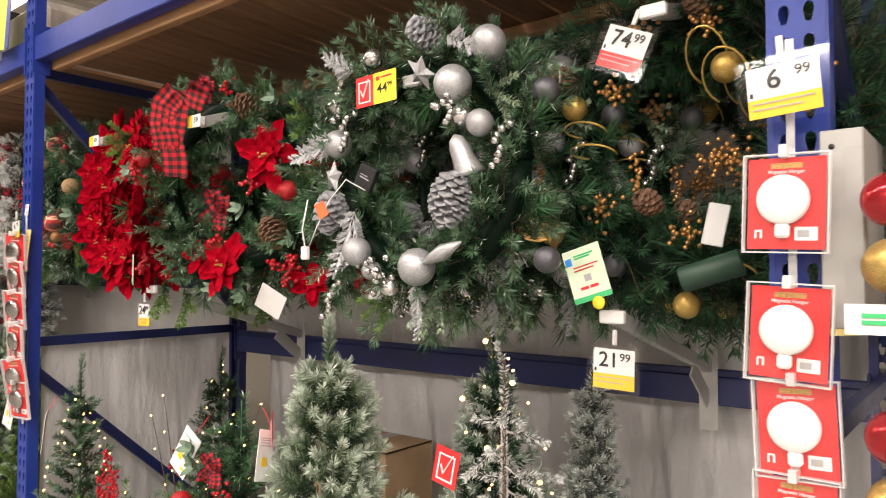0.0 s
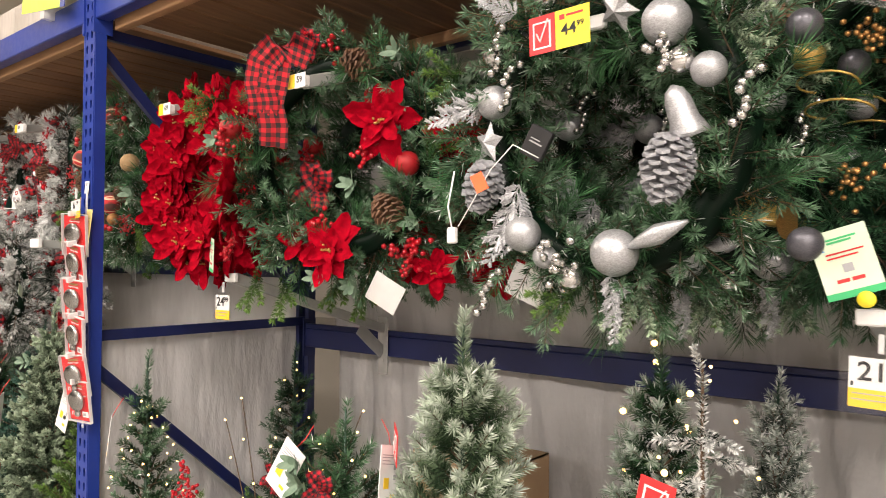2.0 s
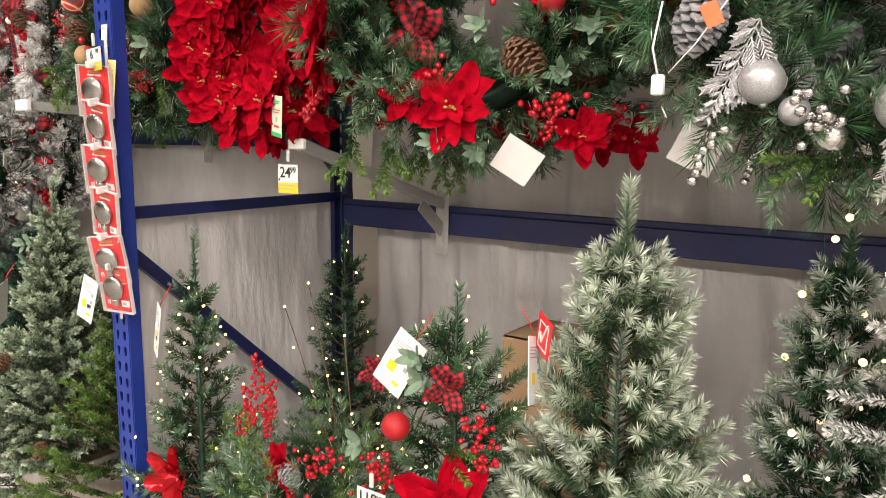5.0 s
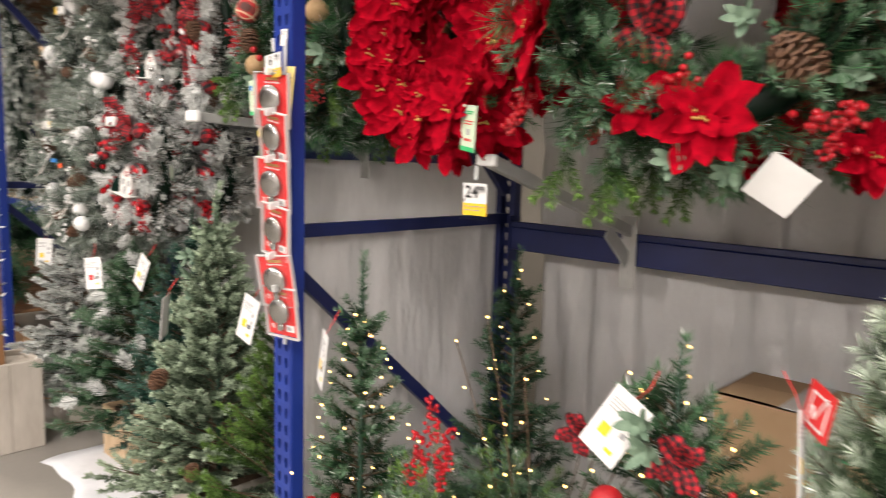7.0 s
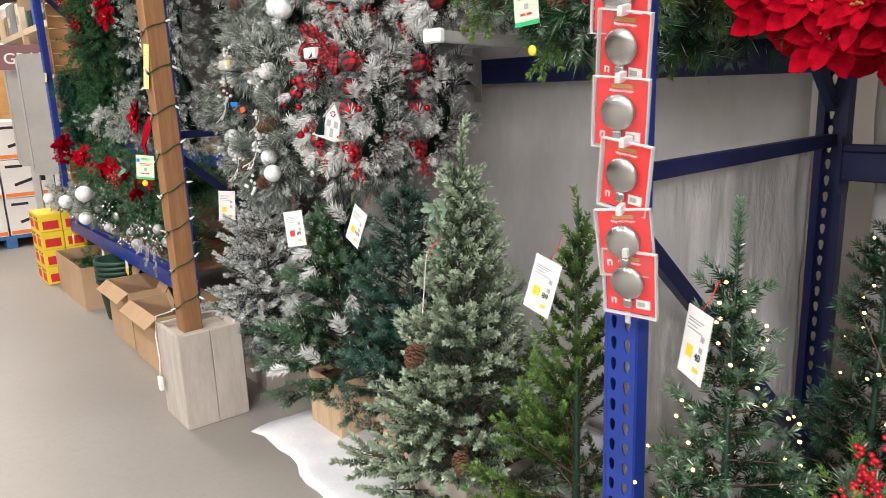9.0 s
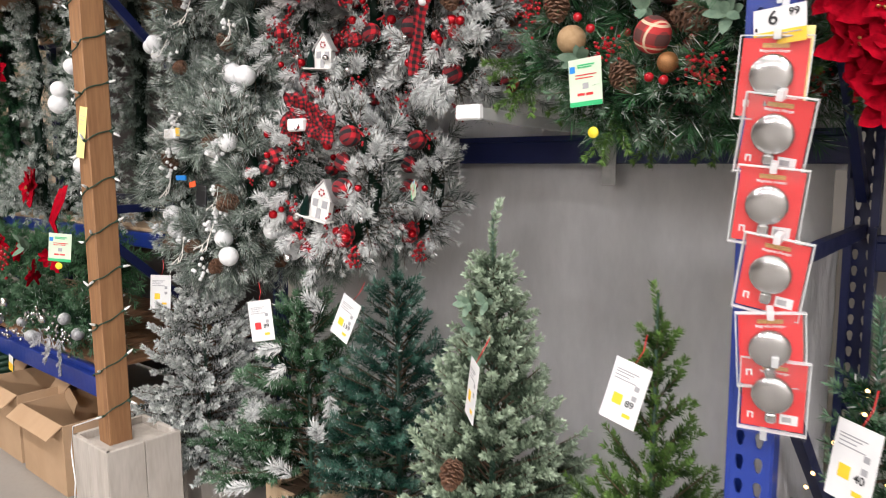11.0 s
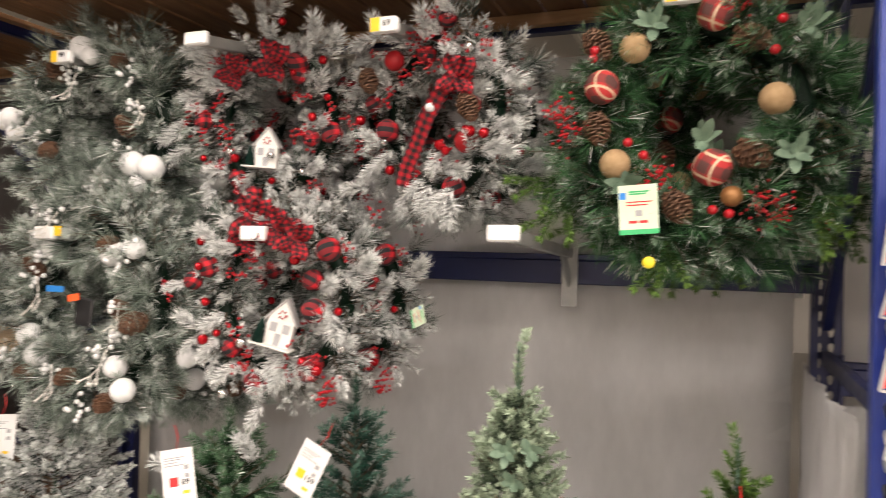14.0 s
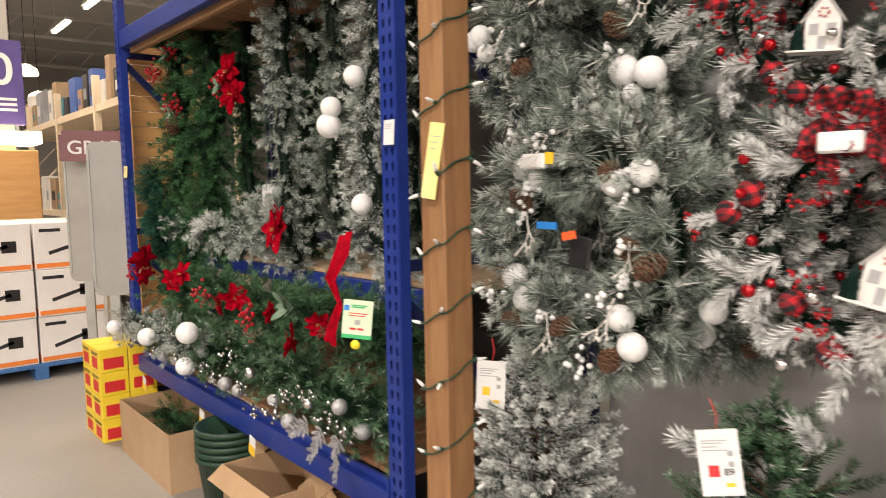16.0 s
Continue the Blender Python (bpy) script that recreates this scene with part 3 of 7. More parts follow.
def cone_mesh(length, radius, seed=1):
    """A pine cone: a core with overlapping woody scales in a spiral."""
    rng = np.random.default_rng(seed)
    bm = bmesh.new()
    n = 68
    for i in range(n):
        f = i / n
        r = radius * math.sin(math.pi * (0.16 + 0.78 * f)) ** 0.8
        a = i * 2.39996
        z = length * (0.5 - f)
        out, side = Vector((math.cos(a), math.sin(a), 0)), Vector((-math.sin(a), math.cos(a), 0))
        up = Vector((0, 0, -1))
        w = radius * 0.34 * (0.8 + 0.35 * rng.random())
        root = out * r * 0.35 + Vector((0, 0, z))
        rim = out * r * (1.05 + 0.12 * rng.random()) + Vector((0, 0, z)) + up * radius * (0.06 + 0.12 * rng.random())
        c = [root - side * w * 0.35, root + side * w * 0.35, rim + side * w - out * r * 0.08, rim + out * r * 0.05 + up * w * 0.35, rim - side * w - out * r * 0.08]
        t = Vector((0, 0, radius * 0.12)) + out * radius * 0.03
        lo, hi = [bm.verts.new(p) for p in c], [bm.verts.new(p + t) for p in c]
        bm.faces.new(hi), bm.faces.new(lo[::-1])
        for k in range(1, 5):
            j = (k + 1) % 5
            bm.faces.new((lo[k], lo[j], hi[j], hi[k]))
    core = bmesh.ops.create_icosphere(bm, subdivisions=2, radius=1)
    for v in core["verts"]:
        v.co = Vector((v.co.x * radius * 0.4, v.co.y * radius * 0.4, v.co.z * length * 0.45))
    return as_mesh("pine_cone", bm)


def leaf_shape(bm, origin, way, normal, length, width, curl=0.15, fold=0.12):
    """One leaf: a pointed blade, folded along its midrib and curling at the tip."""
    way, normal = way.normalized(), normal.normalized()
    side = way.cross(normal).normalized()
    mid, left, right = [], [], []
    steps = 6
    for k in range(steps + 1):
        s = k / steps
        w = width * 0.5 * math.sin(math.pi * min(1, 0.06 + s * 0.94)) ** 0.6 * (1.12 - 0.25 * s)
        c = origin + way * length * s + normal * curl * length * math.sin(s * 2.4) * s
        mid.append(bm.verts.new(c - normal * fold * w))
        left.append(bm.verts.new(c - side * w + normal * fold * w * 0.6))
        right.append(bm.verts.new(c + side * w + normal * fold * w * 0.6))
    for k in range(steps):
        bm.faces.new((mid[k], mid[k + 1], left[k + 1], left[k]))
        bm.faces.new((right[k], right[k + 1], mid[k + 1], mid[k]))


def petal_mesh(seed):
    """One velvet bract, pointing to +x and facing -y."""
    rng = random.Random(seed)
    bm = bmesh.new()
    leaf_shape(bm, Vector((0.004, 0, 0)), Vector((1, 0, 0)), Vector((0, -1, 0.15 * rng.uniform(-1, 1))), 0.1, 0.056, rng.uniform(-0.28, 0.12), 0.35)
    bmesh.ops.subdivide_edges(bm, edges=bm.edges[:], cuts=1, use_grid_fill=True)
    for v in bm.verts:
        v.co += 0.008 * noise.noise_vector(v.co * 45 + Vector((seed, 0, 0)))
    return as_mesh("petal", bm, True)


def beads_mesh(points, r, sub=1):
    bm = bmesh.new()
    for p in points:
        bmesh.ops.create_icosphere(bm, subdivisions=sub, radius=r, matrix=Matrix.Translation(p))
    return as_mesh("beads", bm, True)


def cluster_points(n, spread, seed, flat=0.6):
    rng = random.Random(seed)
    return [Vector((rng.gauss(0, spread), rng.gauss(0, spread * flat), rng.gauss(0, spread))) for _ in range(n)]


def spray_points(n, length, seed, thick=0.009):
    """Beads in a long spike."""
    rng = random.Random(seed)
    return [Vector((rng.gauss(0, thick), rng.gauss(0, thick * 0.7), -length * i / n)) for i in range(n)]


def frond_mesh(length, seed=1, r=0.0016):
    """A flat frond with side twigs that branch again."""
    rng = random.Random(seed)
    p0, p1 = [], []
    for k in range(13):
        s = k / 13
        o = np.array([0.0, 0, -length * s])
        p0.append(o), p1.append(np.array([0.0, 0, -length * (s + 1 / 13)]))
        for side in (-1, 1):
            ln = length * 0.34 * (1 - 0.7 * s) * rng.uniform(0.45, 1.25)
            d = np.array([side * rng.uniform(0.4, 0.9), rng.uniform(-0.5, 0.2), -0.7])
            d /= np.linalg.norm(d)
            e = o + d * ln
            p0.append(o), p1.append(e)
            for j in range(6):
                q = o + d * ln * (0.2 + 0.8 * j / 6)
                for s2 in (-1, 1):
                    d2 = d + s2 * 0.8 * np.array([-d[2], 0, d[0]]) + np.array([0, rng.uniform(-.3, .3), 0])
                    p0.append(q), p1.append(q + d2 * ln * 0.22)
    return stem_mesh("frond", np.array(p0), np.array(p1), r * 1.2, r)


def twig_mesh(length, seed=4):
    """A bare forked twig."""
    rng = random.Random(seed)
    p0, p1 = [], []

    def fork(o, d, ln, depth):
        e = o + d * ln
        p0.append(o), p1.append(e)
        if depth:
            for side in (-1, 1):
                d2 = d + np.array([side * rng.uniform(0.3, 0.8), rng.uniform(-0.4, 0.2), rng.uniform(-0.2, 0.2)])
                fork(e, d2 / np.linalg.norm(d2), ln * rng.uniform(0.55, 0.8), depth - 1)

    fork(np.zeros(3), np.array([0.0, -0.3, -0.95]), length * 0.42, 3)
    return stem_mesh("twig", np.array(p0), np.array(p1), 0.0026, 0.0018)


def sprig_leaves_mesh(n, length, width, seed, spread=0.9):
    rng = random.Random(seed)
    bm = bmesh.new()
    for k in range(n):
        a = 2.39996 * k + rng.uniform(-0.3, 0.3)
        f = k / n
        d = Vector((math.cos(a) * spread, -0.6 + rng.uniform(-0.2, 0.2), math.sin(a) * spread))
        leaf_shape(bm, Vector((0, -0.02 * f, 0)), d, Vector((0, -1, 0.2)) + 0.5 * Vector((rng.uniform(-1, 1), 0, rng.uniform(-1, 1))), length * rng.uniform(0.5, 1.1), width * rng.uniform(0.75, 1.0), 0.1, 0.1)
    return as_mesh("leaves", bm, True)


def star_mesh(r, depth):
    bm = bmesh.new()
    rim = []
    for k in range(10):
        a, q = math.pi / 2 + k * math.pi / 5, r if k % 2 == 0 else r * 0.52
        rim.append(bm.verts.new((q * math.cos(a), 0, q * math.sin(a))))
    f, b = bm.verts.new((0, -depth, 0)), bm.verts.new((0, depth, 0))
    for k in range(10):
        bm.faces.new((rim[k], rim[(k + 1) % 10], f))
        bm.faces.new((rim[(k + 1) % 10], rim[k], b))
    return as_mesh("star", bm)


def icicle_mesh(length, r):
    return lathe("icicle", [(0.002, -length / 2), (r * 0.7, -length * 0.2), (r, 0.05 * length), (r * 0.6, 0.3 * length), (0.003, length / 2)], 6)


def ribbon_mesh(points, width, cells=3.0, sag=None, thick=0.0008):
    """A cloth strip through (x, y, z, twist) stations with its weave in UV."""
    bm = bmesh.new()
    uv = bm.loops.layers.uv.new("UVMap")
    pts = [Vector(p[:3]) for p in points]
    rows, dist = [], [0.0]
    for i, p in enumerate(points):
        c = pts[i]
        d = (pts[min(i + 1, len(pts) - 1)] - pts[max(i - 1, 0)]).normalized()
        side = Vector((math.cos(radians(p[3])), math.sin(radians(p[3])), 0))
        side = (side - side.dot(d) * d).normalized()
        n = d.cross(side)
        row = []
        for k in range(7):
            s = k / 6 - 0.5
            row.append(bm.verts.new(c + side * width * s + n * 0.006 * math.sin(k * 1.9 + i * 1.1)))
        rows.append(row)
        if i:
            dist.append(dist[-1] + (pts[i] - pts[i - 1]).length)
    for i in range(len(rows) - 1):
        for k in range(6):
            f = bm.faces.new((rows[i][k], rows[i][k + 1], rows[i + 1][k + 1], rows[i + 1][k]))
            for loop, (a, b) in zip(f.loops, ((i, k), (i, k + 1), (i + 1, k + 1), (i + 1, k))):
                loop[uv].uv = (b / 6 * cells, dist[a] / width * cells)
    return as_mesh("ribbon", bm, True)


def loop_points(r, a0, a1, steps, depth=0.03, lean=0.0):
    """Stations of a ribbon loop in the x-z plane."""
    out = []
    for k in range(steps + 1):
        s = k / steps
        a = radians(a0 + (a1 - a0) * s)
        q = r * math.sin(math.pi * s)
        out.append((q * math.cos(a), -depth * math.sin(math.pi * s) - lean, q * math.sin(a), 25 + 25 * s))
    return out


def text_mesh(body, size):
    curve = bpy.data.curves.new("writing", "FONT")
    curve.offset = size * 0.012
    curve.body, curve.size, curve.align_x, curve.align_y, curve.extrude = body, size, "CENTER", "CENTER", 0.0002
    ob = bpy.data.objects.new("writing", curve)
    me = bpy.data.meshes.new_from_object(ob)
    bpy.data.objects.remove(ob)
    me.transform(Matrix.Rotation(radians(90), 4, "X"))
    return me


def words(body, size, mat, parent, x, z, y=-0.004, bold=False, roll=0.0):
    me = text_mesh(body, size)
    if bold:
        me.transform(Matrix.Diagonal((1.12, 1, 1.08, 1)))
    return part("writing", me, mat, parent, pose(x, y, z, 0, roll, 0))


def slab(x0, x1, z0, z1, y=0.0, t=0.002):
    return box(x0, x1, y - t, y, z0, z1)


def place(w, x, y, z, rx=0, ry=0, rz=0, s=1.0):
    """The pose under w of a part that belongs at a place in the world."""
    return w.matrix_basis.inverted() @ pose(x, y, z, rx, ry, rz) @ Matrix.Scale(s, 4)


def ball(w, x, y, z, r, mat, name="ball", cap=True, label=""):
    b = part(name, shared(("ball", mat.name), lambda: ball_mesh(0.05), mat), None, w, place(w, x, y, z, 25 * math.sin(x * 40), 30 * math.sin(z * 50), 60 * x, r / 0.05), label)
    return b


def cone(w, x, y, z, length, mat=None, rx=0, ry=0, label=""):
    mat = mat or M_CONE
    return part("pine_cone", shared(("cone", mat.name), lambda: cone_mesh(0.10, 0.036), mat), None, w, place(w, x, y, z, rx, ry, 40 * x, length / 0.10), label)


def flower(w, x, y, z, r, seed=1, rx=0, ry=0, rz=0):
    """A poinsettia: golden stamens with three whorls of bracts round them."""
    f = part("poinsettia", shared(("stamen",), lambda: beads_mesh([p + Vector((0, -0.022, 0)) for p in cluster_points(8, 0.007, 3)], 0.0036), M_GOLD), None, w, place(w, x, y, z, rx, ry, rz, r / 0.1), "red velvet poinsettia flower")
    rng = random.Random(seed)
    for layer, (n, ln, lift) in enumerate(((6, 1.0, 4), (5, 0.82, 15), (4, 0.52, 32))):
        for k in range(n):
            a = 360 * (k + 0.5 * layer) / n + rng.uniform(-12, 12)
            me = shared(("petal", (k + layer) % 5), lambda: petal_mesh((k + layer) % 5), M_PETAL)
            part("petal", me, None, f, pose(0, -0.006 * layer, 0) @ pose(0, 0, 0, 0, a, 0) @ pose(0, 0, 0, rng.uniform(-18, 18), 0, -lift + rng.uniform(-9, 9)) @ Matrix.Scale(ln * rng.uniform(0.88, 1.12), 4))
    return f


def berries(w, x, y, z, n=14, spread=0.02, r=0.0075, mat=None, seed=1, long=0.0, ry=0):
    mat = mat or M_BERRY
    pts = (lambda: beads_mesh(spray_points(n, long, seed), r)) if long else (lambda: beads_mesh(cluster_points(n, spread, seed), r))
    b = part("berry_cluster", shared(("berry", n, spread, r, long, mat.name, seed % 3), pts, mat), None, w, place(w, x, y, z, 0, ry, 0))
    b["kind"] = "stuff"
    return b


def leaves(w, x, y, z, mat, n=8, length=0.055, width=0.025, seed=1, s=1.0, ry=0, name="leaf_sprig"):
    return part(name, shared(("leaves", mat.name, n, length, seed % 3), lambda: sprig_leaves_mesh(n, length, width, seed), mat), None, w, place(w, x, y, z, 0, ry, 0, s))


def pine_sprig(w, x, y, z, mat, length=0.12, ry=0, seed=1):
    """A single spruce tip that stands out in its own green."""
    def build():
        rng = np.random.default_rng(seed)
        p0 = np.array([[0, 0, 0], [0, 0, -0.03], [0, 0, -0.05]])
        p1 = np.array([[0, -0.02, -0.12], [0.05, -0.02, -0.09], [-0.045, -0.01, -0.12]])
        return needle_mesh("sprig", rng, p0, p1, 130, 0.016, 0.003, 0.5)
    return part("spruce_tip", shared(("tip", mat.name), build, mat), None, w, place(w, x, y, z, 0, ry, 0, length / 0.12))


def frond(w, x, y, z, length, mat, ry=0, rx=0):
    return part("glitter_frond" if mat is M_SILVER else "twig_frond", shared(("frond", mat.name), lambda: frond_mesh(0.16), mat), None, w, place(w, x, y, z, rx, ry, 0, length / 0.16))


# ---- wreaths, trees and garlands ----
def wreath(label, m, big, small, count, per, length, width, mat, frost=0.0, tip=0.0, group="", pine=0, sweep=0.5, reach=1.0):
    w = thing("wreath", label, "wreath", m, group)
    p0, p1 = wreath_stems(RNG, int(count * 0.78), big, small, small * reach * 1.05, sweep)
    per = int(per * 1.3)
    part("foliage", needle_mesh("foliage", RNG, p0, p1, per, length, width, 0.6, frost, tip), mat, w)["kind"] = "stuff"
    part("twig_core", stem_mesh("twig_core", p0, p1, 0.002, 0.001), M_BROWN, w)["kind"] = "stuff"
    if pine:
        q0, q1 = wreath_stems(RNG, pine, big, small, small * 0.95, sweep)
        part("pine_spray", needle_mesh("pine_spray", RNG, q0 + 0.6 * (q1 - q0), q1, 60, length * 2.5, width * 0.7, 0.8, frost * 0.6), mat, w)["kind"] = "stuff"
    core = [(big * math.cos(k * math.pi / 16), 0.0, big * math.sin(k * math.pi / 16)) for k in range(33)]
    part("wire_ring", tube_mesh("wire_ring", core, small * 0.26), M_NEEDLE_DARK, w)
    return w


def tree(label, m, height, radius, base, branches, subs, per, length, width, mat, frost=0.0, tip=0.0, power=1.0, rise=0.35, ragged=0.25, leader=0.12, lean=0.6):
    t = thing("christmas_tree", label, "christmas tree", m, "artificial trees")
    tw0, tw1, (p0, p1, span) = tree_stems(RNG, height, radius, base, int(branches * 0.74), int(subs * 0.62), power, rise, leader, ragged)
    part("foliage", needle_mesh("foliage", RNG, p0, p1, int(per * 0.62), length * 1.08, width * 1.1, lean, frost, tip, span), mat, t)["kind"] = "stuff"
    part("branch_frame", stem_mesh("branch_frame", tw0, tw1, 0.004, 0.0015), M_TWIG if mat is M_NEEDLE_GREY else M_BROWN, t)["kind"] = "stuff"
    part("trunk", lathe("trunk", [(0.013, 0.0), (0.010, height * 0.4), (0.003, height * 0.97)], 8), M_BROWN if mat is M_NEEDLE_GREY else M_GREENWIRE, t)
    return t


def garland(label, points, small, count, per, length, width, mat, frost=0.0, tip=0.0, group="garlands"):
    """A rope of sprigs along a line of stations."""
    g = thing("garland", label, "garland", None, group)
    pts = np.array(points, float)
    seg = RNG.random(count) * (len(pts) - 1)
    i = seg.astype(int)
    f = (seg - i)[:, None]
    o = pts[i] * (1 - f) + pts[i + 1] * f
    axis = unit(pts[i + 1] - pts[i])
    out = unit(RNG.normal(size=(count, 3)))
    way = unit(out + 0.7 * axis)
    p1 = o + way * small * (0.6 + 0.6 * RNG.random((count, 1)))
    keep = int(count * 0.6)
    part("foliage", needle_mesh("foliage", RNG, o[:keep], p1[:keep], int(per * 1.6), length, width, 0.6, frost, tip), mat, g)["kind"] = "stuff"
    part("rope", tube_mesh("rope", [tuple(p) for p in pts], small * 0.25), M_NEEDLE_DARK, g)
    return g


def facing(x, y, z, yaw=0.0, tilt=0.0, spin=0.0):
    return pose(x, y, z, tilt, 0, yaw) @ pose(0, 0, 0, 0, spin, 0)


def bow_loops(w, x, y, z, s, seed=1, tails=True):
    for k, (a0, a1) in enumerate(((20, 100), (80, 160), (190, 260), (280, 350))):
        part("bow_loop", shared(("loop", k), lambda: ribbon_mesh(loop_points(0.11, a0, a1, 10, 0.05), 0.06, 2), M_PLAID), None, w, place(w, x, y, z, 0, 10 * seed, 0, s))
    if tails:
        part("ribbon_tail", shared(("tail",), lambda: ribbon_mesh([(0, -0.02, 0, 10), (-0.03, -0.05, -0.06, 0), (-0.07, -0.05, -0.13, -10), (-0.12, -0.04, -0.20, 0), (-0.13, -0.04, -0.27, 10)], 0.045, 2), M_PLAID), None, w, place(w, x, y, z, 0, 0, 0, s))


# poinsettia wreath
W = wreath("round wreath of overlapping red velvet poinsettias", facing(-2.74, 1.50, 1.78, -6), 0.27, 0.09, 160, 34, 0.03, 0.0022, M_NEEDLE)
rng = random.Random(5)
for k in range(14):
    a = 2 * math.pi * k / 14
    for ring, q in enumerate((0.17, 0.24, 0.295, 0.12)):
        aa = a + 0.2 * ring
        flower(W, -2.74 + q * math.cos(aa), 1.50 - (0.07, 0.10, 0.07, 0.02)[ring] + rng.uniform(-0.02, 0.02), 1.78 + q * math.sin(aa), rng.uniform(0.085, 0.104), k + ring, rng.uniform(-20, 20), rng.uniform(0, 90), rng.uniform(-35, 35))
for k in range(12):
    a = 2 * math.pi * k / 12
    flower(W, -2.74 + 0.315 * math.cos(a), 1.52, 1.78 + 0.315 * math.sin(a), 0.08, k, 0, 30 * k, 60 * math.cos(a))

# red wreath
RED = W = wreath("green pine wreath with red poinsettias, berries, cones and a checked bow", facing(-2.05, 1.455, 1.80, 20), 0.27, 0.135, 460, 62, 0.028, 0.0030, M_NEEDLE, 0.02, 0.12, "", 70)
flower(W, -1.855, 1.425, 1.885, 0.125, 1, 5, 10, 15)
flower(W, -1.978, 1.355, 1.53, 0.115, 2, -10, 40, 5)
flower(W, -2.275, 1.235, 1.715, 0.11, 3, 0, 20, -40)
flower(W, -2.31, 1.27, 1.62, 0.085, 1, 20, 50, -30)
flower(W, -2.12, 1.36, 1.56, 0.075, 0, -20, 60, 0)
flower(W, -1.70, 1.55, 1.86, 0.085, 2, 0, 0, 50)
flower(W, -1.73, 1.50, 1.47, 0.07, 4, 0, 30, 30)
ball(W, -1.80, 1.465, 1.765, 0.034, M_REDBALL)
ball(W, -2.318, 1.255, 1.888, 0.033, M_REDBALL)
cone(W, -1.93, 1.415, 2.045, 0.115, None, 60, 40)
cone(W, -1.85, 1.445, 1.63, 0.115, None, 40, -30)
for x, y, z, k in ((-1.925, 1.385, 1.707, 0), (-1.779, 1.405, 2.048, 1), (-2.37, 1.25, 1.86, 2), (-2.03, 1.36, 1.45, 0), (-1.76, 1.46, 1.60, 1), (-1.93, 1.40, 1.43, 2), (-1.70, 1.49, 1.70, 0)):
    leaves(W, x, y, z, M_SAGE, 9, 0.055, 0.026, k, 0.8, 40 * k)
for x, y, z, k in ((-1.90, 1.385, 1.784, 1), (-2.295, 1.22, 1.872, 2), (-2.31, 1.23, 1.845, 0), (-1.808, 1.42, 1.54, 3), (-2.03, 1.36, 1.60, 1), (-2.00, 1.375, 2.125, 2), (-1.74, 1.45, 1.545, 2)):
    berries(W, x, y, z, 11, 0.019, 0.0085, None, k)
for x, y, z, k in ((-2.345, 1.29, 1.60, 1), (-2.31, 1.285, 1.585, 2), (-1.76, 1.45, 1.56, 1)):
    berries(W, x, y, z, 30, 0.02, 0.0066, None, k, 0.11, 20 * k)
berries(W, -2.05, 1.305, 2.115, 30, 0.018, 0.006, None, 2)
for x, y, z, a in ((-1.735, 1.45, 1.745, -130), (-2.23, 1.30, 1.49, 10), (-2.40, 1.26, 2.0, 60), (-2.16, 1.33, 1.47, -10), (-2.35, 1.24, 1.98, 90)):
    pine_sprig(W, x, y, z, M_NEEDLE_LIME, 0.14, a)
part("bow", ribbon_mesh([(0.085, 0.10, 0.085, 60), (0.055, 0.05, 0.105, 52), (0.02, 0.012, 0.10, 46), (-0.02, -0.005, 0.06, 40), (-0.035, -0.005, 0.0, 34), (-0.03, 0.01, -0.06, 40), (-0.045, 0.02, -0.10, 36)], 0.10, 4), M_DARKPLAID, W, place(W, -2.09, 1.215, 1.985, 0, 0, 0, 0.88), "red and black checked ribbon bow")
part("ribbon_tail", ribbon_mesh([(0.0, 0.03, 0.06, 30), (0.0, 0.018, 0.0, 44), (-0.025, 0.024, -0.06, 36), (-0.02, 0.034, -0.12, 50), (-0.04, 0.048, -0.175, 40)], 0.08, 3), M_DARKPLAID, W, place(W, -2.085, 1.215, 1.99))
bow_loops(W, -2.05, 1.335, 2.10, 0.42, 3, False)
bow_loops(W, -2.14, 1.45, 1.71, 0.7, 2, False)

# silver wreath
SILVER = W = wreath("green pine wreath with silver balls, cones and stars", facing(-1.19, 1.43, 1.77, 2), 0.275, 0.15, 540, 62, 0.030, 0.0030, M_NEEDLE, 0.02, 0.12, "", 42)
for x, y, z, r in ((-1.013, 1.31, 1.946, 0.046), (-1.403, 1.31, 1.847, 0.038), (-1.32, 1.30, 1.556, 0.038), (-1.107, 1.29, 1.515, 0.046), (-0.935, 1.31, 1.844, 0.032), (-1.267, 1.30, 1.508, 0.025), (-0.925, 1.33, 2.031, 0.042)):
    ball(W, x, y, z, r, M_SILVER, "silver_ball")
for x, z in ((-1.404, 1.951), (-1.212, 1.465), (-0.986, 1.868), (-1.274, 2.055)):
    ball(W, x, 1.31, z, 0.027, M_CHROME, "shiny_ball")
for x, z in ((-0.79, 1.905), (-0.79, 1.53)):
    ball(W, x, 1.36, z, 0.03, M_GUN, "dark_ball")
part("bell", shared(("bell",), lambda: lathe("bell", [(0.038, -0.05), (0.036, -0.04), (0.027, -0.015), (0.024, 0.02), (0.017, 0.04), (0.003, 0.05)], 20), M_SILVER), None, W, place(W, -0.985, 1.31, 1.775, 15, -15, 0))
cone(W, -1.0, 1.28, 1.668, 0.125, M_FROSTCONE, -8, 6, "silver-sprayed pine cone")
cone(W, -1.432, 1.31, 1.665, 0.115, M_FROSTCONE, -15, 20, "silver-sprayed pine cone")
cone(W, -1.111, 1.33, 2.09, 0.10, M_FROSTCONE, 60, 20, "silver-sprayed pine cone")
part("star", shared(("star",), lambda: star_mesh(0.048, 0.016), M_SILVER), None, W, place(W, -1.41, 1.30, 1.757, 0, 8, -15))
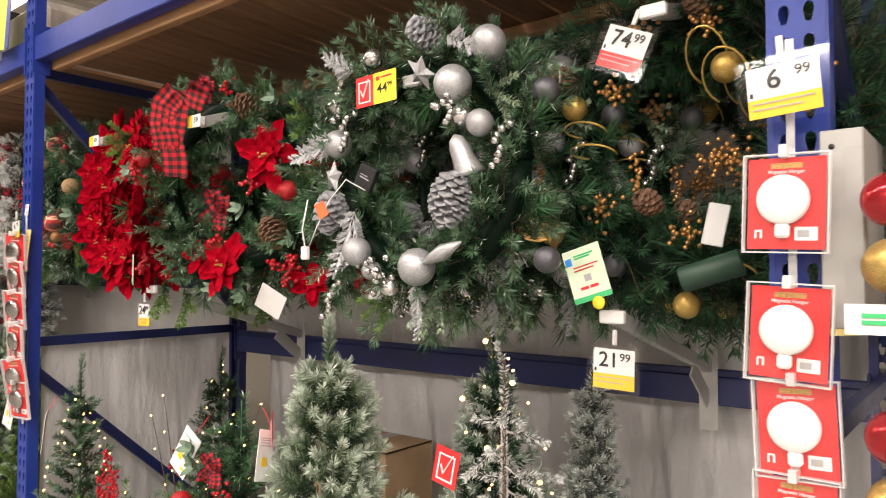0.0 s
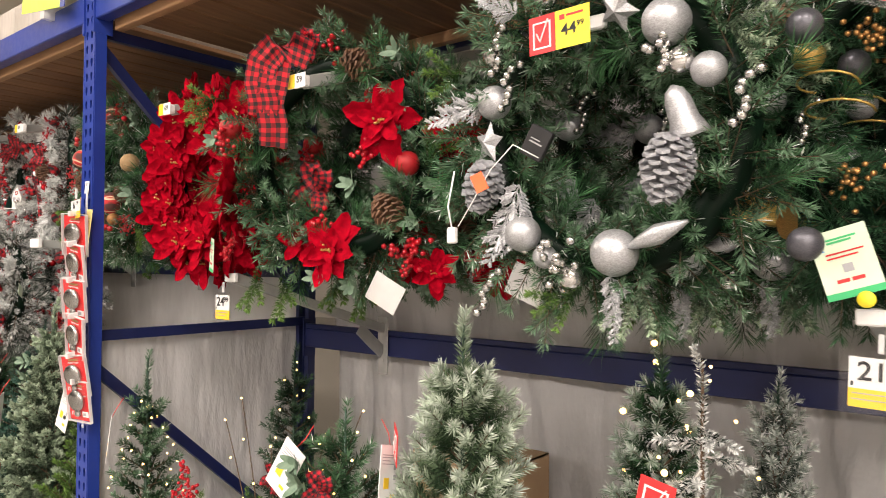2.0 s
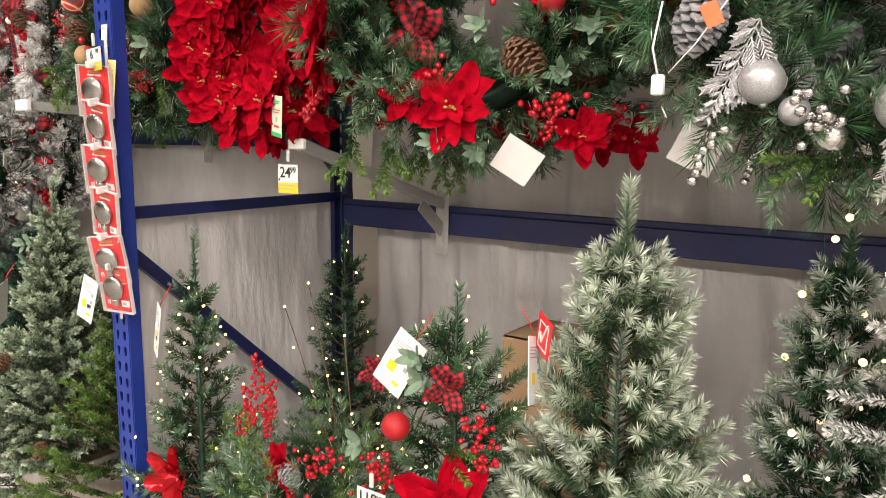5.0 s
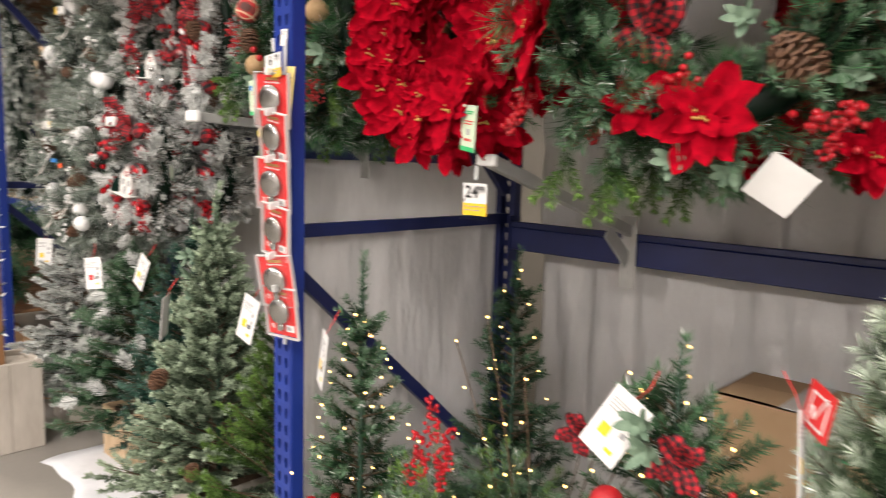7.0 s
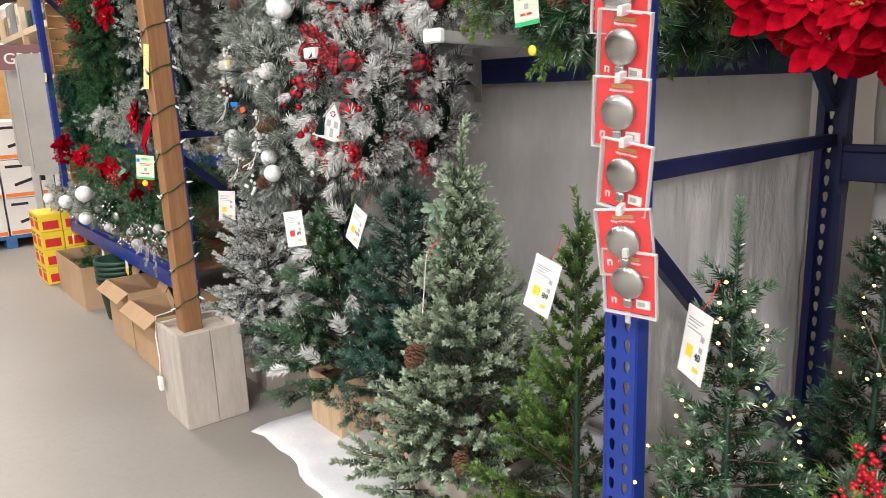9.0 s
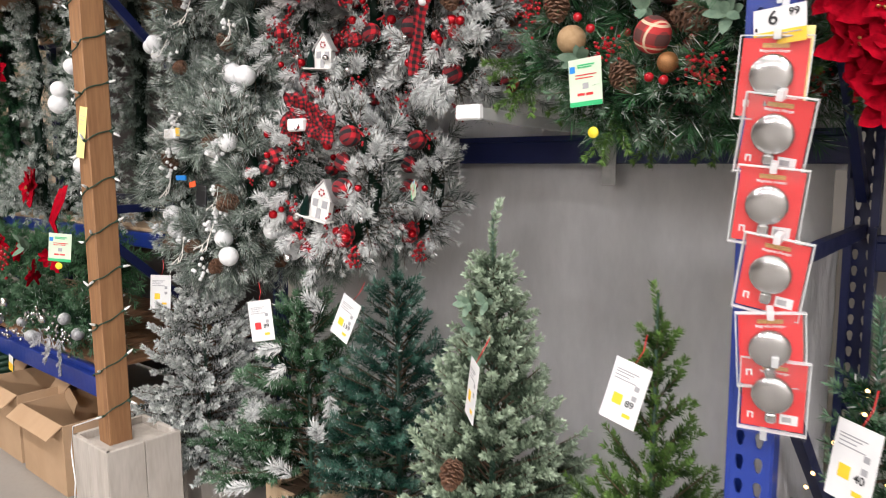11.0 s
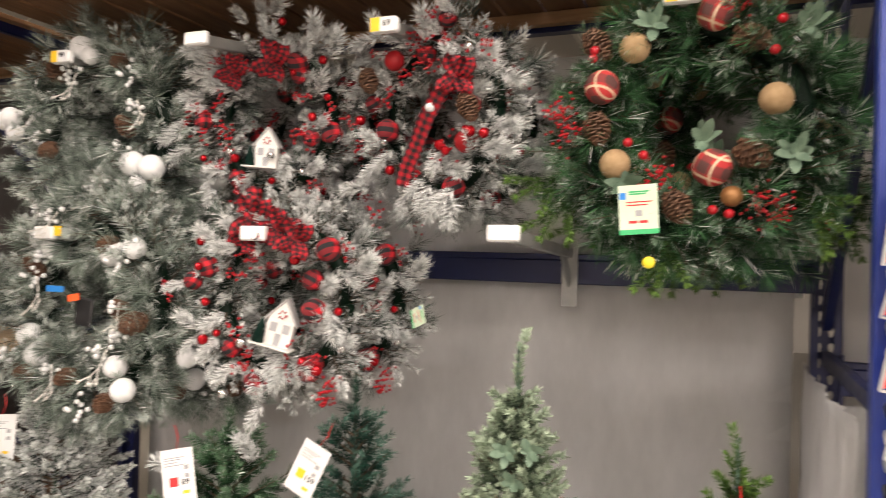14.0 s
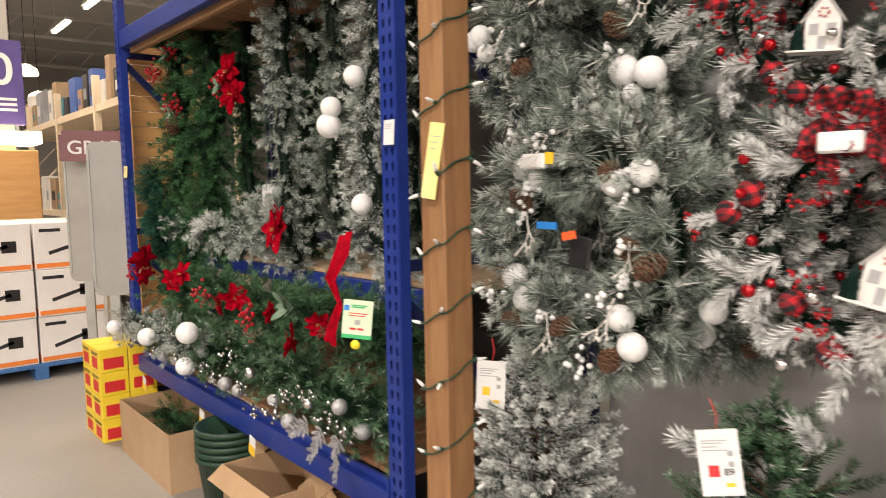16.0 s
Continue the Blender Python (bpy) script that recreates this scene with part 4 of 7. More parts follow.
part("star", shared(("star",), lambda: star_mesh(0.048, 0.016), M_SILVER), None, W, place(W, -1.11, 1.31, 1.99, 40, 30, 10))
part("icicle", shared(("icicle",), lambda: icicle_mesh(0.13, 0.02), M_SILVER), None, W, place(W, -1.018, 1.27, 1.546, 0, 68, 0))
for x, z, a, s in ((-1.42, 1.86, 75, 0.17), (-1.33, 1.66, 25, 0.19), (-1.12, 1.47, -5, 0.13), (-1.34, 2.03, 120, 0.13), (-1.02, 2.06, -60, 0.12), (-1.30, 1.60, 40, 0.12)):
    frond(W, x, 1.30, z, s, M_SILVER, a)
for x, z, k in ((-1.013, 1.885, 1), (-1.245, 1.53, 2), (-1.23, 1.51, 0)):
    berries(W, x, 1.285, z, 11, 0.022, 0.0105, M_CHROME, k)
for x, z, k in ((-0.855, 1.83, 1), (-1.392, 1.48, 2), (-1.37, 2.0, 0), (-1.34, 1.92, 1)):
    berries(W, x, 1.29, z, 8, 0.02, 0.011, M_CHROME, k, 0.11, 12)
for x, z, a in ((-1.47, 1.92, 100), (-1.18, 1.45, 60), (-0.93, 1.93, -60), (-1.05, 1.47, 20)):
    pine_sprig(W, x, 1.31, z, M_NEEDLE_LIME if a > 50 else M_NEEDLE_SAGE, 0.12, a)
pack = part("battery_box", box(-0.035, 0.035, -0.012, 0.012, -0.045, 0.045, 0.003), M_BLACK, W, place(W, -1.286, 1.30, 1.745, 10, 30, 15, 0.74), "black battery box")
part("print", slab(-0.02, 0.02, -0.002, 0.002, -0.013), M_GREYINK, pack)
part("print", slab(-0.02, 0.01, 0.008, 0.011, -0.013), M_GREYINK, pack)
cord = [(-1.27, 1.28, 1.71), (-1.32, 1.26, 1.74), (-1.37, 1.25, 1.69), (-1.42, 1.25, 1.62), (-1.47, 1.27, 1.575)]
part("cord", tube_mesh("cord", cord, 0.0014), M_WHITE, W, W.matrix_basis.inverted())
part("cord", tube_mesh("cord", [(-1.487, 1.27, 1.565), (-1.50, 1.27, 1.62), (-1.49, 1.28, 1.70)], 0.002), M_WHITE, W, W.matrix_basis.inverted())
part("plug", box(-0.011, 0.011, -0.008, 0.008, -0.018, 0.018, 0.003), M_WHITE, W, place(W, -1.487, 1.27, 1.555))
part("orange_tab", box(-0.014, 0.014, -0.001, 0.001, -0.02, 0.02), M_ORANGE, W, place(W, -1.395, 1.245, 1.665, 0, -25, 20))

# gold wreath
GOLD = W = wreath("dark green wreath with gold balls, copper berries and leaves", facing(-0.585, 1.70, 1.81, 4), 0.30, 0.16, 560, 62, 0.034, 0.0028, M_NEEDLE_DARK, 0, 0, "", 90)
for x, z, r in ((-0.826, 1.905, 0.031), (-0.462, 1.943, 0.034), (-0.554, 1.43, 0.03), (-0.89, 1.60, 0.03)):
    ball(W, x, 1.56, z, r, M_GOLD, "gold_ball")
cone(W, -0.64, 1.56, 1.662, 0.075, None, 70, 20)
cone(W, -0.861, 1.575, 1.982, 0.085, None, 60, 0)
cone(W, -0.52, 1.56, 2.10, 0.085, None, 60, 30)
part("gold_leaf", shared(("gleaf",), lambda: sprig_leaves_mesh(2, 0.12, 0.075, 2, 0.8), M_GOLDLEAF), None, W, place(W, -0.871, 1.55, 1.61, 0, 200, 0))
for x, z, k in ((-0.717, 1.937, 0), (-0.503, 2.047, 1), (-0.741, 1.668, 2), (-0.453, 1.76, 0), (-0.552, 1.587, 1), (-0.652, 2.06, 2), (-0.49, 1.74, 1), (-0.30, 1.9, 2)):
    berries(W, x, 1.55, z, 26, 0.02, 0.0065, M_COPPER, k)
for x, z in ((-0.927, 1.80), (-0.669, 1.78)):
    berries(W, x, 1.56, z, 22, 0.02, 0.006, M_COPPER, 1, 0.10)
for x, z, r, tilt in ((-0.79, 1.835, 0.055, 0.35), (-0.77, 1.78, 0.06, 0.3), (-0.50, 1.96, 0.045, 1.4), (-0.46, 1.91, 0.05, 1.2), (-0.45, 1.50, 0.045, 0.4)):
    wire = [(x + r * math.cos(a * 0.35), 1.55 - 0.035 * math.sin(a * 0.35), z + tilt * r * math.sin(a * 0.35) + 0.004 * a * 0.35) for a in range(13)]
    part("gold_curl", tube_mesh("gold_curl", wire, 0.0026), M_GOLD, W, W.matrix_basis.inverted())
part("grey_tag", box(-0.022, 0.022, -0.004, 0.004, -0.045, 0.045, 0.002), M_FILM, W, place(W, -0.48, 1.53, 1.603, 0, 12, 10))
tubep = part("green_tube", lathe("green_tube", [(0.026, 0), (0.028, 0.004), (0.028, 0.125), (0.024, 0.128)], 24), M_GREENWIRE, W, place(W, -0.545, 1.50, 1.485, 0, 72, 12))

# rustic wreath
RUSTIC = W = wreath("green wreath with tartan balls, rusty bell and pine cones", facing(-3.51, 1.56, 1.85, -4), 0.25, 0.125, 420, 56, 0.030, 0.0030, M_NEEDLE, 0.08, 0.2, "", 190)
for x, z, r in ((-3.721, 1.942, 0.043), (-3.459, 1.736, 0.045), (-3.458, 2.103, 0.043)):
    ball(W, x, 1.45, z, r, M_TARTAN, "tartan_ball")
for x, z in ((-3.686, 1.75), (-3.645, 2.037), (-3.324, 1.894)):
    ball(W, x, 1.46, z, 0.038, M_TAN, "burlap_ball")
ball(W, -3.415, 1.44, 1.667, 0.025, M_JINGLE, "jingle_bell")
for x, z, a in ((-3.732, 1.841, 0), (-3.735, 2.052, 30), (-3.372, 1.768, 60), (-3.38, 2.04, 80), (-3.535, 1.643, 20)):
    cone(W, x, 1.46, z, 0.085, None, 25, a)
for x, z in ((-3.652, 1.799), (-3.615, 1.767), (-3.456, 1.635), (-3.42, 1.626), (-3.738, 2.03), (-3.742, 2.01), (-3.316, 2.07), (-3.33, 2.0)):
    ball(W, x, 1.43, z, 0.0115, M_BERRY, "red_berry")
for x, z, k in ((-3.831, 1.894, 0), (-3.579, 1.717, 1), (-3.35, 1.663, 2), (-3.41, 2.12, 1), (-3.80, 1.84, 2), (-3.32, 1.64, 0)):
    berries(W, x, 1.45, z, 40, 0.02, 0.0045, None, k)
for x, z, k in ((-3.283, 1.765, 0), (-3.259, 2.054, 1), (-3.66, 1.70, 2), (-3.60, 2.09, 0), (-3.48, 1.80, 1)):
    leaves(W, x, 1.46, z, M_SAGE, 7, 0.07, 0.036, k, 0.8, 50 * k)
for x, z, a in ((-3.80, 1.74, 60), (-3.79, 1.69, 30), (-3.29, 1.68, -50), (-3.55, 1.58, 10)):
    pine_sprig(W, x, 1.46, z, M_NEEDLE_LIME, 0.15, a)


# flocked wreaths with checked balls
def plaid_wreath(label, cx, cy, cz, yaw, balls, seed):
    w = wreath(label, facing(cx, cy, cz, yaw), 0.215, 0.105, 330, 50, 0.024, 0.0034, M_NEEDLE_GREY, 0.40, 0.95, "flocked wreaths", 40)
    rng = random.Random(seed)

    def spot(lo, hi, y):
        a, q = 2 * math.pi * rng.random(), 0.215 + rng.uniform(lo, hi)
        return w.matrix_basis @ Vector((q * math.cos(a), y, q * math.sin(a)))

    for x, y, z in balls:
        ball(w, x, y + 0.02, z, rng.uniform(0.032, 0.037), M_PLAIDBALL, "checked_ball")
    for k in range(5):
        ball(w, *spot(-0.05, 0.08, -0.085), rng.uniform(0.026, 0.032), M_PLAIDBALL, "checked_ball")
    for k in range(12):
        ball(w, *spot(-0.09, 0.10, -0.115), rng.uniform(0.011, 0.017), M_CHROME if k % 5 == 0 else M_SHINYRED, "small_ball")
    for k in range(15):
        berries(w, *spot(-0.10, 0.12, -0.11), 14, 0.018, 0.005, M_BERRY, k, 0.07 if k % 2 else 0.0, 40 * k)
    for k in range(36):
        p = spot(-0.07, 0.11, -0.075 - 0.03 * rng.random())
        q = (p - Vector((cx, cy, cz))).normalized()
        pine_sprig_white(w, *p, 90 - math.degrees(math.atan2(q.z, q.x)) + 180 + rng.uniform(-70, 70), rng.uniform(0.6, 0.98))
    return w


def pine_sprig_white(w, x, y, z, ry=0, s=1.0):
    """A flocked brush of long needles."""
    def build():
        r = np.random.default_rng(11)
        p0 = np.array([[0, 0, 0], [0, -0.012, -0.03]])
        p1 = np.array([[0, -0.022, -0.055], [0.004, -0.045, -0.07]])
        return needle_mesh("burst", r, p0, p1, 60, 0.046, 0.0044, 0.75, 0.97, 1.0)
    return part("flocked_burst", shared(("burst",), build, M_NEEDLE_GREY), None, w, place(w, x, y, z, 8, ry, 0, s))


def little_house(w, x, y, z, s=1.0, ry=0):
    """A white wooden house with a pitched roof, window openings and a door."""
    s = s * 0.82
    h = part("house", box(-0.045, 0.045, -0.012, 0.02, 0, 0.09, 0.001), M_HOUSE, w, place(w, x, y, z, 0, ry, 15, s), "small white wooden house with a red wreath on its gable")
    gable = bmesh.new()
    f = [gable.verts.new(p) for p in ((-0.045, -0.012, 0.09), (0.045, -0.012, 0.09), (0, -0.012, 0.15))]
    b = [gable.verts.new(p) for p in ((-0.045, 0.02, 0.09), (0.045, 0.02, 0.09), (0, 0.02, 0.15))]
    gable.faces.new(f), gable.faces.new(b[::-1])
    part("gable", gable, M_HOUSE, h)
    for s2 in (-1, 1):
        part("roof", bar((s2 * 0.056, 0.004, 0.078), (0, 0.004, 0.157), 0.042, 0.006), M_HOUSEROOF, h)
        part("window", slab(s2 * 0.022 - 0.012, s2 * 0.022 + 0.012, 0.045, 0.075, -0.0125, 0.001), M_GREYINK, h)
    part("door", slab(-0.01, 0.01, 0.0, 0.04, -0.0125, 0.002), M_GREYINK, h)
    part("house_base", box(-0.085, 0.06, -0.045, 0.025, -0.006, 0.0, 0.001), M_HOUSE, h)
    part("tiny_tree", lathe("tiny_tree", [(0.022, 0.0), (0.018, 0.022), (0.020, 0.024), (0.012, 0.048), (0.014, 0.05), (0.002, 0.082)], 9), M_NEEDLE_BLUE, h, pose(-0.06, -0.022, 0.0))
    part("garnish", shared(("garnish",), lambda: beads_mesh([Vector((0.012 * math.cos(a), -0.016, 0.105 + 0.012 * math.sin(a))) for a in range(7)], 0.004), M_BERRY), None, h)
    return h


P1 = plaid_wreath("white-flocked wreath with red checked balls and a white house", -4.655, 1.475, 1.365, 0,
                  ((-4.874, 1.376, 1.459), (-4.685, 1.363, 1.126), (-4.503, 1.359, 1.179), (-4.439, 1.342, 1.519), (-4.482, 1.344, 1.348)), 3)
bow_loops(P1, -4.67, 1.355, 1.60, 0.62, 1, False)
bow_loops(P1, -4.60, 1.36, 1.575, 0.5, 4, False)
bow_loops(P1, -4.525, 1.345, 1.545, 0.52, 2, False)
bow_loops(P1, -4.70, 1.36, 1.55, 0.45, 3, False)
little_house(P1, -4.60, 1.36, 1.245, 1.05, 14)
P2 = plaid_wreath("white-flocked wreath with a long checked bow and cones", -4.215, 1.62, 1.92, -24,
                  ((-4.22, 1.547, 2.168), (-4.394, 1.597, 1.887), (-4.138, 1.502, 1.705)), 8)
bow_loops(P2, -4.09, 1.42, 1.985, 0.5, 1, False)
part("ribbon_tail", ribbon_mesh([(0, 0, 0.02, 10), (-0.045, 0.0, -0.03, 20), (-0.09, 0.02, -0.09, 5), (-0.13, 0.05, -0.16, 0), (-0.17, 0.075, -0.22, 20), (-0.185, 0.085, -0.27, 10)], 0.045, 2), M_PLAID, P2, place(P2, -4.10, 1.415, 1.975))
for x, y, z in ((-4.062, 1.415, 1.905), (-4.262, 1.60, 1.672), (-4.437, 1.565, 2.032)):
    cone(P2, x, y, z, 0.075, None, 15, 20, "frosted brown pine cone")
ball(P2, -4.096, 1.50, 1.828, 0.033, M_REDBALL)
ball(P2, -4.35, 1.56, 2.085, 0.03, M_REDBALL)
ball(P2, -4.177, 1.43, 1.912, 0.014, M_SNOWBALL, "white_bead")
P3 = plaid_wreath("white-flocked wreath with red checked balls and silver beads", -4.84, 1.68, 1.945, 0,
                  ((-5.08, 1.579, 1.949), (-4.591, 1.596, 1.89), (-4.70, 1.56, 2.11)), 14)
little_house(P3, -4.81, 1.58, 1.78, 1.0, 4)
bow_loops(P3, -4.77, 1.56, 2.11, 0.6, 2, False)
bow_loops(P3, -4.93, 1.57, 2.09, 0.5, 3, False)


# frosted wreaths with snowballs
def snowball_wreath(label, cx, cy, cz, seed):
    w = wreath(label, facing(cx, cy, cz, 3), 0.25, 0.15, 520, 58, 0.034, 0.0036, M_NEEDLE_FROST, 0.12, 0.38, "frosted wreaths", 150)
    rng = random.Random(seed)
    for k in range(10):
        a = 2 * math.pi * (k + rng.random()) / 10
        q = 0.25 + rng.uniform(-0.08, 0.10)
        x, z = cx + q * math.cos(a), cz + q * math.sin(a)
        berries(w, x, cy - 0.13, z, 9, 0.022, 0.009, M_SNOWBALL, k)
        if k % 2 == 0:
            part("pale_twig", shared(("paletwig",), lambda: twig_mesh(0.13), M_TWIG), None, w, place(w, x + 0.03, cy - 0.135, z, 0, rng.uniform(-50, 50), 0, rng.uniform(0.8, 1.2)))["kind"] = "stuff"
        cone(w, cx + q * math.cos(a + 0.3), cy - 0.11, cz + q * math.sin(a + 0.3), 0.075, None, 40, 60 * k) if k % 2 else None
    return w


S1 = snowball_wreath("frosted pine wreath with white snowballs, cones and pale twigs", -5.36, 1.455, 1.315, 4)
for x, y, z, r in ((-5.547, 1.342, 1.531, 0.036), (-5.49, 1.335, 1.50, 0.036), (-5.212, 1.325, 1.488, 0.038), (-5.13, 1.33, 1.51, 0.036), (-5.584, 1.339, 1.211, 0.04), (-5.527, 1.327, 1.151, 0.042), (-5.209, 1.345, 1.132, 0.037), (-5.165, 1.335, 1.064, 0.039), (-5.16, 1.36, 1.52, 0.03), (-4.99, 1.42, 1.17, 0.034)):
    ball(S1, x, y + 0.03, z, r, M_SNOWBALL, "snowball")
cone(S1, -5.085, 1.32, 1.281, 0.085, None, 70, 20)
cone(S1, -5.38, 1.34, 1.09, 0.07, None, 60, 50)
part("blue_clip", box(-0.035, 0.035, -0.004, 0.004, -0.01, 0.01, 0.001), M_BLUECLIP, S1, place(S1, -5.42, 1.325, 1.372))
part("black_tag", box(-0.035, 0.035, -0.006, 0.006, -0.045, 0.045, 0.004), M_BLACK, S1, place(S1, -5.33, 1.36, 1.30, 0, 8, 0))
part("orange_tab", box(-0.024, 0.024, -0.001, 0.001, -0.011, 0.011), M_ORANGE, S1, place(S1, -5.345, 1.33, 1.347, 0, -10, 0))
part("yellow_sticker", box(-0.016, 0.016, -0.001, 0.001, -0.016, 0.016), M_YELLOW, S1, place(S1, -5.393, 1.305, 1.557, 0, 5, 0))
S2 = snowball_wreath("frosted pine wreath with white snowballs hung above another", -5.50, 1.60, 1.93, 9)
for x, z, r in ((-5.824, 1.968, 0.036), (-5.798, 1.91, 0.03), (-5.857, 1.955, 0.034), (-5.299, 1.795, 0.043), (-5.215, 1.78, 0.043), (-5.271, 1.727, 0.03), (-5.488, 2.19, 0.04), (-5.45, 2.16, 0.03)):
    ball(S2, x, 1.46 + 0.05 * (x > -5.4), z, r, M_SNOWBALL, "snowball")
# the same kinds hung further back on the arms
for src, dy, dx in ((RED, 0.30, 0.02), (RED, 0.46, -0.14), (SILVER, 0.28, 0.03), (SILVER, 0.44, 0.17), (GOLD, 0.20, 0.02), (GOLD, 0.34, -0.16), (RUSTIC, 0.24, 0.02), (RUSTIC, 0.42, 0.13), (P1, 0.29, 0.03), (P2, 0.28, 0.02), (P3, 0.28, 0.02), (S1, 0.30, 0.02), (S1, 0.44, 0.16), (S2, 0.30, 0.02)):
    m = src.matrix_basis.copy()
    twin = copy_thing(src, pose(dx, dy, -0.01) @ m)
    for o in list(twin.children_recursive):
        if o.name.split(".")[0] in ("battery_box", "print", "cord", "plug", "orange_tab", "blue_clip", "black_tag", "yellow_sticker", "house", "gable", "roof", "window", "door", "garnish", "house_base", "tiny_tree", "bow", "bow_loop", "ribbon_tail", "star", "grey_tag", "green_tube"):
            bpy.data.objects.remove(o)

# ---- display arms ----
ARM_CAP = as_mesh("cap", box(-0.042, 0.042, -0.012, 0.012, -0.021, 0.021, 0.005))
ARM_CAP.materials.append(M_WHITE)
PLATE = box(-0.028, 0.028, -0.004, 0.0, -0.19, 0.05, 0.001)
for k in (-0.07, -0.13):
    box(-0.008, 0.008, -0.006, -0.003, k - 0.01, k + 0.01, 0, PLATE)
PLATE = as_mesh("plate", PLATE)
PLATE.materials.append(M_STEEL)


def display_arm(x, y, z, zb, plate=True, label="pale grey steel display arm hooked on the rack beam", tag=None):
    a = thing("display_arm", label, "display arm", pose(x, y, z), "display arms")
    back = BACK - 0.065 - y
    part("tube", bar((0, 0.01, 0), (0, back, zb - z), 0.024, 0.036, 0.003), M_GREYPAINT, a)
    part("cap", ARM_CAP, None, a, Matrix.Scale(0.72 if x > -3 else 1.0, 4))
    if plate:
        part("plate", PLATE, None, a, pose(0, back, zb - z))
        part("gusset", bar((0, back - 0.14, zb - z + 0.01), (0, back - 0.004, zb - z - 0.10), 0.006, 0.05), M_GREYPAINT, a)
    if tag:
        t = part("price_label", slab(-0.036, 0.036, -0.020, 0.020, -0.013), M_PAPER, a)
        part("yellow_block", slab(-0.036, -0.008, -0.019, 0.019, -0.0155, 0.001), M_YELLOW, t)
        words(tag, 0.024, M_INK, t, 0.012, 0.002, -0.016)
    return a


display_arm(-2.57, 1.437, 1.44, 1.22)
display_arm(-0.71, 1.516, 1.40, 1.22)
display_arm(-3.935, 1.345, 1.57, 1.53)
display_arm(-4.665, 1.33, 1.56, 1.53)
display_arm(-5.45, 1.31, 1.55, 1.53)
for x, y, z, tag in ((-2.80, 1.33, 2.02, "69"), (-2.04, 1.29, 1.99, "59"), (-1.20, 1.38, 2.0, None), (-0.60, 1.50, 2.08, None), (-4.31, 1.41, 2.14, "69"), (-3.533, 1.41, 2.14, "89"), (-4.955, 1.41, 2.16, None), (-5.53, 1.42, 2.15, "99")):
    display_arm(x, y, z, 2.28, False, "grey steel hanging arm under the deck", tag)

# ---- tags and signs ----
def bars(parent, x0, x1, zs, mat, y=-0.0035, h=0.0025):
    """Lines of print too small to read."""
    for k, z in enumerate(zs):
        part("print_line", slab(x0, x1 - 0.18 * (x1 - x0) * (k % 3), z - h / 2, z + h / 2, y, 0.0006), mat, parent)


def tree_tag(x, y, z, ry=0, rz=0, square=None, number="", s=1.0):
    t = thing("price_tag", "white hanging price tag with a coloured square, tied to a tree", "tag", pose(x, y, z, -6, ry, rz) @ Matrix.Scale(s, 4), "tree price tags")
    part("card", slab(-0.045, 0.045, -0.075, 0.075), M_PAPER, t)
    part("square", slab(-0.026, -0.002, -0.032, -0.006, -0.0022, 0.0006), square or M_YELLOW, t)
    part("stripe", slab(0.008, 0.028, -0.055, -0.046, -0.0022, 0.0006), M_YELLOW, t)
    bars(t, -0.036, 0.02, (0.05, 0.044, 0.036, 0.028), M_GREYINK, -0.0022)
    for k in range(2):
        part("icon", slab(0.018, 0.030, 0.014 - 0.024 * k, 0.026 - 0.024 * k, -0.0022, 0.0006), M_GREYINK, t)
    if number:
        words(number, 0.022, M_INK, t, 0.018, -0.022, -0.0035)
    part("tie", tube_mesh("tie", [(0, 0, 0.07), (0.006, 0.012, 0.105), (-0.004, 0.03, 0.14)], 0.0014, 5), M_REDINK, t)
    return t


def price_sleeve(x, y, z, big, small, w=0.115, h=0.09, ry=0, rz=0, lower=None, label="clear sleeve with a white and yellow price card"):
    t = thing("price_sign", label, "price sign", pose(x, y, z, 0, ry, rz), "price signs")
    part("card", slab(-w * 0.43, w * 0.43, -h * 0.12, h * 0.42), M_PAPER, t)
    part("band", slab(-w * 0.43, w * 0.43, -h * 0.44, -h * 0.122), lower or M_YELLOW, t)
    words(big, h * 0.42, M_INK, t, -w * 0.10, h * 0.17, -0.0035, True)
    words(small, h * 0.22, M_INK, t, w * 0.24, h * 0.25, -0.0035, True)
    bars(t, -w * 0.38, w * 0.36, (-h * 0.2, -h * 0.3), M_GREYINK, -0.0028, 0.002)
    part("code_mark", slab(-w * 0.40, -w * 0.36, -h * 0.08, h * 0.0, -0.0022, 0.0006), M_INK, t)
    sleeve = part("sleeve", box(-w * 0.56, w * 0.56, -0.006, -0.0045, -h * 0.56, h * 0.56), M_CLEAR, t)
    part("clip", box(-0.005, 0.005, -0.002, 0.004, h * 0.5, h * 0.5 + 0.035, 0.001), M_FILM, t)
    return t


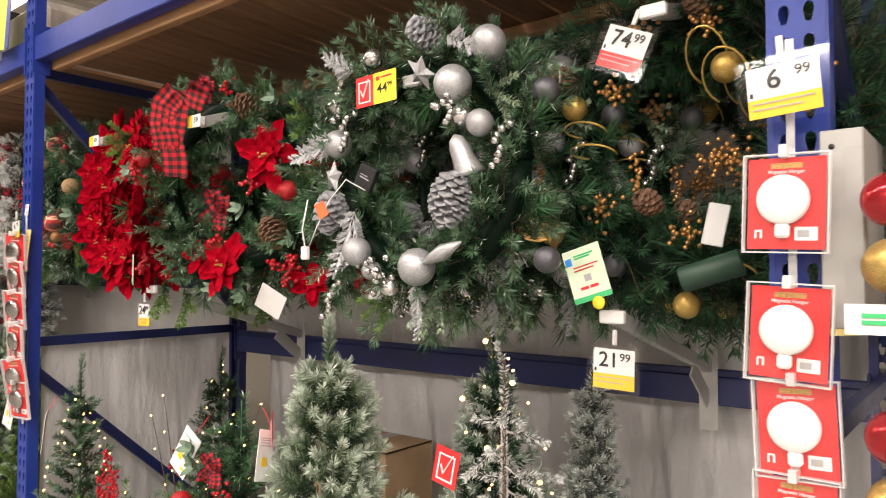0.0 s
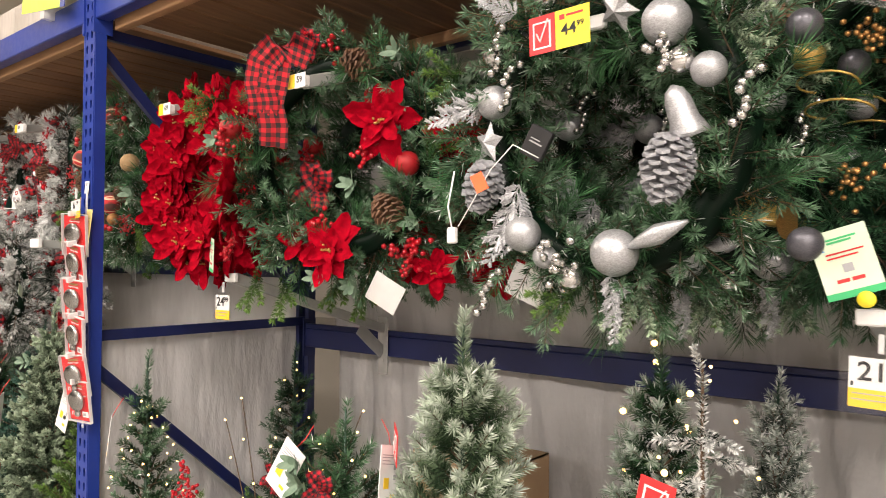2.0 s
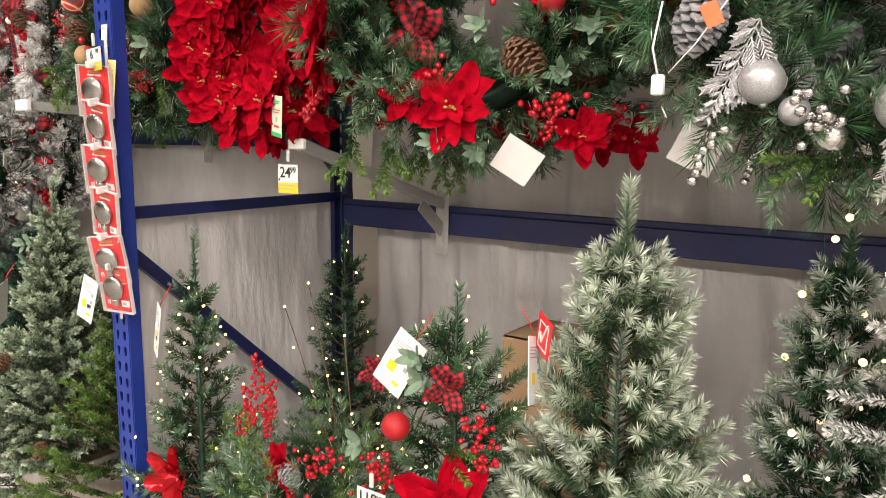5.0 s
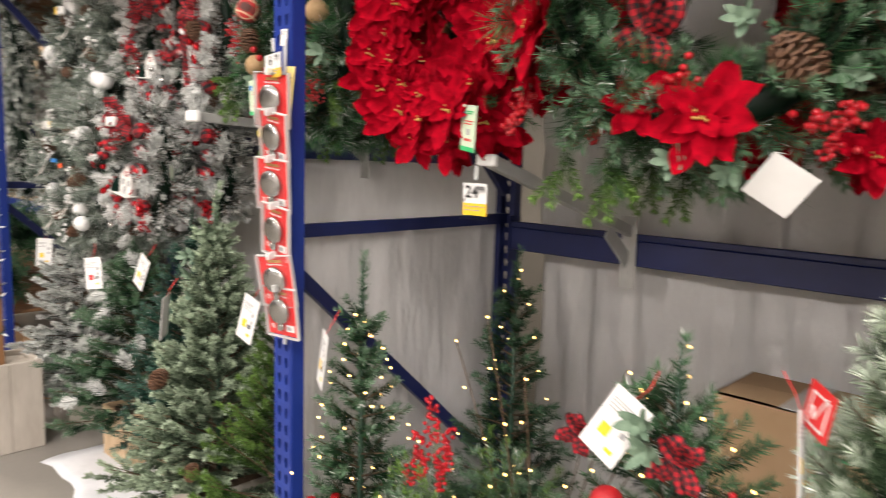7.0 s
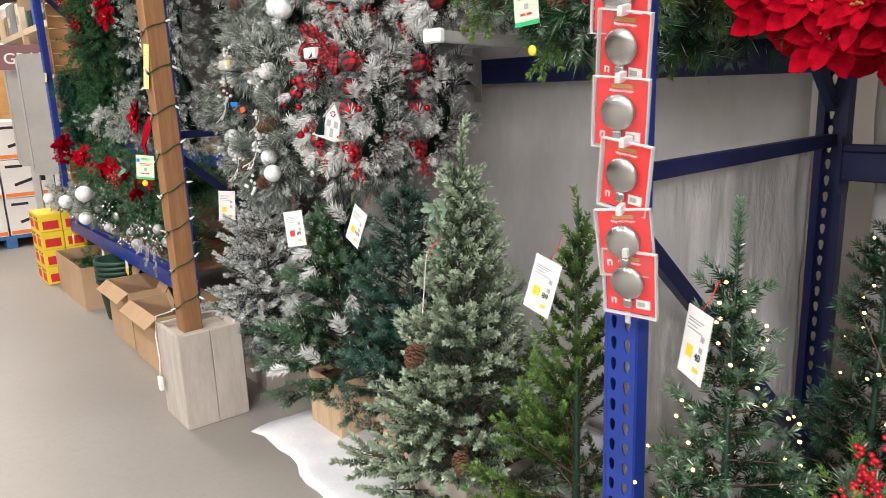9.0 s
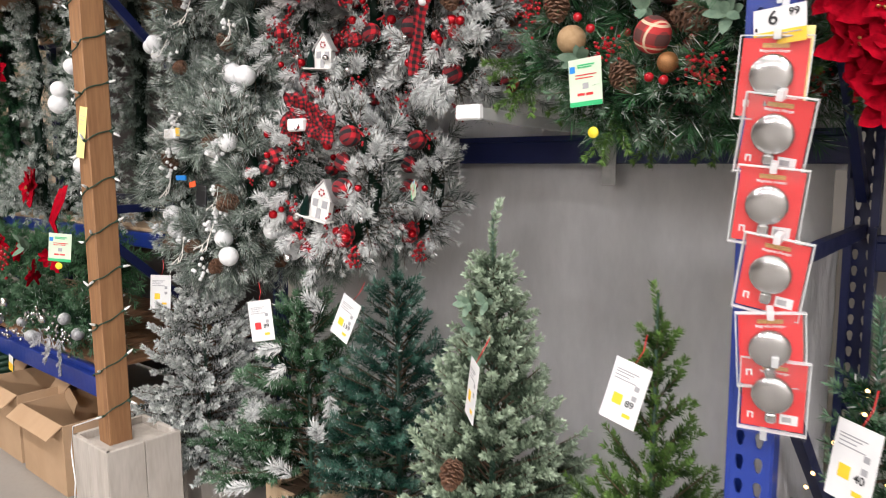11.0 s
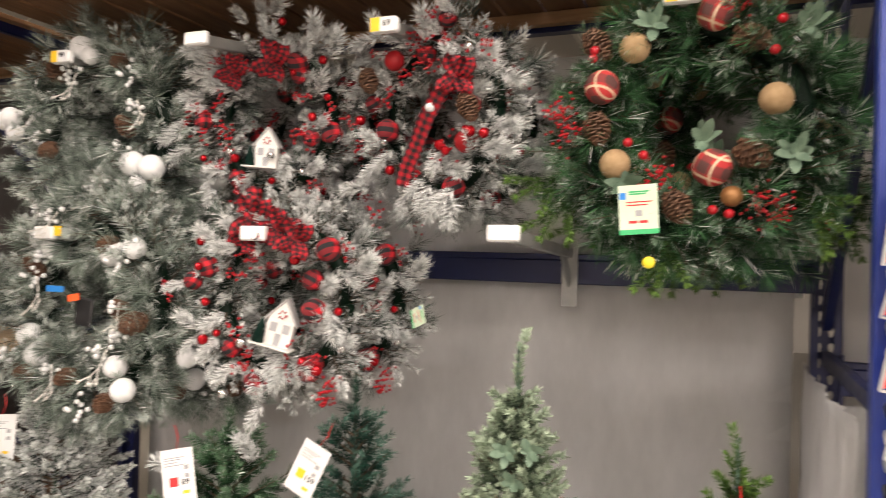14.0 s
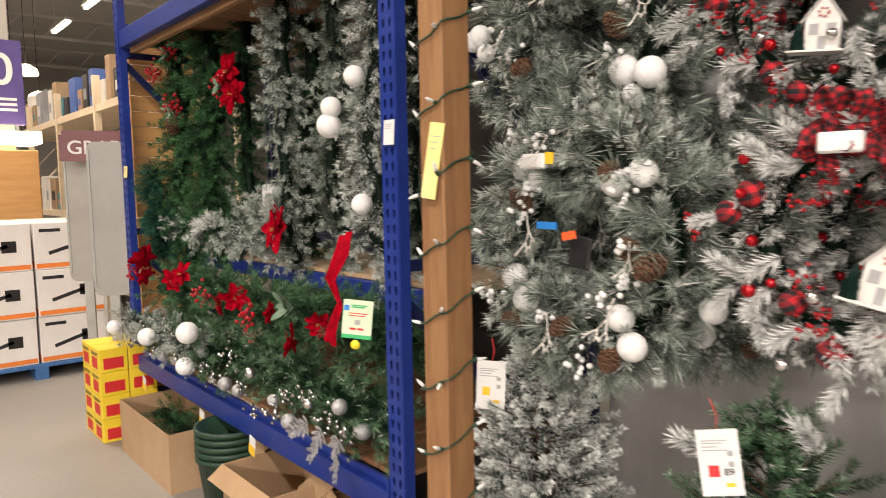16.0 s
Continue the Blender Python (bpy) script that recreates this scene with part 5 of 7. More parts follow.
def holiday_card(x, y, z, ry=0, rz=0, s=1.0, eye=None):
    t = thing("hang_card", "pale green product card hanging on a wreath", "tag", pose(x, y, z, 0, ry, rz) @ Matrix.Scale(s, 4), "product cards")
    part("card", slab(-0.05, 0.05, -0.065, 0.065), M_GREENCARD, t)
    part("foot", slab(-0.05, 0.05, -0.065, -0.052, -0.0022, 0.0006), M_GREENINK, t)
    part("blue_corner", slab(-0.047, -0.03, 0.028, 0.046, -0.0022, 0.0006), M_BLUECLIP, t)
    bars(t, -0.022, 0.03, (0.047, 0.041), M_GREENINK, -0.0024, 0.004)
    bars(t, -0.03, 0.036, (0.02, 0.012), M_REDINK, -0.0024, 0.003)
    part("code", slab(-0.008, 0.01, -0.018, -0.002, -0.0022, 0.0006), M_GREYINK, t)
    for k in (-0.014, 0.012):
        part("red_pill", slab(k - 0.011, k + 0.011, -0.036, -0.029, -0.0022, 0.0006), M_REDINK, t)
    if eye:
        e = part("yellow_disc", lathe("yellow_disc", [(0.015, 0), (0.016, 0.002), (0.015, 0.005)], 18), M_LEMON, t, pose(eye[0], -0.004, eye[1], 90, 0, 0))
    return t


def hanger_pack(x, y, z, white, ry=0, rz=0, rx=0):
    """A red backing card in a clear blister with a round magnetic hook."""
    t = thing("magnet_hanger_pack", "red carded magnetic wreath hanger in a clear blister", "hanger pack", pose(x, y, z, rx, ry, rz), "carded magnetic hangers")
    part("backing_card", slab(-0.054, 0.054, -0.068, 0.068), M_RED, t)
    d = part("magnet_disc", shared(("disc", white), lambda: lathe("disc", [(0.034, 0.0), (0.037, 0.004), (0.037, 0.011), (0.033, 0.016), (0.012, 0.017)], 28), M_WHITE if white else M_MIRROR), None, t, pose(-0.002, -0.003, 0.005, 90, 0, 0))
    part("hook", box(-0.012, 0.008, -0.018, -0.003, -0.052, -0.030, 0.004), M_WHITE if white else M_MIRROR, t)
    part("barcode_label", slab(0.013, 0.044, -0.055, -0.035, -0.0022, 0.0008), M_PAPER, t)
    part("barcode", slab(0.017, 0.033, -0.05, -0.04, -0.0032, 0.0006), M_GREYINK, t)
    part("brand_bar", slab(-0.022, 0.022, 0.052, 0.060, -0.0022, 0.0006), M_GOLDLEAF, t)
    words("Magnetic Hanger", 0.0075, M_PAPER, t, 0, 0.047, -0.0030)
    for k in (-0.042, -0.034):
        part("magnet_mark", slab(k - 0.0015, k + 0.0015, -0.052, -0.040, -0.0022, 0.0006), M_PAPER, t)
    part("magnet_mark", slab(-0.043, -0.033, -0.042, -0.039, -0.0022, 0.0006), M_PAPER, t)
    part("blister", box(-0.06, 0.06, -0.0215, -0.0205, -0.074, 0.074), M_CLEAR, t)
    for a, b, c, d2 in ((-0.06, -0.058, -0.074, 0.074), (0.058, 0.06, -0.074, 0.074), (-0.058, 0.058, -0.074, -0.072), (-0.058, 0.058, 0.072, 0.074)):
        part("blister_edge", box(a, b, -0.010, 0.002, c, d2), M_FILM, t)
    part("clip", box(-0.006, 0.006, -0.026, 0.006, 0.066, 0.085, 0.001), M_FILM, t)
    return t


def strip(x, y, z0, z1):
    s = tagged(part("clip_strip", box(x - 0.006, x + 0.006, y - 0.0015, y + 0.0015, z0, z1), M_FILM), "clear plastic clip strip hanging from the rack upright", "clip strip")
    return s


price_sleeve(-0.255, 1.135, 1.776, "6", "99", 0.118, 0.09, -4, 0)
for z, a, dx in ((1.604, 2, 0), (1.412, 3, 0.001), (1.27, -2, 0.008), (1.13, 0, 0.006), (0.98, 2, 0.004)):
    hanger_pack(-0.255 + dx, 1.15 if z < 1.3 else 1.14, z, True, a, -2)
strip(-0.255, 1.175, 0.9, 1.86)
price_sleeve(-3.09, 1.15, 1.675, "6", "99", 0.105, 0.075, -3, -6)
for z, a, dx, r, turn in ((1.585, 4, -0.008, 6, 16), (1.482, 10, 0.002, 12, 5), (1.355, 6, -0.004, 10, 14), (1.228, 9, 0.010, 7, 4), (1.09, -4, 0.014, 8, 18), (1.00, 1, 0.02, 8, 12)):
    hanger_pack(-3.092 + dx, 1.155 + 0.012 * (z < 1.05), z, False, a, turn, r)
strip(-3.092, 1.188, 0.9, 1.75)
for x, y, z, w, h, a, mat, lab in ((-3.062, 1.178, 1.59, 0.034, 0.17, 4, M_PALEYELLOW, "pale yellow paper strip tag on the rack upright"),
                                   (-3.105, 1.194, 1.757, 0.026, 0.044, 0, M_PAPER, "small white bin label on the rack upright"),
                                   (-0.19, 1.17, 1.49, 0.04, 0.16, -4, M_PALEYELLOW, "pale yellow paper strip tag beside the upright"),
                                   (-5.475, 0.966, 1.55, 0.05, 0.19, 8, M_PALEYELLOW, "yellow paper strip stapled to the timber post"),
                                   (-8.80, 1.19, 1.60, 0.05, 0.07, 0, M_PALEYELLOW, "yellow and white bin label on the rack upright"),
                                   (-5.97, 1.19, 1.66, 0.05, 0.08, 0, M_PAPER, "white bin label on the rack upright")):
    t = thing("paper_tag", lab, "tag", pose(x, y, z, -4, a, 6))
    part("card", slab(-w / 2, w / 2, -h / 2, h / 2, 0, 0.0012), mat, t)
    bars(t, -w * 0.35, w * 0.35, (h * 0.32, h * 0.24, h * 0.16), M_GREYINK, -0.0014, 0.002)
price_sleeve(-2.585, 1.415, 1.342, "24", "99", 0.092, 0.095, 0, 0)
price_sleeve(-0.70, 1.50, 1.285, "21", "99", 0.115, 0.105, 2, 0)
price_sleeve(-0.665, 1.49, 2.005, "74", "99", 0.125, 0.11, 24, 0, M_RED, "clear sleeve with a white and red price card")
price_sleeve(-2.09, 1.19, 0.60, "119", "00", 0.10, 0.085, 0, 0)
holiday_card(-0.745, 1.46, 1.50, -17, 0, 0.95, (0.012, -0.075))
holiday_card(-3.623, 1.425, 1.635, -4, 0, 0.92, (0.02, -0.14))
holiday_card(-5.97, 1.05, 1.07, 6, 45, 0.95, (0.0, -0.085))
holiday_card(-2.56, 1.355, 1.515, 6, -25, 0.85)
holiday_card(-4.17, 1.37, 1.35, 70, -35, 0.5)
t = thing("paper_sheet", "blank white card tied under a wreath", "tag", pose(-1.865, 1.45, 1.41, 26, 32, 30))
part("card", slab(-0.048, 0.048, -0.048, 0.048, 0, 0.0012), M_PAPER, t)
t = thing("paper_sheet", "blank white card tied under a wreath", "tag", pose(-1.50, 1.60, 1.44, 10, 25, 20))
part("card", slab(-0.05, 0.05, -0.045, 0.045, 0, 0.0012), M_PAPER, t)


def sale_sign(x, y, z, ry=0, price=True, s=1.0, rz=0):
    t = thing("sale_sign", "red sale sign with a white tick" + (" and a yellow price" if price else " tied to a tree"), "price sign", pose(x, y, z, 0, ry, rz) @ Matrix.Scale(s, 4))
    x0 = -0.085 if price else -0.04
    part("red_panel", slab(x0, x0 + 0.07, -0.045, 0.045), M_RED, t)
    cx = x0 + 0.035
    for a, b, c, d in ((-0.024, 0.024, 0.026, 0.030), (-0.024, 0.024, -0.034, -0.030), (-0.024, -0.02, -0.03, 0.026), (0.02, 0.024, -0.03, 0.026)):
        part("box_line", slab(cx + a, cx + b, c, d, -0.0025, 0.0006), M_PAPER, t)
    part("tick", bar((cx - 0.014, -0.003, 0.004), (cx - 0.004, -0.003, -0.018), 0.006, 0.002), M_PAPER, t)
    part("tick", bar((cx - 0.005, -0.003, -0.018), (cx + 0.018, -0.003, 0.034), 0.006, 0.002), M_PAPER, t)
    if price:
        part("yellow_panel", slab(-0.013, 0.075, -0.045, 0.045, -0.001), M_LEMON, t)
        words("44", 0.036, M_INK, t, 0.022, -0.004, -0.0042, True)
        words("99", 0.017, M_INK, t, 0.052, 0.004, -0.0042, True)
        part("red_mark", slab(-0.002, 0.012, 0.022, 0.034, -0.0032, 0.0006), M_REDINK, t)
        bars(t, 0.016, 0.06, (0.03,), M_REDINK, -0.0034, 0.005)
    return t


sale_sign(-1.205, 1.255, 1.955, -2, True, 0.85)
sale_sign(-1.035, 1.32, 1.045, 12, False, 1.0)
sale_sign(-1.735, 1.36, 1.03, 14, False, 1.0, -40)

# ---- trees of the first bay ----
def bulbs(t, height, radius, base, n, power, seed, tip0=0.0):
    """Warm lights strung round a tree."""
    rng = random.Random(seed)
    me = shared(("bulb",), lambda: ball_mesh(0.0039, 8), M_BULB)
    for k in range(n):
        f = (k + 0.5) / n
        a = 2.39996 * k * 1.7 + rng.uniform(-0.4, 0.4)
        r = radius * (1 - f) ** power * rng.uniform(0.75, 1.05) + 0.015
        part("light_bulb", me, None, t, pose(r * math.cos(a), r * math.sin(a), base + (height - base) * f))


F = FLOOR
tree("small green tree with white frosted tips", pose(-1.60, 1.46, F), 1.485, 0.30, 0.26, 112, 10, 104, 0.031, 0.0036, M_NEEDLE_MINT, 0.02, 0.48, 0.62, 0.5, 0.35, 0.18)
T = tree("slim green tree strung with warm white lights", pose(-2.93, 1.34, F), 1.285, 0.25, 0.25, 85, 6, 64, 0.024, 0.0034, M_NEEDLE, 0.03, 0.15, 1.15, 0.4, 0.25, 0.2)
bulbs(T, 1.10, 0.29, 0.30, 62, 0.8, 1)
T = tree("dark green tree strung with small warm lights", pose(-2.84, 1.93, F), 1.27, 0.23, 0.2, 95, 6, 64, 0.024, 0.0032, M_NEEDLE_DARK, 0.0, 0.05, 1.0, 0.35, 0.25, 0.16)
bulbs(T, 1.2, 0.24, 0.3, 24, 1.0, 2)
T = PLAIDTREE = tree("potted green tree with red checked bow, berries and poinsettia", pose(-2.04, 1.47, F), 1.20, 0.24, 0.36, 75, 6, 64, 0.028, 0.0030, M_NEEDLE, 0.02, 0.06, 0.45, 0.45, 0.3, 0.16)
bulbs(T, 1.1, 0.25, 0.45, 26, 0.5, 3)
bow_loops(T, -1.95, 1.31, 0.885, 0.5, 1, False)
bow_loops(T, -2.20, 1.35, 0.86, 0.4, 2, False)
ball(T, -2.08, 1.27, 0.77, 0.035, M_REDBALL)
flower(T, -1.90, 1.24, 0.62, 0.14, 2, -10, 20, 10)
for x, z, k in ((-2.15, 0.66, 0), (-2.12, 0.62, 1), (-2.17, 0.55, 2), (-1.85, 0.82, 1), (-1.84, 0.76, 0)):
    berries(T, x, 1.27, z, 22, 0.022, 0.0075, None, k)
for x, z, k in ((-2.02, 0.95, 0), (-2.0, 0.90, 1), (-2.2, 0.70, 2), (-1.97, 0.56, 1)):
    leaves(T, x, 1.28, z, M_SAGE, 9, 0.055, 0.026, k, 0.9)
for x, z, a in ((-1.96, 0.78, -50), (-1.94, 0.70, -20), (-2.02, 0.60, 10)):
    pine_sprig(T, x, 1.27, z, M_NEEDLE_LIME, 0.13, a)
tree_tag(-2.08, 1.285, 0.925, 30, 0)
T = tree("slim frosted tree strung with round warm lights", pose(-1.20, 1.75, F), 1.46, 0.20, 0.36, 95, 8, 84, 0.029, 0.0036, M_NEEDLE, 0.05, 0.5, 0.55, 0.5, 0.25, 0.2)
me = shared(("bulb_big",), lambda: ball_mesh(0.008, 12), M_BULB)
rng = random.Random(9)
for k in range(16):
    f = (k + 0.5) / 16
    a = 2.4 * k
    part("light_bulb", me, None, T, pose(0.20 * (1 - f) ** 0.5 * math.cos(a), 0.20 * (1 - f) ** 0.5 * math.sin(a), 0.5 + 0.93 * f))
T = tree("sparse white-flocked tree with drooping branches and lights", pose(-1.03, 1.55, F), 1.435, 0.27, 0.40, 44, 4, 110, 0.017, 0.0034, M_NEEDLE_GREY, 0.55, 0.9, 0.5, -0.75, 0.2, 0.16, 0.5)
bulbs(T, 1.4, 0.28, 0.5, 24, 0.8, 5)
tree("narrow dark frosted tree standing at the back", pose(-0.98, 1.95, F), 1.345, 0.13, 0.30, 130, 8, 70, 0.022, 0.0034, M_NEEDLE_FROST, 0.14, 0.35, 0.6, 0.9)
tree_tag(-1.76, 1.36, 0.95, 15, 100)
tree_tag(-2.94, 1.21, 0.885, 4, -28, None, "40")

# trees of the second bay
T = tree("pale sage green tree with thick needles and cones", pose(-3.91, 1.42, F), 1.44, 0.38, 0.10, 190, 10, 50, 0.021, 0.0076, M_NEEDLE_SAGE, 0.0, 0.10, 0.95, 0.6, 0.22, 0.2)
cone(T, -3.845, 1.15, 0.62, 0.08, None, 60, 0)
cone(T, -3.97, 1.14, 0.02, 0.09, None, 20, 40)
cone(T, -3.70, 1.20, 0.30, 0.07, None, 60, 40)
for x, z, k in ((-3.90, 1.05, 0), (-3.88, 0.98, 1), (-3.84, 1.06, 2), (-3.86, 0.90, 1)):
    leaves(T, x, 1.30, z, M_SAGE, 7, 0.07, 0.036, k, 0.6)
T = tree("slim bright green tree with open upper branches", pose(-3.39, 1.37, F), 1.265, 0.34, 0.12, 80, 7, 72, 0.018, 0.0038, M_NEEDLE_LIME, 0, 0, 1.15, 0.8, 0.3, 0.14)
tree("dense dark green tree with bluish needles", pose(-4.47, 1.60, F), 1.30, 0.34, 0.12, 125, 7, 62, 0.024, 0.0032, M_NEEDLE_BLUE, 0.02, 0.10, 0.62, 0.45, 0.22, 0.2)
T = tree("dark green tree with a few snow-white tips", pose(-4.86, 1.50, F), 1.13, 0.35, 0.20, 125, 7, 62, 0.027, 0.0034, M_NEEDLE, 0.03, 0.12, 0.6, 0.35, 0.22)
for k in range(14):
    a = k * 2.4
    r = 0.32 * (1 - k / 16) ** 0.6
    pine_sprig_white(T, -4.86 + r * math.cos(a), 1.50 - abs(r * math.sin(a)), 0.15 + 0.055 * k, 40 * k)
tree("grey-white flocked tree with short needles", pose(-5.60, 1.50, F), 1.20, 0.32, 0.12, 190, 9, 70, 0.021, 0.0066, M_NEEDLE_FROST, 0.62, 0.9, 0.55, 0.3)
tree_tag(-4.495, 1.375, 0.905, 24, 0, None, "159")
tree_tag(-4.893, 1.315, 0.852, -8, 32, M_REDINK, "89")
tree_tag(-5.662, 1.335, 0.866, 2, 40, None, "")
tree_tag(-3.775, 1.15, 0.865, 4, -40, None, "")
tree_tag(-3.415, 1.262, 0.905, 14, 0, None, "89")


def crate(x, y, size, height, mat, label):
    """A tapered planter of upright boards with a rim."""
    c = thing("planter", label, "planter", pose(x, y, FLOOR), "tree planters")
    h = size / 2
    for k in range(4):
        side = Matrix.Rotation(k * math.pi / 2, 4, "Z")
        for j in range(2):
            b = box(-h + j * h + 0.001, -h + (j + 1) * h - 0.001, -h, -h + 0.014, 0, height, 0.002)
            b.transform(side)
            part("board", b, mat, c)
    part("soil", box(-h + 0.016, h - 0.016, -h + 0.016, h - 0.016, 0.01, height - 0.03), M_BROWN, c)
    return c


for x, y, s, h, mat in ((-3.91, 1.42, 0.32, 0.26, M_GREYWOOD), (-4.86, 1.50, 0.26, 0.27, M_CRATE), (-4.47, 1.60, 0.26, 0.22, M_CRATE), (-3.39, 1.37, 0.24, 0.22, M_CRATE), (-5.60, 1.50, 0.26, 0.2, M_GREYWOOD),
                        (-1.60, 1.46, 0.26, 0.30, M_GREYWOOD), (-2.93, 1.34, 0.22, 0.24, M_GREYWOOD), (-2.84, 1.93, 0.22, 0.2, M_GREYWOOD), (-2.04, 1.47, 0.24, 0.30, M_GREYWOOD), (-1.20, 1.75, 0.2, 0.3, M_GREYWOOD), (-1.03, 1.55, 0.18, 0.32, M_GREYWOOD), (-0.98, 1.95, 0.18, 0.3, M_GREYWOOD)):
    crate(x, y, s, h, mat, "square wooden planter holding a tree" if mat is M_CRATE else "weathered grey planter holding a tree")

# evergreen arrangement in a black pot
A = thing("evergreen_arrangement", "black pot of mixed greens with berry sprigs", "plant", pose(-2.50, 1.36, FLOOR))
part("pot", lathe("pot", [(0.10, 0), (0.15, 0.48), (0.158, 0.485), (0.158, 0.51), (0.14, 0.50), (0.13, 0.44)], 4), M_BLACK, A, pose(0, 0, 0, 0, 0, 45))
n = 90
az, up = RNG.random(n) * 2 * np.pi, RNG.random(n)
p0 = np.stack([0.08 * np.cos(az), 0.08 * np.sin(az), 0.46 + 0 * az], 1)
p1 = p0 + np.stack([(0.20 - 0.1 * up) * np.cos(az), (0.20 - 0.1 * up) * np.sin(az), 0.08 + 0.22 * up], 1)
part("foliage", needle_mesh("foliage", RNG, p0, p1, 90, 0.035, 0.0024, 0.7, 0.05, 0.15), M_NEEDLE, A)["kind"] = "stuff"
p0, p1 = p0[:40] * [1, 1, 1] + [0.0, 0, 0.02], p1[:40] + [0, 0, 0.08]
part("foliage", needle_mesh("foliage", RNG, p0, p1, 90, 0.02, 0.003, 0.5, 0.02), M_NEEDLE_LIME, A)["kind"] = "stuff"
for x, z, k, a in ((-2.57, 0.80, 0, 170), (-2.53, 0.74, 1, 185), (-2.60, 0.70, 2, 160), (-2.66, 0.66, 0, 200), (-2.55, 0.68, 1, 180)):
    berries(A, x, 1.28, z - 0.06, 34, 0.0, 0.006, None, k, 0.12, a)
for x, z, k in ((-2.36, 0.60, 0), (-2.30, 0.63, 1), (-2.42, 0.50, 2)):
    berries(A, x, 1.26, z, 20, 0.024, 0.0075, None, k)
cone(A, -2.42, 1.24, 0.56, 0.07, M_FROSTCONE, 60, 0)
flower(A, -2.46, 1.24, 0.58, 0.07, 1)
tree_tag(-2.47, 1.18, 0.42, 2, 0, None, "")
R = thing("glitter_flower", "large red glitter poinsettia pick", "flower", pose(-2.76, 1.13, 0.50))
part("stem", tube_mesh("stem", [(0, 0, 0), (0.01, 0.02, -0.25), (0.02, 0.03, FLOOR - 0.5)], 0.004), M_REDINK, R)
for k in range(6):
    part("petal", shared(("bigpetal", k % 3), lambda: petal_mesh(20 + k % 3), M_SHINYRED), None, R, pose(0, 0, 0, 0, 60 * k - 20, 0) @ pose(0, 0, 0, 0, 0, -22) @ Matrix.Scale(1.1, 4))

# lit twig branches
L = thing("lit_twigs", "bare dark twigs tipped with warm lights", "light branch", pose(-2.42, 1.52, FLOOR))
for k, (dx, dy, h) in enumerate(((-0.20, 0.0, 1.12), (0.22, 0.02, 1.06), (-0.10, 0.05, 0.96), (0.30, -0.02, 0.9), (-0.34, 0.03, 1.02), (0.34, 0.06, 1.14), (0.12, 0.0, 0.84))):
    pts = [(dx * (s / 8) ** 1.6, dy * s / 8, h * s / 8) for s in range(9)]
    tw = part("twig", tube_mesh("twig", pts, 0.004, 5, 0.4), M_BROWN, L)
    for s in range(3, 9):
        part("light_bulb", shared(("bulb",), None, M_BULB), None, L, pose(pts[s][0] + 0.012 * (-1) ** s, pts[s][1] - 0.01, pts[s][2]))
part("base", lathe("base", [(0.09, 0), (0.09, 0.02), (0.02, 0.03)], 16), M_BLACK, L)


# ---- cardboard boxes ----
def carton(name, label, x0, x1, y0, y1, z0, z1, open_top=False, mat=None, group="cartons"):
    m = mat or M_CARD
    cx, cy = (x0 + x1) / 2, (y0 + y1) / 2
    c = thing(name, label, "box", pose(cx, cy, z0), group)
    hx, hy, h, t = (x1 - x0) / 2, (y1 - y0) / 2, z1 - z0, 0.005
    for a in (box(-hx, hx, -hy, -hy + t, 0, h), box(-hx, hx, hy - t, hy, 0, h), box(-hx, -hx + t, -hy + t, hy - t, 0, h), box(hx - t, hx, -hy + t, hy - t, 0, h)):
        part("panel", a, m, c)
    part("bottom", box(-hx + t, hx - t, -hy + t, hy - t, 0.002, t), M_CARD_IN, c)
    if open_top is None:
        part("flap", bar((0, hy, h), (0, hy + 0.03, h + 0.09), 2 * hx - 0.01, t), m, c)
    elif open_top:
        part("flap", bar((0, -hy, h), (0, -hy - 0.07, h - 0.05), 2 * hx - 0.01, t), m, c)
        part("flap", bar((hx, 0, h), (hx + 0.05, 0, h + 0.07), t, 2 * hy - 0.01), m, c)
        part("flap", bar((-hx, 0, h), (-hx - 0.06, 0, h + 0.08), t, 2 * hy - 0.01), m, c)
    else:
        part("flap", box(-hx, hx, -hy, -0.001, h - t, h), m, c)
        part("flap", box(-hx, hx, 0.001, hy, h - t, h), m, c)
        part("tape", box(-0.03, 0.03, -hy - 0.001, hy + 0.001, h - 0.001, h + 0.001), M_FILM, c) if hx > 0.1 else None
    return c


c = carton("carton", "tall brown cardboard tree carton marked 50 in", -2.12, -1.74, 1.86, 2.12, FLOOR, 0.86)
words("50 in", 0.05, M_GREENINK, c, 0.10, 0.80, -0.135)
bars(c, 0.02, 0.16, (0.89, 0.87), M_GREENINK, -0.131, 0.01)

# ---- white felt on the floor ----
bm = bmesh.new()
grid = []
for i in range(61):
    row = []
    for j in range(25):
        x, y = -5.10 + 4.90 * i / 60, 1.11 + 0.03 * math.sin(i * 0.55) + 0.012 * math.sin(i * 1.7) + (1.1 * j / 24)
        z = FLOOR + 0.012 + 0.018 * abs(noise.noise(Vector((x * 6, y * 6, 1)))) - 0.010 * (j == 0)
        row.append(bm.verts.new((x, y, z)))
    grid.append(row)
for a, b in zip(grid, grid[1:]):
    for j in range(24):
        bm.faces.new((a[j], b[j], b[j + 1], a[j + 1]))
ext = bmesh.ops.extrude_face_region(bm, geom=bm.faces[:])
for v in ext["geom"]:
    if isinstance(v, bmesh.types.BMVert):
        v.co.z = FLOOR + 0.001
felt = part("felt_sheet", as_mesh("felt_sheet", bm, True), M_FELT)
tagged(felt, "white felt snow blanket spread on the floor", "fabric")

# ---- timber post with string lights ----
PX, PY = -5.49, 1.02
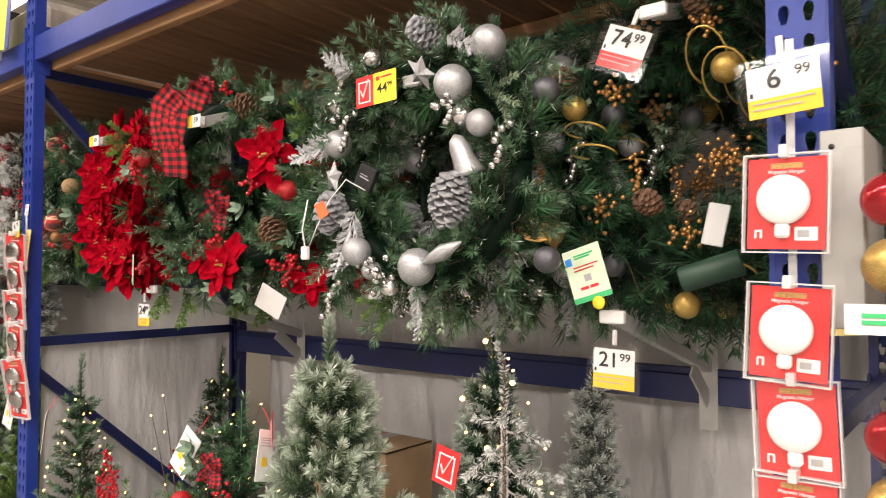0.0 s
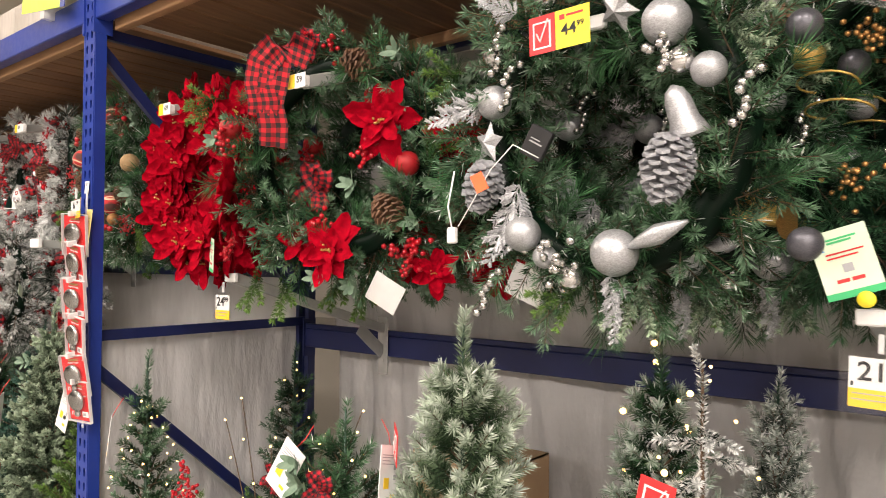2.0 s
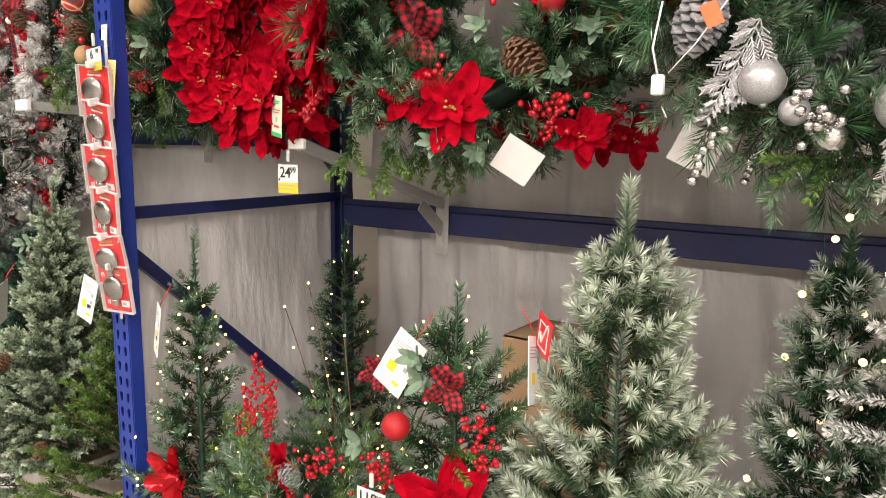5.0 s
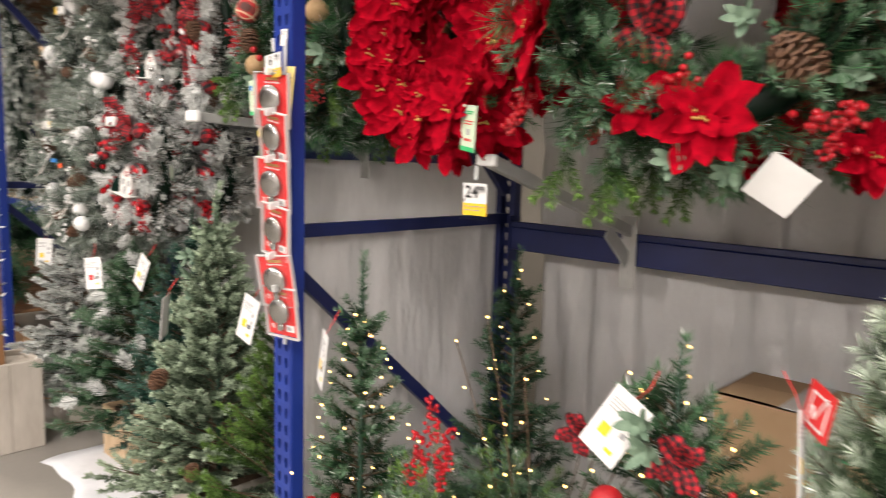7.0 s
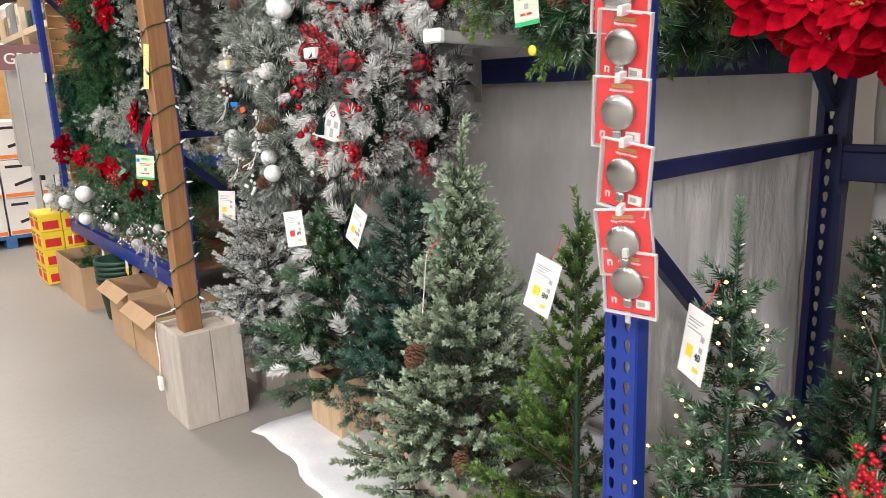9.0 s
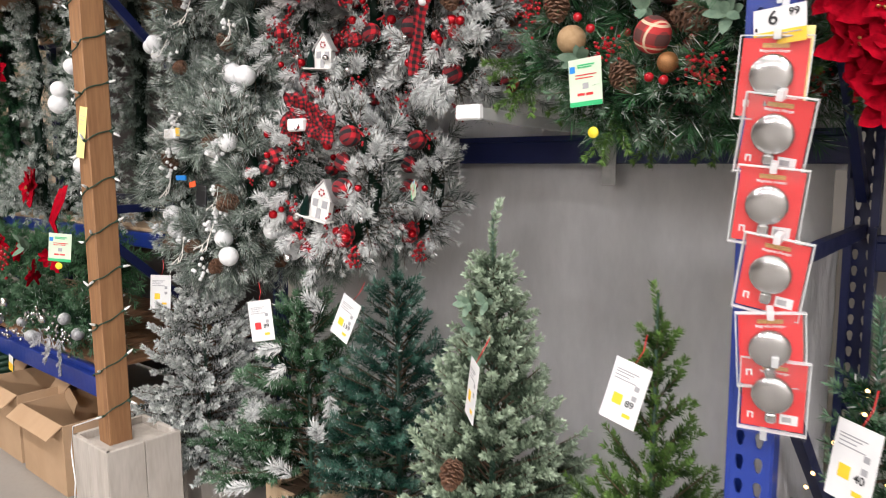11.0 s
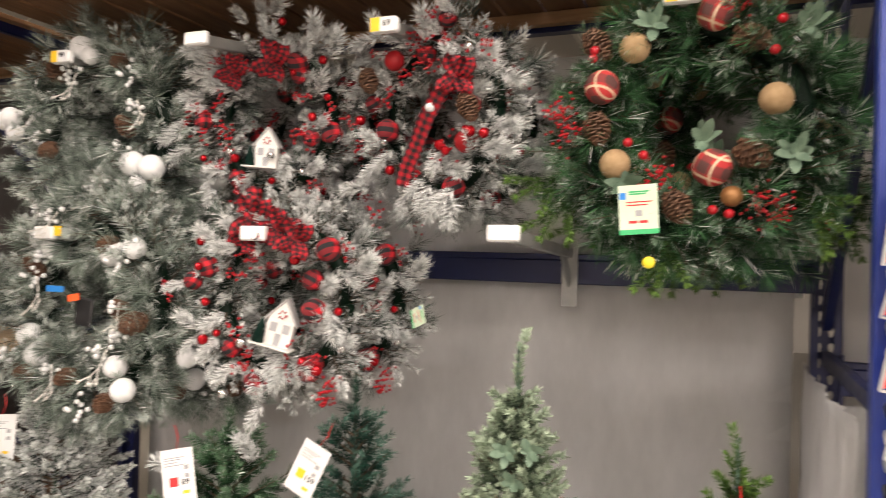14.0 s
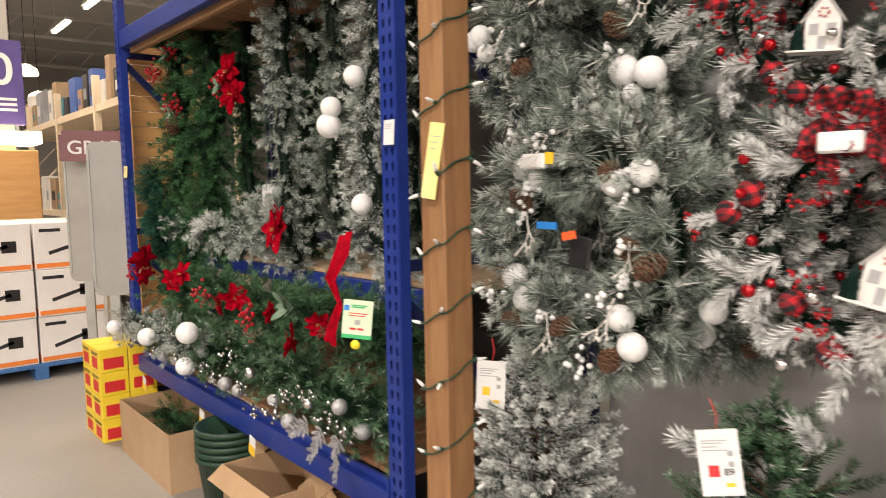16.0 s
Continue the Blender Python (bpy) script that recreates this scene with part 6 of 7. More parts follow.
post = thing("timber_post", "brown timber post standing in a grey plank base", "post", pose(PX, PY, FLOOR))
part("post", box(-0.046, 0.046, -0.046, 0.046, 0.10, 3.3, 0.004), M_POST, post)
for k in range(4):
    side = Matrix.Rotation(k * math.pi / 2, 4, "Z")
    for j in range(2):
        b = box(-0.15 + 0.15 * j + 0.001, 0.15 * j - 0.001, -0.15, -0.13, 0, 0.46, 0.003)
        b.transform(side)
        part("base_board", b, M_GREYWOOD, post, pose(0.03, 0.03, 0))
part("base_fill", box(-0.128, 0.128, -0.128, 0.128, 0.01, 0.43), M_GREYWOOD, post, pose(0.03, 0.03, 0))
lights = thing("string_lights", "green string lights with clear bulbs wound round the post", "string lights", pose(PX, PY, 0))


def round_post(s, grow=0.006):
    """A point on the square post's outline, s in turns."""
    a = (s % 1.0) * 4
    k, f = int(a), a - int(a)
    h = 0.046 + grow
    corners = ((-h, -h), (h, -h), (h, h), (-h, h))
    (x0, y0), (x1, y1) = corners[k % 4], corners[(k + 1) % 4]
    return x0 + (x1 - x0) * f, y0 + (y1 - y0) * f


wire = []
for i in range(261):
    s = i / 20
    x, y = round_post(s)
    wire.append((x, y, 0.42 + 2.3 * i / 260 + 0.004 * math.sin(i * 1.3)))
part("wire", tube_mesh("wire", wire, 0.003, 5), M_GREENWIRE, lights)
BULBS = lathe("clear_bulb", [(0.0045, 0), (0.005, 0.006), (0.0042, 0.018), (0.0008, 0.028)], 8)
BULBS.materials.append(M_WHITE)
SOCKET = lathe("socket", [(0.0045, -0.014), (0.0055, 0.0)], 8)
SOCKET.materials.append(M_GREENWIRE)
rng = random.Random(3)
for i in range(4, 258, 5):
    x, y, z = wire[i]
    d = Vector((x, y, 0)).normalized()
    m = pose(x, y, z) @ Vector((d.x + rng.uniform(-.6, .6), d.y + rng.uniform(-.6, .6), rng.uniform(-0.5, 0.9))).to_track_quat("Z", "Y").to_matrix().to_4x4() @ pose(0, 0, 0.016)
    so = part("socket", SOCKET, None, lights, m)
    part("bulb", BULBS, None, so)

part("cord", tube_mesh("cord", [(-0.052, -0.052, 0.42), (-0.09, -0.125, 0.40), (-0.10, -0.135, 0.30), (-0.07, -0.14, 0.18), (-0.08, -0.145, 0.10)], 0.003), M_WHITE, lights)
part("plug", box(-0.10, -0.065, -0.155, -0.135, 0.03, 0.10, 0.004), M_WHITE, lights)

# ---- beside the first upright ----
b = thing("channel_bracket", "pale grey steel channel bracket fixed to the upright", "bracket", pose(-0.185, 1.16, 1.42))
part("web", box(-0.028, 0.028, 0, 0.004, 0, 0.29, 0.002), M_GREYPAINT, b)
part("flange", box(0.024, 0.028, 0.004, 0.20, 0, 0.29), M_GREYPAINT, b)
part("hole", lathe("hole", [(0.004, 0), (0.004, 0.002)], 10), M_BLACK, b, pose(-0.012, 0.0, 0.265, 90, 0, 0))
p = tagged(part("timber_upright", box(-0.115, -0.03, 1.26, 1.34, FLOOR, 3.0, 0.004), M_EDGEWOOD), "pale timber upright beside the rack", "post")
for k, z in enumerate((1.42, 1.10)):
    o = thing("ornament_box", "clear plastic box of burgundy and gold baubles", "ornament box", pose(-0.05, 1.12, z), "ornament boxes")
    part("case", box(-0.12, 0.12, -0.05, 0.05, 0, 0.25, 0.004), M_CLEAR, o)
    for x, zz, mt in ((-0.07, 0.18, 0), (0.01, 0.18, 1), (-0.07, 0.09, 1), (0.01, 0.09, 0), (0.085, 0.14, 1)):
        part("bauble", shared(("ball", (M_SHINYRED, M_GOLD)[mt].name), lambda: ball_mesh(0.05), (M_SHINYRED, M_GOLD)[mt]), None, o, pose(x, 0, zz) @ Matrix.Scale(0.75, 4))
    part("label", slab(-0.12, 0.12, 0.0, 0.04, -0.052, 0.001), M_PAPER, o)
    bars(o, -0.10, -0.04, (0.025, 0.016), M_GREENINK, -0.054, 0.006)
o = tagged(part("bauble_stand", box(-0.17, 0.07, 1.07, 1.17, FLOOR, 1.10, 0.003), M_CARD), "plain cardboard display stand under the bauble boxes", "display stand")

# ---- third bay: garlands on shelves ----
BX0, BX1 = UP_X[3] + 0.06, UP_X[2] - 0.06
s2 = thing("upper_shelf", "plywood upper shelf on a blue beam behind the garlands", "shelf", pose(0, 0, 1.02))
part("board", box(BX0, BX1, 1.56, 2.17, 0.06, 0.078, 0.002), M_CRATE, s2)
part("front_beam", box(BX0, BX1, 1.54, 1.58, -0.02, 0.058, 0.004), M_BLUE, s2)


def hang(x, y, z0, z1, sway, seed, n=9):
    r = random.Random(seed)
    return [(x + sway * math.sin(k * 0.9) + r.uniform(-0.02, 0.02), y + r.uniform(-0.03, 0.03), z0 + (z1 - z0) * k / (n - 1)) for k in range(n)]


G = garland("hanging green garland with red berries and cones", hang(-8.15, 1.50, 2.40, 1.10, 0.05, 1), 0.20, 640, 56, 0.038, 0.0040, M_NEEDLE)
for x, y, z, k in ((-8.45, 1.36, 2.0, 0), (-8.38, 1.36, 1.96, 1), (-7.75, 1.38, 2.05, 2), (-8.4, 1.35, 2.3, 1)):
    berries(G, x, y, z, 26, 0.035, 0.011, None, k)
    leaves(G, x + 0.03, y, z - 0.03, M_SAGE, 8, 0.055, 0.026, k)
cone(G, -8.35, 1.34, 1.86, 0.10, None, 10, 0)
G = garland("hanging green garland on the rack's far side", hang(-8.55, 1.46, 2.42, 0.95, 0.03, 2), 0.17, 480, 56, 0.038, 0.0040, M_NEEDLE)
berries(G, -8.62, 1.33, 2.2, 24, 0.035, 0.011, None, 1)
garland("hanging grey-green frosted garland", hang(-7.22, 1.48, 2.42, 1.12, 0.03, 3), 0.13, 400, 50, 0.030, 0.0034, M_NEEDLE_FROST, 0.10, 0.35)
garland("hanging grey-green frosted garland", hang(-6.92, 1.58, 2.42, 1.15, 0.03, 4), 0.13, 380, 50, 0.030, 0.0034, M_NEEDLE_FROST, 0.02, 0.12)
garland("hanging dark grey garland deep in the rack", hang(-7.50, 1.75, 2.42, 1.12, 0.03, 5), 0.15, 320, 46, 0.034, 0.0034, M_NEEDLE_DARK)
garland("hanging dark grey garland deep in the rack", hang(-6.62, 1.78, 2.42, 1.12, 0.02, 6), 0.14, 320, 46, 0.034, 0.0034, M_NEEDLE_FROST)
G = garland("hanging white-frosted garland with snowballs", hang(-6.40, 1.45, 2.40, 1.15, 0.03, 7), 0.15, 420, 50, 0.030, 0.0034, M_NEEDLE_FROST, 0.25, 0.6)
for x, z, r in ((-6.55, 1.80, 0.042), (-6.57, 1.73, 0.05), (-6.35, 1.42, 0.04), (-6.38, 1.9, 0.04)):
    ball(G, x, 1.33, z, r, M_SNOWBALL, "snowball")
G = garland("hanging dark garland with red velvet bows", hang(-7.80, 1.55, 2.42, 1.15, 0.02, 8), 0.12, 300, 46, 0.034, 0.0034, M_NEEDLE_DARK)
for k, z in enumerate((2.10, 1.98)):
    flower(G, -7.72 + 0.05 * k, 1.42, z, 0.10, k, 0, 40 * k, 20)
paper = tagged(part("paper_roll", lathe("paper_roll", [(0.05, 0), (0.05, 0.40), (0.03, 0.41)], 16), M_PAPER), "white paper roll standing on the upper shelf", "paper roll")
paper.matrix_world = pose(-7.68, 1.62, 1.098)


def lying(x0, x1, y, z, lift, seed, n=14):
    r = random.Random(seed)
    return [(x0 + (x1 - x0) * k / (n - 1), y + r.uniform(-0.04, 0.04), z + lift * abs(math.sin(k * 1.1)) + r.uniform(0, 0.02)) for k in range(n)]


G = garland("green garland with silver balls lying along the shelf", lying(-8.72, -6.10, 1.30, 0.60, 0.05, 11), 0.18, 900, 50, 0.036, 0.0040, M_NEEDLE, 0.02, 0.1)
rng = random.Random(21)
for k in range(16):
    ball(G, -8.6 + 0.165 * k, 1.14 + rng.uniform(-0.02, 0.03), 0.60 + rng.uniform(-0.05, 0.10), rng.uniform(0.018, 0.034), (M_SILVER, M_CHROME, M_SILVER)[k % 3], "silver_ball")
for k in range(18):
    berries(G, -8.65 + 0.145 * k, 1.13, 0.60 + rng.uniform(-0.06, 0.12), 12, 0.03, 0.009, M_CHROME, k)
for k in range(3):
    frond(G, -6.45 + 0.1 * k, 1.12, 0.60, 0.18, M_SILVER, 60 - 30 * k)
G = garland("frosted garland with snowballs hanging over the shelf end", lying(-8.95, -7.70, 1.20, 0.60, 0.06, 12, 8), 0.14, 330, 46, 0.030, 0.0034, M_NEEDLE_FROST, 0.15, 0.4)
for x, z, r in ((-8.85, 0.62, 0.045), (-7.56, 0.78, 0.055), (-8.2, 0.66, 0.05), (-7.62, 0.60, 0.045)):
    ball(G, x, 1.08, z, r, M_SNOWBALL, "snowball")
G = garland("dark green garland with red poinsettias across the rack", lying(-8.65, -6.12, 1.36, 0.85, 0.07, 13), 0.20, 900, 50, 0.038, 0.0040, M_NEEDLE, 0.0, 0.05)
for x, z, r in ((-8.55, 1.07, 0.12), (-8.52, 0.96, 0.09), (-8.05, 0.99, 0.09), (-7.92, 1.03, 0.10), (-7.40, 0.93, 0.08), (-7.22, 0.98, 0.09), (-6.85, 0.96, 0.07), (-6.68, 0.86, 0.10), (-6.45, 0.97, 0.08)):
    flower(G, x, 1.19 + 0.3 * (r - 0.09), z, 0.78 * r, int(z * 100), 30 * math.sin(x * 9), x * 90, 40 * math.cos(x * 7))
for x, z, k in ((-8.7, 0.98, 0), (-7.6, 0.95, 1), (-7.05, 0.93, 2)):
    berries(G, x, 1.17, z, 24, 0.035, 0.010, None, k)
leaves(G, -6.60, 1.16, 1.02, M_SAGE, 9, 0.055, 0.026, 1, 1.5)
part("red_bow", ribbon_mesh([(0, 0, 0.30, 0), (0.03, -0.03, 0.24, 10), (-0.02, -0.05, 0.14, 0), (0.02, -0.04, 0.05, -10), (-0.03, -0.05, -0.04, 0), (-0.05, -0.05, -0.10, 10)], 0.07, 1), M_PETAL, G, pose(-6.27, 1.20, 1.02))
G = garland("frosted garland with white tips heaped on the upper shelf", lying(-8.70, -7.25, 1.50, 1.20, 0.09, 14), 0.18, 480, 50, 0.034, 0.0038, M_NEEDLE_FROST, 0.10, 0.35)
flower(G, -7.15, 1.38, 1.30, 0.12, 3)
for k in range(4):
    pine_sprig_white(G, -8.2 + 0.1 * k, 1.38, 1.26, 60 * k)
G = garland("long-needled green pine garland hanging at the rack's end", hang(-8.72, 1.36, 1.62, 1.10, 0.03, 15, 5), 0.12, 160, 60, 0.07, 0.003, M_NEEDLE_BLUE)
for x, z in ((-8.58, 0.30), (-7.65, 0.31), (-7.05, 0.33)):
    t = thing("shelf_label", "small yellow and white label hanging from the low beam", "tag", pose(x, 1.165, z, 0, 12, 0), "shelf labels")
    part("card", slab(-0.03, 0.03, -0.05, 0.04, 0, 0.0012), M_PAPER, t)
    part("yellow_block", slab(-0.03, 0.03, -0.05, -0.005, -0.0015, 0.0008), M_YELLOW, t)

# under the shelf
carton("carton", "open brown cardboard box with greenery inside", -8.60, -7.75, 1.02, 1.42, FLOOR, 0.22, None)
G = garland("green garland coiled in a cardboard box", lying(-8.5, -7.85, 1.22, 0.10, 0.05, 16, 6), 0.12, 120, 40, 0.034, 0.003, M_NEEDLE)
carton("carton", "open brown cardboard box under the shelf", -7.10, -6.62, 1.04, 1.45, FLOOR, 0.26, True)
carton("carton", "open brown cardboard box beside the rack upright", -6.55, -6.05, 1.03, 1.45, FLOOR, 0.24, True)
b = thing("bucket_stack", "stack of dark green plastic buckets under the shelf", "buckets", pose(-7.42, 1.22, FLOOR))
for k in range(5):
    part("bucket", shared(("bucket",), lambda: lathe("bucket", [(0.13, 0), (0.165, 0.26), (0.175, 0.262), (0.175, 0.285), (0.158, 0.285), (0.13, 0.03)], 24), M_GREENWIRE), None, b, pose(0, 0, 0.035 * k))

# ---- beyond the rack: boxes, pallet, far shelves ----
M_YBOX = surface("yellow_carton", (0.78, 0.56, 0.02), (0.85, 0.64, 0.05), 6, 0.45, 0, 0.02)
M_TOOLBOX = surface("white_tool_carton", (0.72, 0.70, 0.68), (0.82, 0.80, 0.78), 6, 0.5, 0, 0.02)
M_TOOLORANGE = surface("orange_print", (0.80, 0.20, 0.03), (0.86, 0.26, 0.05), 6, 0.5, 0, 0.02)
M_BLUEPALLET = surface("blue_pallet_wood", (0.03, 0.11, 0.30), (0.06, 0.17, 0.40), 4, 0.7, 0, 0.3, (1, 8, 8), 12)
M_PANEL = surface("grey_panel", (0.30, 0.29, 0.27), (0.38, 0.37, 0.34), 3, 0.35, 0, 0.03)
M_CREAM = surface("cream_rack_paint", (0.62, 0.50, 0.36), (0.72, 0.60, 0.45), 4, 0.5, 0, 0.05)
M_SIGNBLUE = surface("purple_blue_sign", (0.07, 0.05, 0.20), (0.10, 0.07, 0.26), 4, 0.5, 0, 0.03)
M_SIGNRED = surface("plum_sign", (0.17, 0.07, 0.08), (0.22, 0.09, 0.10), 4, 0.5, 0, 0.03)
M_WOODPANEL = surface("honey_wood_panel", (0.50, 0.26, 0.09), (0.64, 0.36, 0.14), 2, 0.5, 0, 0.1, (1, 1, 8), 10)
M_LIMECARD = surface("lime_card", (0.50, 0.68, 0.05), (0.58, 0.76, 0.08), 5, 0.5, 0, 0.02)
M_LAMPGLOW = glow("lamp_glow", (1.0, 0.80, 0.52), 6.0)


def yellow_box(x, y, z):
    c = thing("yellow_carton", "small yellow product carton with a red picture, stacked on the floor", "box", pose(x, y, z), "yellow cartons")
    part("body", box(-0.10, 0.10, -0.085, 0.085, 0, 0.148, 0.003), M_YBOX, c)
    part("picture", slab(-0.06, 0.06, 0.02, 0.09, -0.086, 0.001), M_REDINK, c)
    part("picture", box(0.1005, 0.1015, -0.06, 0.06, 0.02, 0.09), M_REDINK, c)
    bars(c, -0.08, 0.08, (0.12, 0.108), M_INK, -0.0865, 0.006)
    return c


for k in range(4):
    for i in range(2):
        for j in range(2):
            yellow_box(-9.10 + 0.205 * i, 1.05 + 0.175 * j, FLOOR + 0.15 * k)


def tool_box(m, w, d, h, saw=True):
    c = thing("tool_carton", "white tool carton with orange trim and a tool picture", "box", m, "tool cartons")
    part("body", box(-w / 2, w / 2, -d / 2, d / 2, 0, h, 0.004), M_TOOLBOX, c)
    for y0, s in ((-d / 2, -1),):
        part("orange_trim", slab(-w / 2 + 0.01, w / 2 - 0.01, 0.012, 0.07, y0 - 0.0005, 0.001), M_TOOLORANGE, c)
        bars(c, -w * 0.42, -w * 0.18, (h * 0.86,), M_INK, y0 - 0.001, 0.022)
    part("orange_trim", box(w / 2 + 0.0005, w / 2 + 0.0015, -d / 2 + 0.01, d / 2 - 0.01, 0.012, 0.05), M_TOOLORANGE, c)
    part("brand_bar", box(w / 2 + 0.0005, w / 2 + 0.0015, -d * 0.42, -d * 0.12, h * 0.80, h * 0.87), M_INK, c)
    part("tool_bar", bar((w / 2 + 0.001, -d * 0.30, h * 0.34), (w / 2 + 0.001, d * 0.18, h * 0.54), 0.002, 0.03), M_INK, c)
    part("tool_body", box(w / 2 + 0.0005, w / 2 + 0.002, d * 0.10, d * 0.30, h * 0.40, h * 0.64), M_BLACK, c)
    part("tool_bar", bar((-w * 0.25, -d / 2 - 0.001, h * 0.3), (w * 0.15, -d / 2 - 0.001, h * 0.6), 0.03, 0.002), M_INK, c)
    return c


PLX, PLY = -11.4, 1.0
p = thing("pallet", "blue wooden pallet under stacked tool cartons", "pallet", pose(PLX, PLY, FLOOR))
for k in range(3):
    part("bearer", box(-0.6, 0.6, -0.6 + 0.55 * k, -0.5 + 0.55 * k, 0, 0.10), M_BLUEPALLET, p)
for k in range(7):
    part("slat", box(-0.6 + 0.18 * k, -0.48 + 0.18 * k, -0.6, 0.6, 0.10, 0.125), M_BLUEPALLET, p)
for k in range(3):
    for j in range(2 if k < 2 else 2):
        for i in range(4):
            tool_box(pose(PLX + 0.42 - 0.28 * i + 0.02 * (k % 2), PLY - 0.28 + 0.56 * j, FLOOR + 0.127 + 0.40 * k), 0.27, 0.54, 0.395)

for x, y, z0 in ((-9.62, 1.13, 0.84), (-9.02, 1.14, 0.80)):
    c = thing("plastic_panel", "tall grey plastic display panel with rounded corners", "panel", pose(x, y, z0, 0, 0, 60))
    bm = bmesh.new()
    ring = []
    for cx, cz, a0 in ((0.07, 0.05, -90), (0.07, 0.95, 0), (-0.07, 0.95, 90), (-0.07, 0.05, 180)):
        for k in range(5):
            a = radians(a0 + 22.5 * k)
            ring.append((cx + 0.05 * math.cos(a), cz + 0.05 * math.sin(a)))
    f = [bm.verts.new((x2, 0, z2)) for x2, z2 in ring]
    g = [bm.verts.new((x2, 0.03, z2)) for x2, z2 in ring]
    bm.faces.new(f), bm.faces.new(g[::-1])
    for k in range(len(f)):
        j = (k + 1) % len(f)
        bm.faces.new((f[j], f[k], g[k], g[j]))
    part("sheet", bm, M_PANEL, c)
    part("rim", box(-0.12, -0.105, -0.006, 0.0, 0.06, 0.94), M_GREYPAINT, c)
    part("foot", box(-0.03, 0.03, 0.0, 0.03, FLOOR - z0, 0.0), M_GREYPAINT, c)
# slatted end panel, sign and upright beyond the last frame
e = thing("slat_panel", "honey wood slatted end panel of the rack", "panel", pose(-9.00, 1.30, FLOOR))
for k in range(26):
    part("slat", box(-0.012, 0.012, 0, 0.42, 0.10 * k + 0.003, 0.10 * k + 0.097, 0.002), M_WOODPANEL, e)
s = thing("aisle_sign", "plum coloured hanging sign with white letters", "sign", pose(-9.45, 1.18, 1.78, 0, 0, 70))
part("board", slab(-0.22, 0.22, -0.09, 0.09), M_SIGNRED, s)
words("GRAB", 0.12, M_PAPER, s, 0.0, 0.0, -0.004, True)
part("hanger", box(-0.2, 0.2, 0.001, 0.012, 0.09, 0.12), M_SIGNRED, s)
part("pole", box(0.0, 0.02, 0.004, 0.024, FLOOR - 1.78, 0.10), M_GREYPAINT, s)

# pillar with a sign, a counter under it and hanging lamps
p = thing("store_pillar", "wood-clad pillar under a tall blue sign with a white number", "pillar", pose(-13.6, 1.27, FLOOR))
part("cladding", box(-0.3, 0.3, -0.5, 0.28, 1.0, 2.05, 0.01), M_WOODPANEL, p)
part("counter", box(-0.7, 0.5, -0.7, 0.55, 0.92, 1.0, 0.01), M_CRATE, p)
part("counter_base", box(-0.6, 0.4, -0.6, 0.45, 0, 0.92), M_WOODPANEL, p)
part("sign_board", box(-0.06, 0.06, -0.5, 0.22, 2.35, 3.3, 0.01), M_SIGNBLUE, p)
me = text_mesh("0", 0.5)
part("writing", me, M_PAPER, p, pose(0.065, 0.0, 2.95, 0, 0, 90))
part("column", box(-0.05, 0.05, -0.1, 0.1, 2.05, 6.3), M_WALL, p)
for k in range(3):
    part("line_print", box(0.061, 0.064, -0.12, 0.14, 2.62 - 0.06 * k, 2.65 - 0.06 * k), M_PAPER, p)
part("light_band", box(-0.34, 0.34, -0.54, 0.32, 2.12, 2.26, 0.01), M_LAMPGLOW, p)


def far_rack(x0, x1, y, label):
    r = thing("far_rack", label, "rack", pose(0, y, FLOOR), "far racks")
    n = 5
    for k in range(n):
        x = x0 + (x1 - x0) * k / (n - 1)
        for dy in (0, 0.9):
            part("upright", box(x - 0.04, x + 0.04, dy - 0.04, dy + 0.04, 0, 3.0), M_CREAM, r)
        part("brace", bar((x, 0.04, 1.6), (x, 0.86, 2.5), 0.03, 0.03), M_CREAM, r)
        part("brace", bar((x, 0.04, 1.5), (x, 0.86, 0.6), 0.03, 0.03), M_CREAM, r)
    for z in (0.35, 1.2, 2.55):
        part("shelf", box(x0, x1, -0.03, 0.93, z, z + 0.09), M_CREAM, r)
    return r


far_rack(-20.0, -11.6, 2.3, "cream painted store rack stacked with goods")
rng = random.Random(31)
tones = [surface("goods_" + w, tuple(0.8 * k for k in c), c, 6, 0.55, 0, 0.03) for w, c in (("grey", (0.30, 0.31, 0.33)), ("white", (0.66, 0.64, 0.60)), ("teal", (0.08, 0.22, 0.26)), ("brown", (0.36, 0.24, 0.14)), ("blue", (0.06, 0.12, 0.36)), ("black", (0.03, 0.03, 0.035)))]
for z in (FLOOR + 0.44, FLOOR + 1.29, FLOOR + 2.64):
    x = -19.8
    while x < -11.8:
        w, h = rng.uniform(0.18, 0.42), rng.uniform(0.25, 0.6)
        c = thing("stock_box", "boxed goods standing on the far rack shelf", "box", pose(x + w / 2, 2.34, z), "goods on the far rack")
        part("body", box(-w / 2 + 0.01, w / 2 - 0.01, 0, rng.uniform(0.3, 0.6), 0, h, 0.005), tones[rng.randrange(6)], c)
        part("label", slab(-w * 0.3, w * 0.25, h * 0.3, h * 0.6, -0.001, 0.001), tones[rng.randrange(6)], c)
        x += w + rng.uniform(0.01, 0.12)
for k in range(3):
    l = thing("pendant_lamp", "glowing pendant lamp hanging in the lighting aisle", "lamp", pose(-15.0 - 1.6 * k, 1.62 + 0.45 * k, 3.05 + 0.2 * (k % 2)), "pendant lamps")
    part("shade", lathe("shade", [(0.16, 0), (0.17, 0.01), (0.15, 0.10), (0.05, 0.16), (0.01, 0.17)], 20), M_LAMPGLOW, l)
    part("cord", tube_mesh("cord", [(0, 0, 0.16), (0, 0, 6.2 - 3.05 - 0.2 * (k % 2))], 0.006), M_BLACK, l)
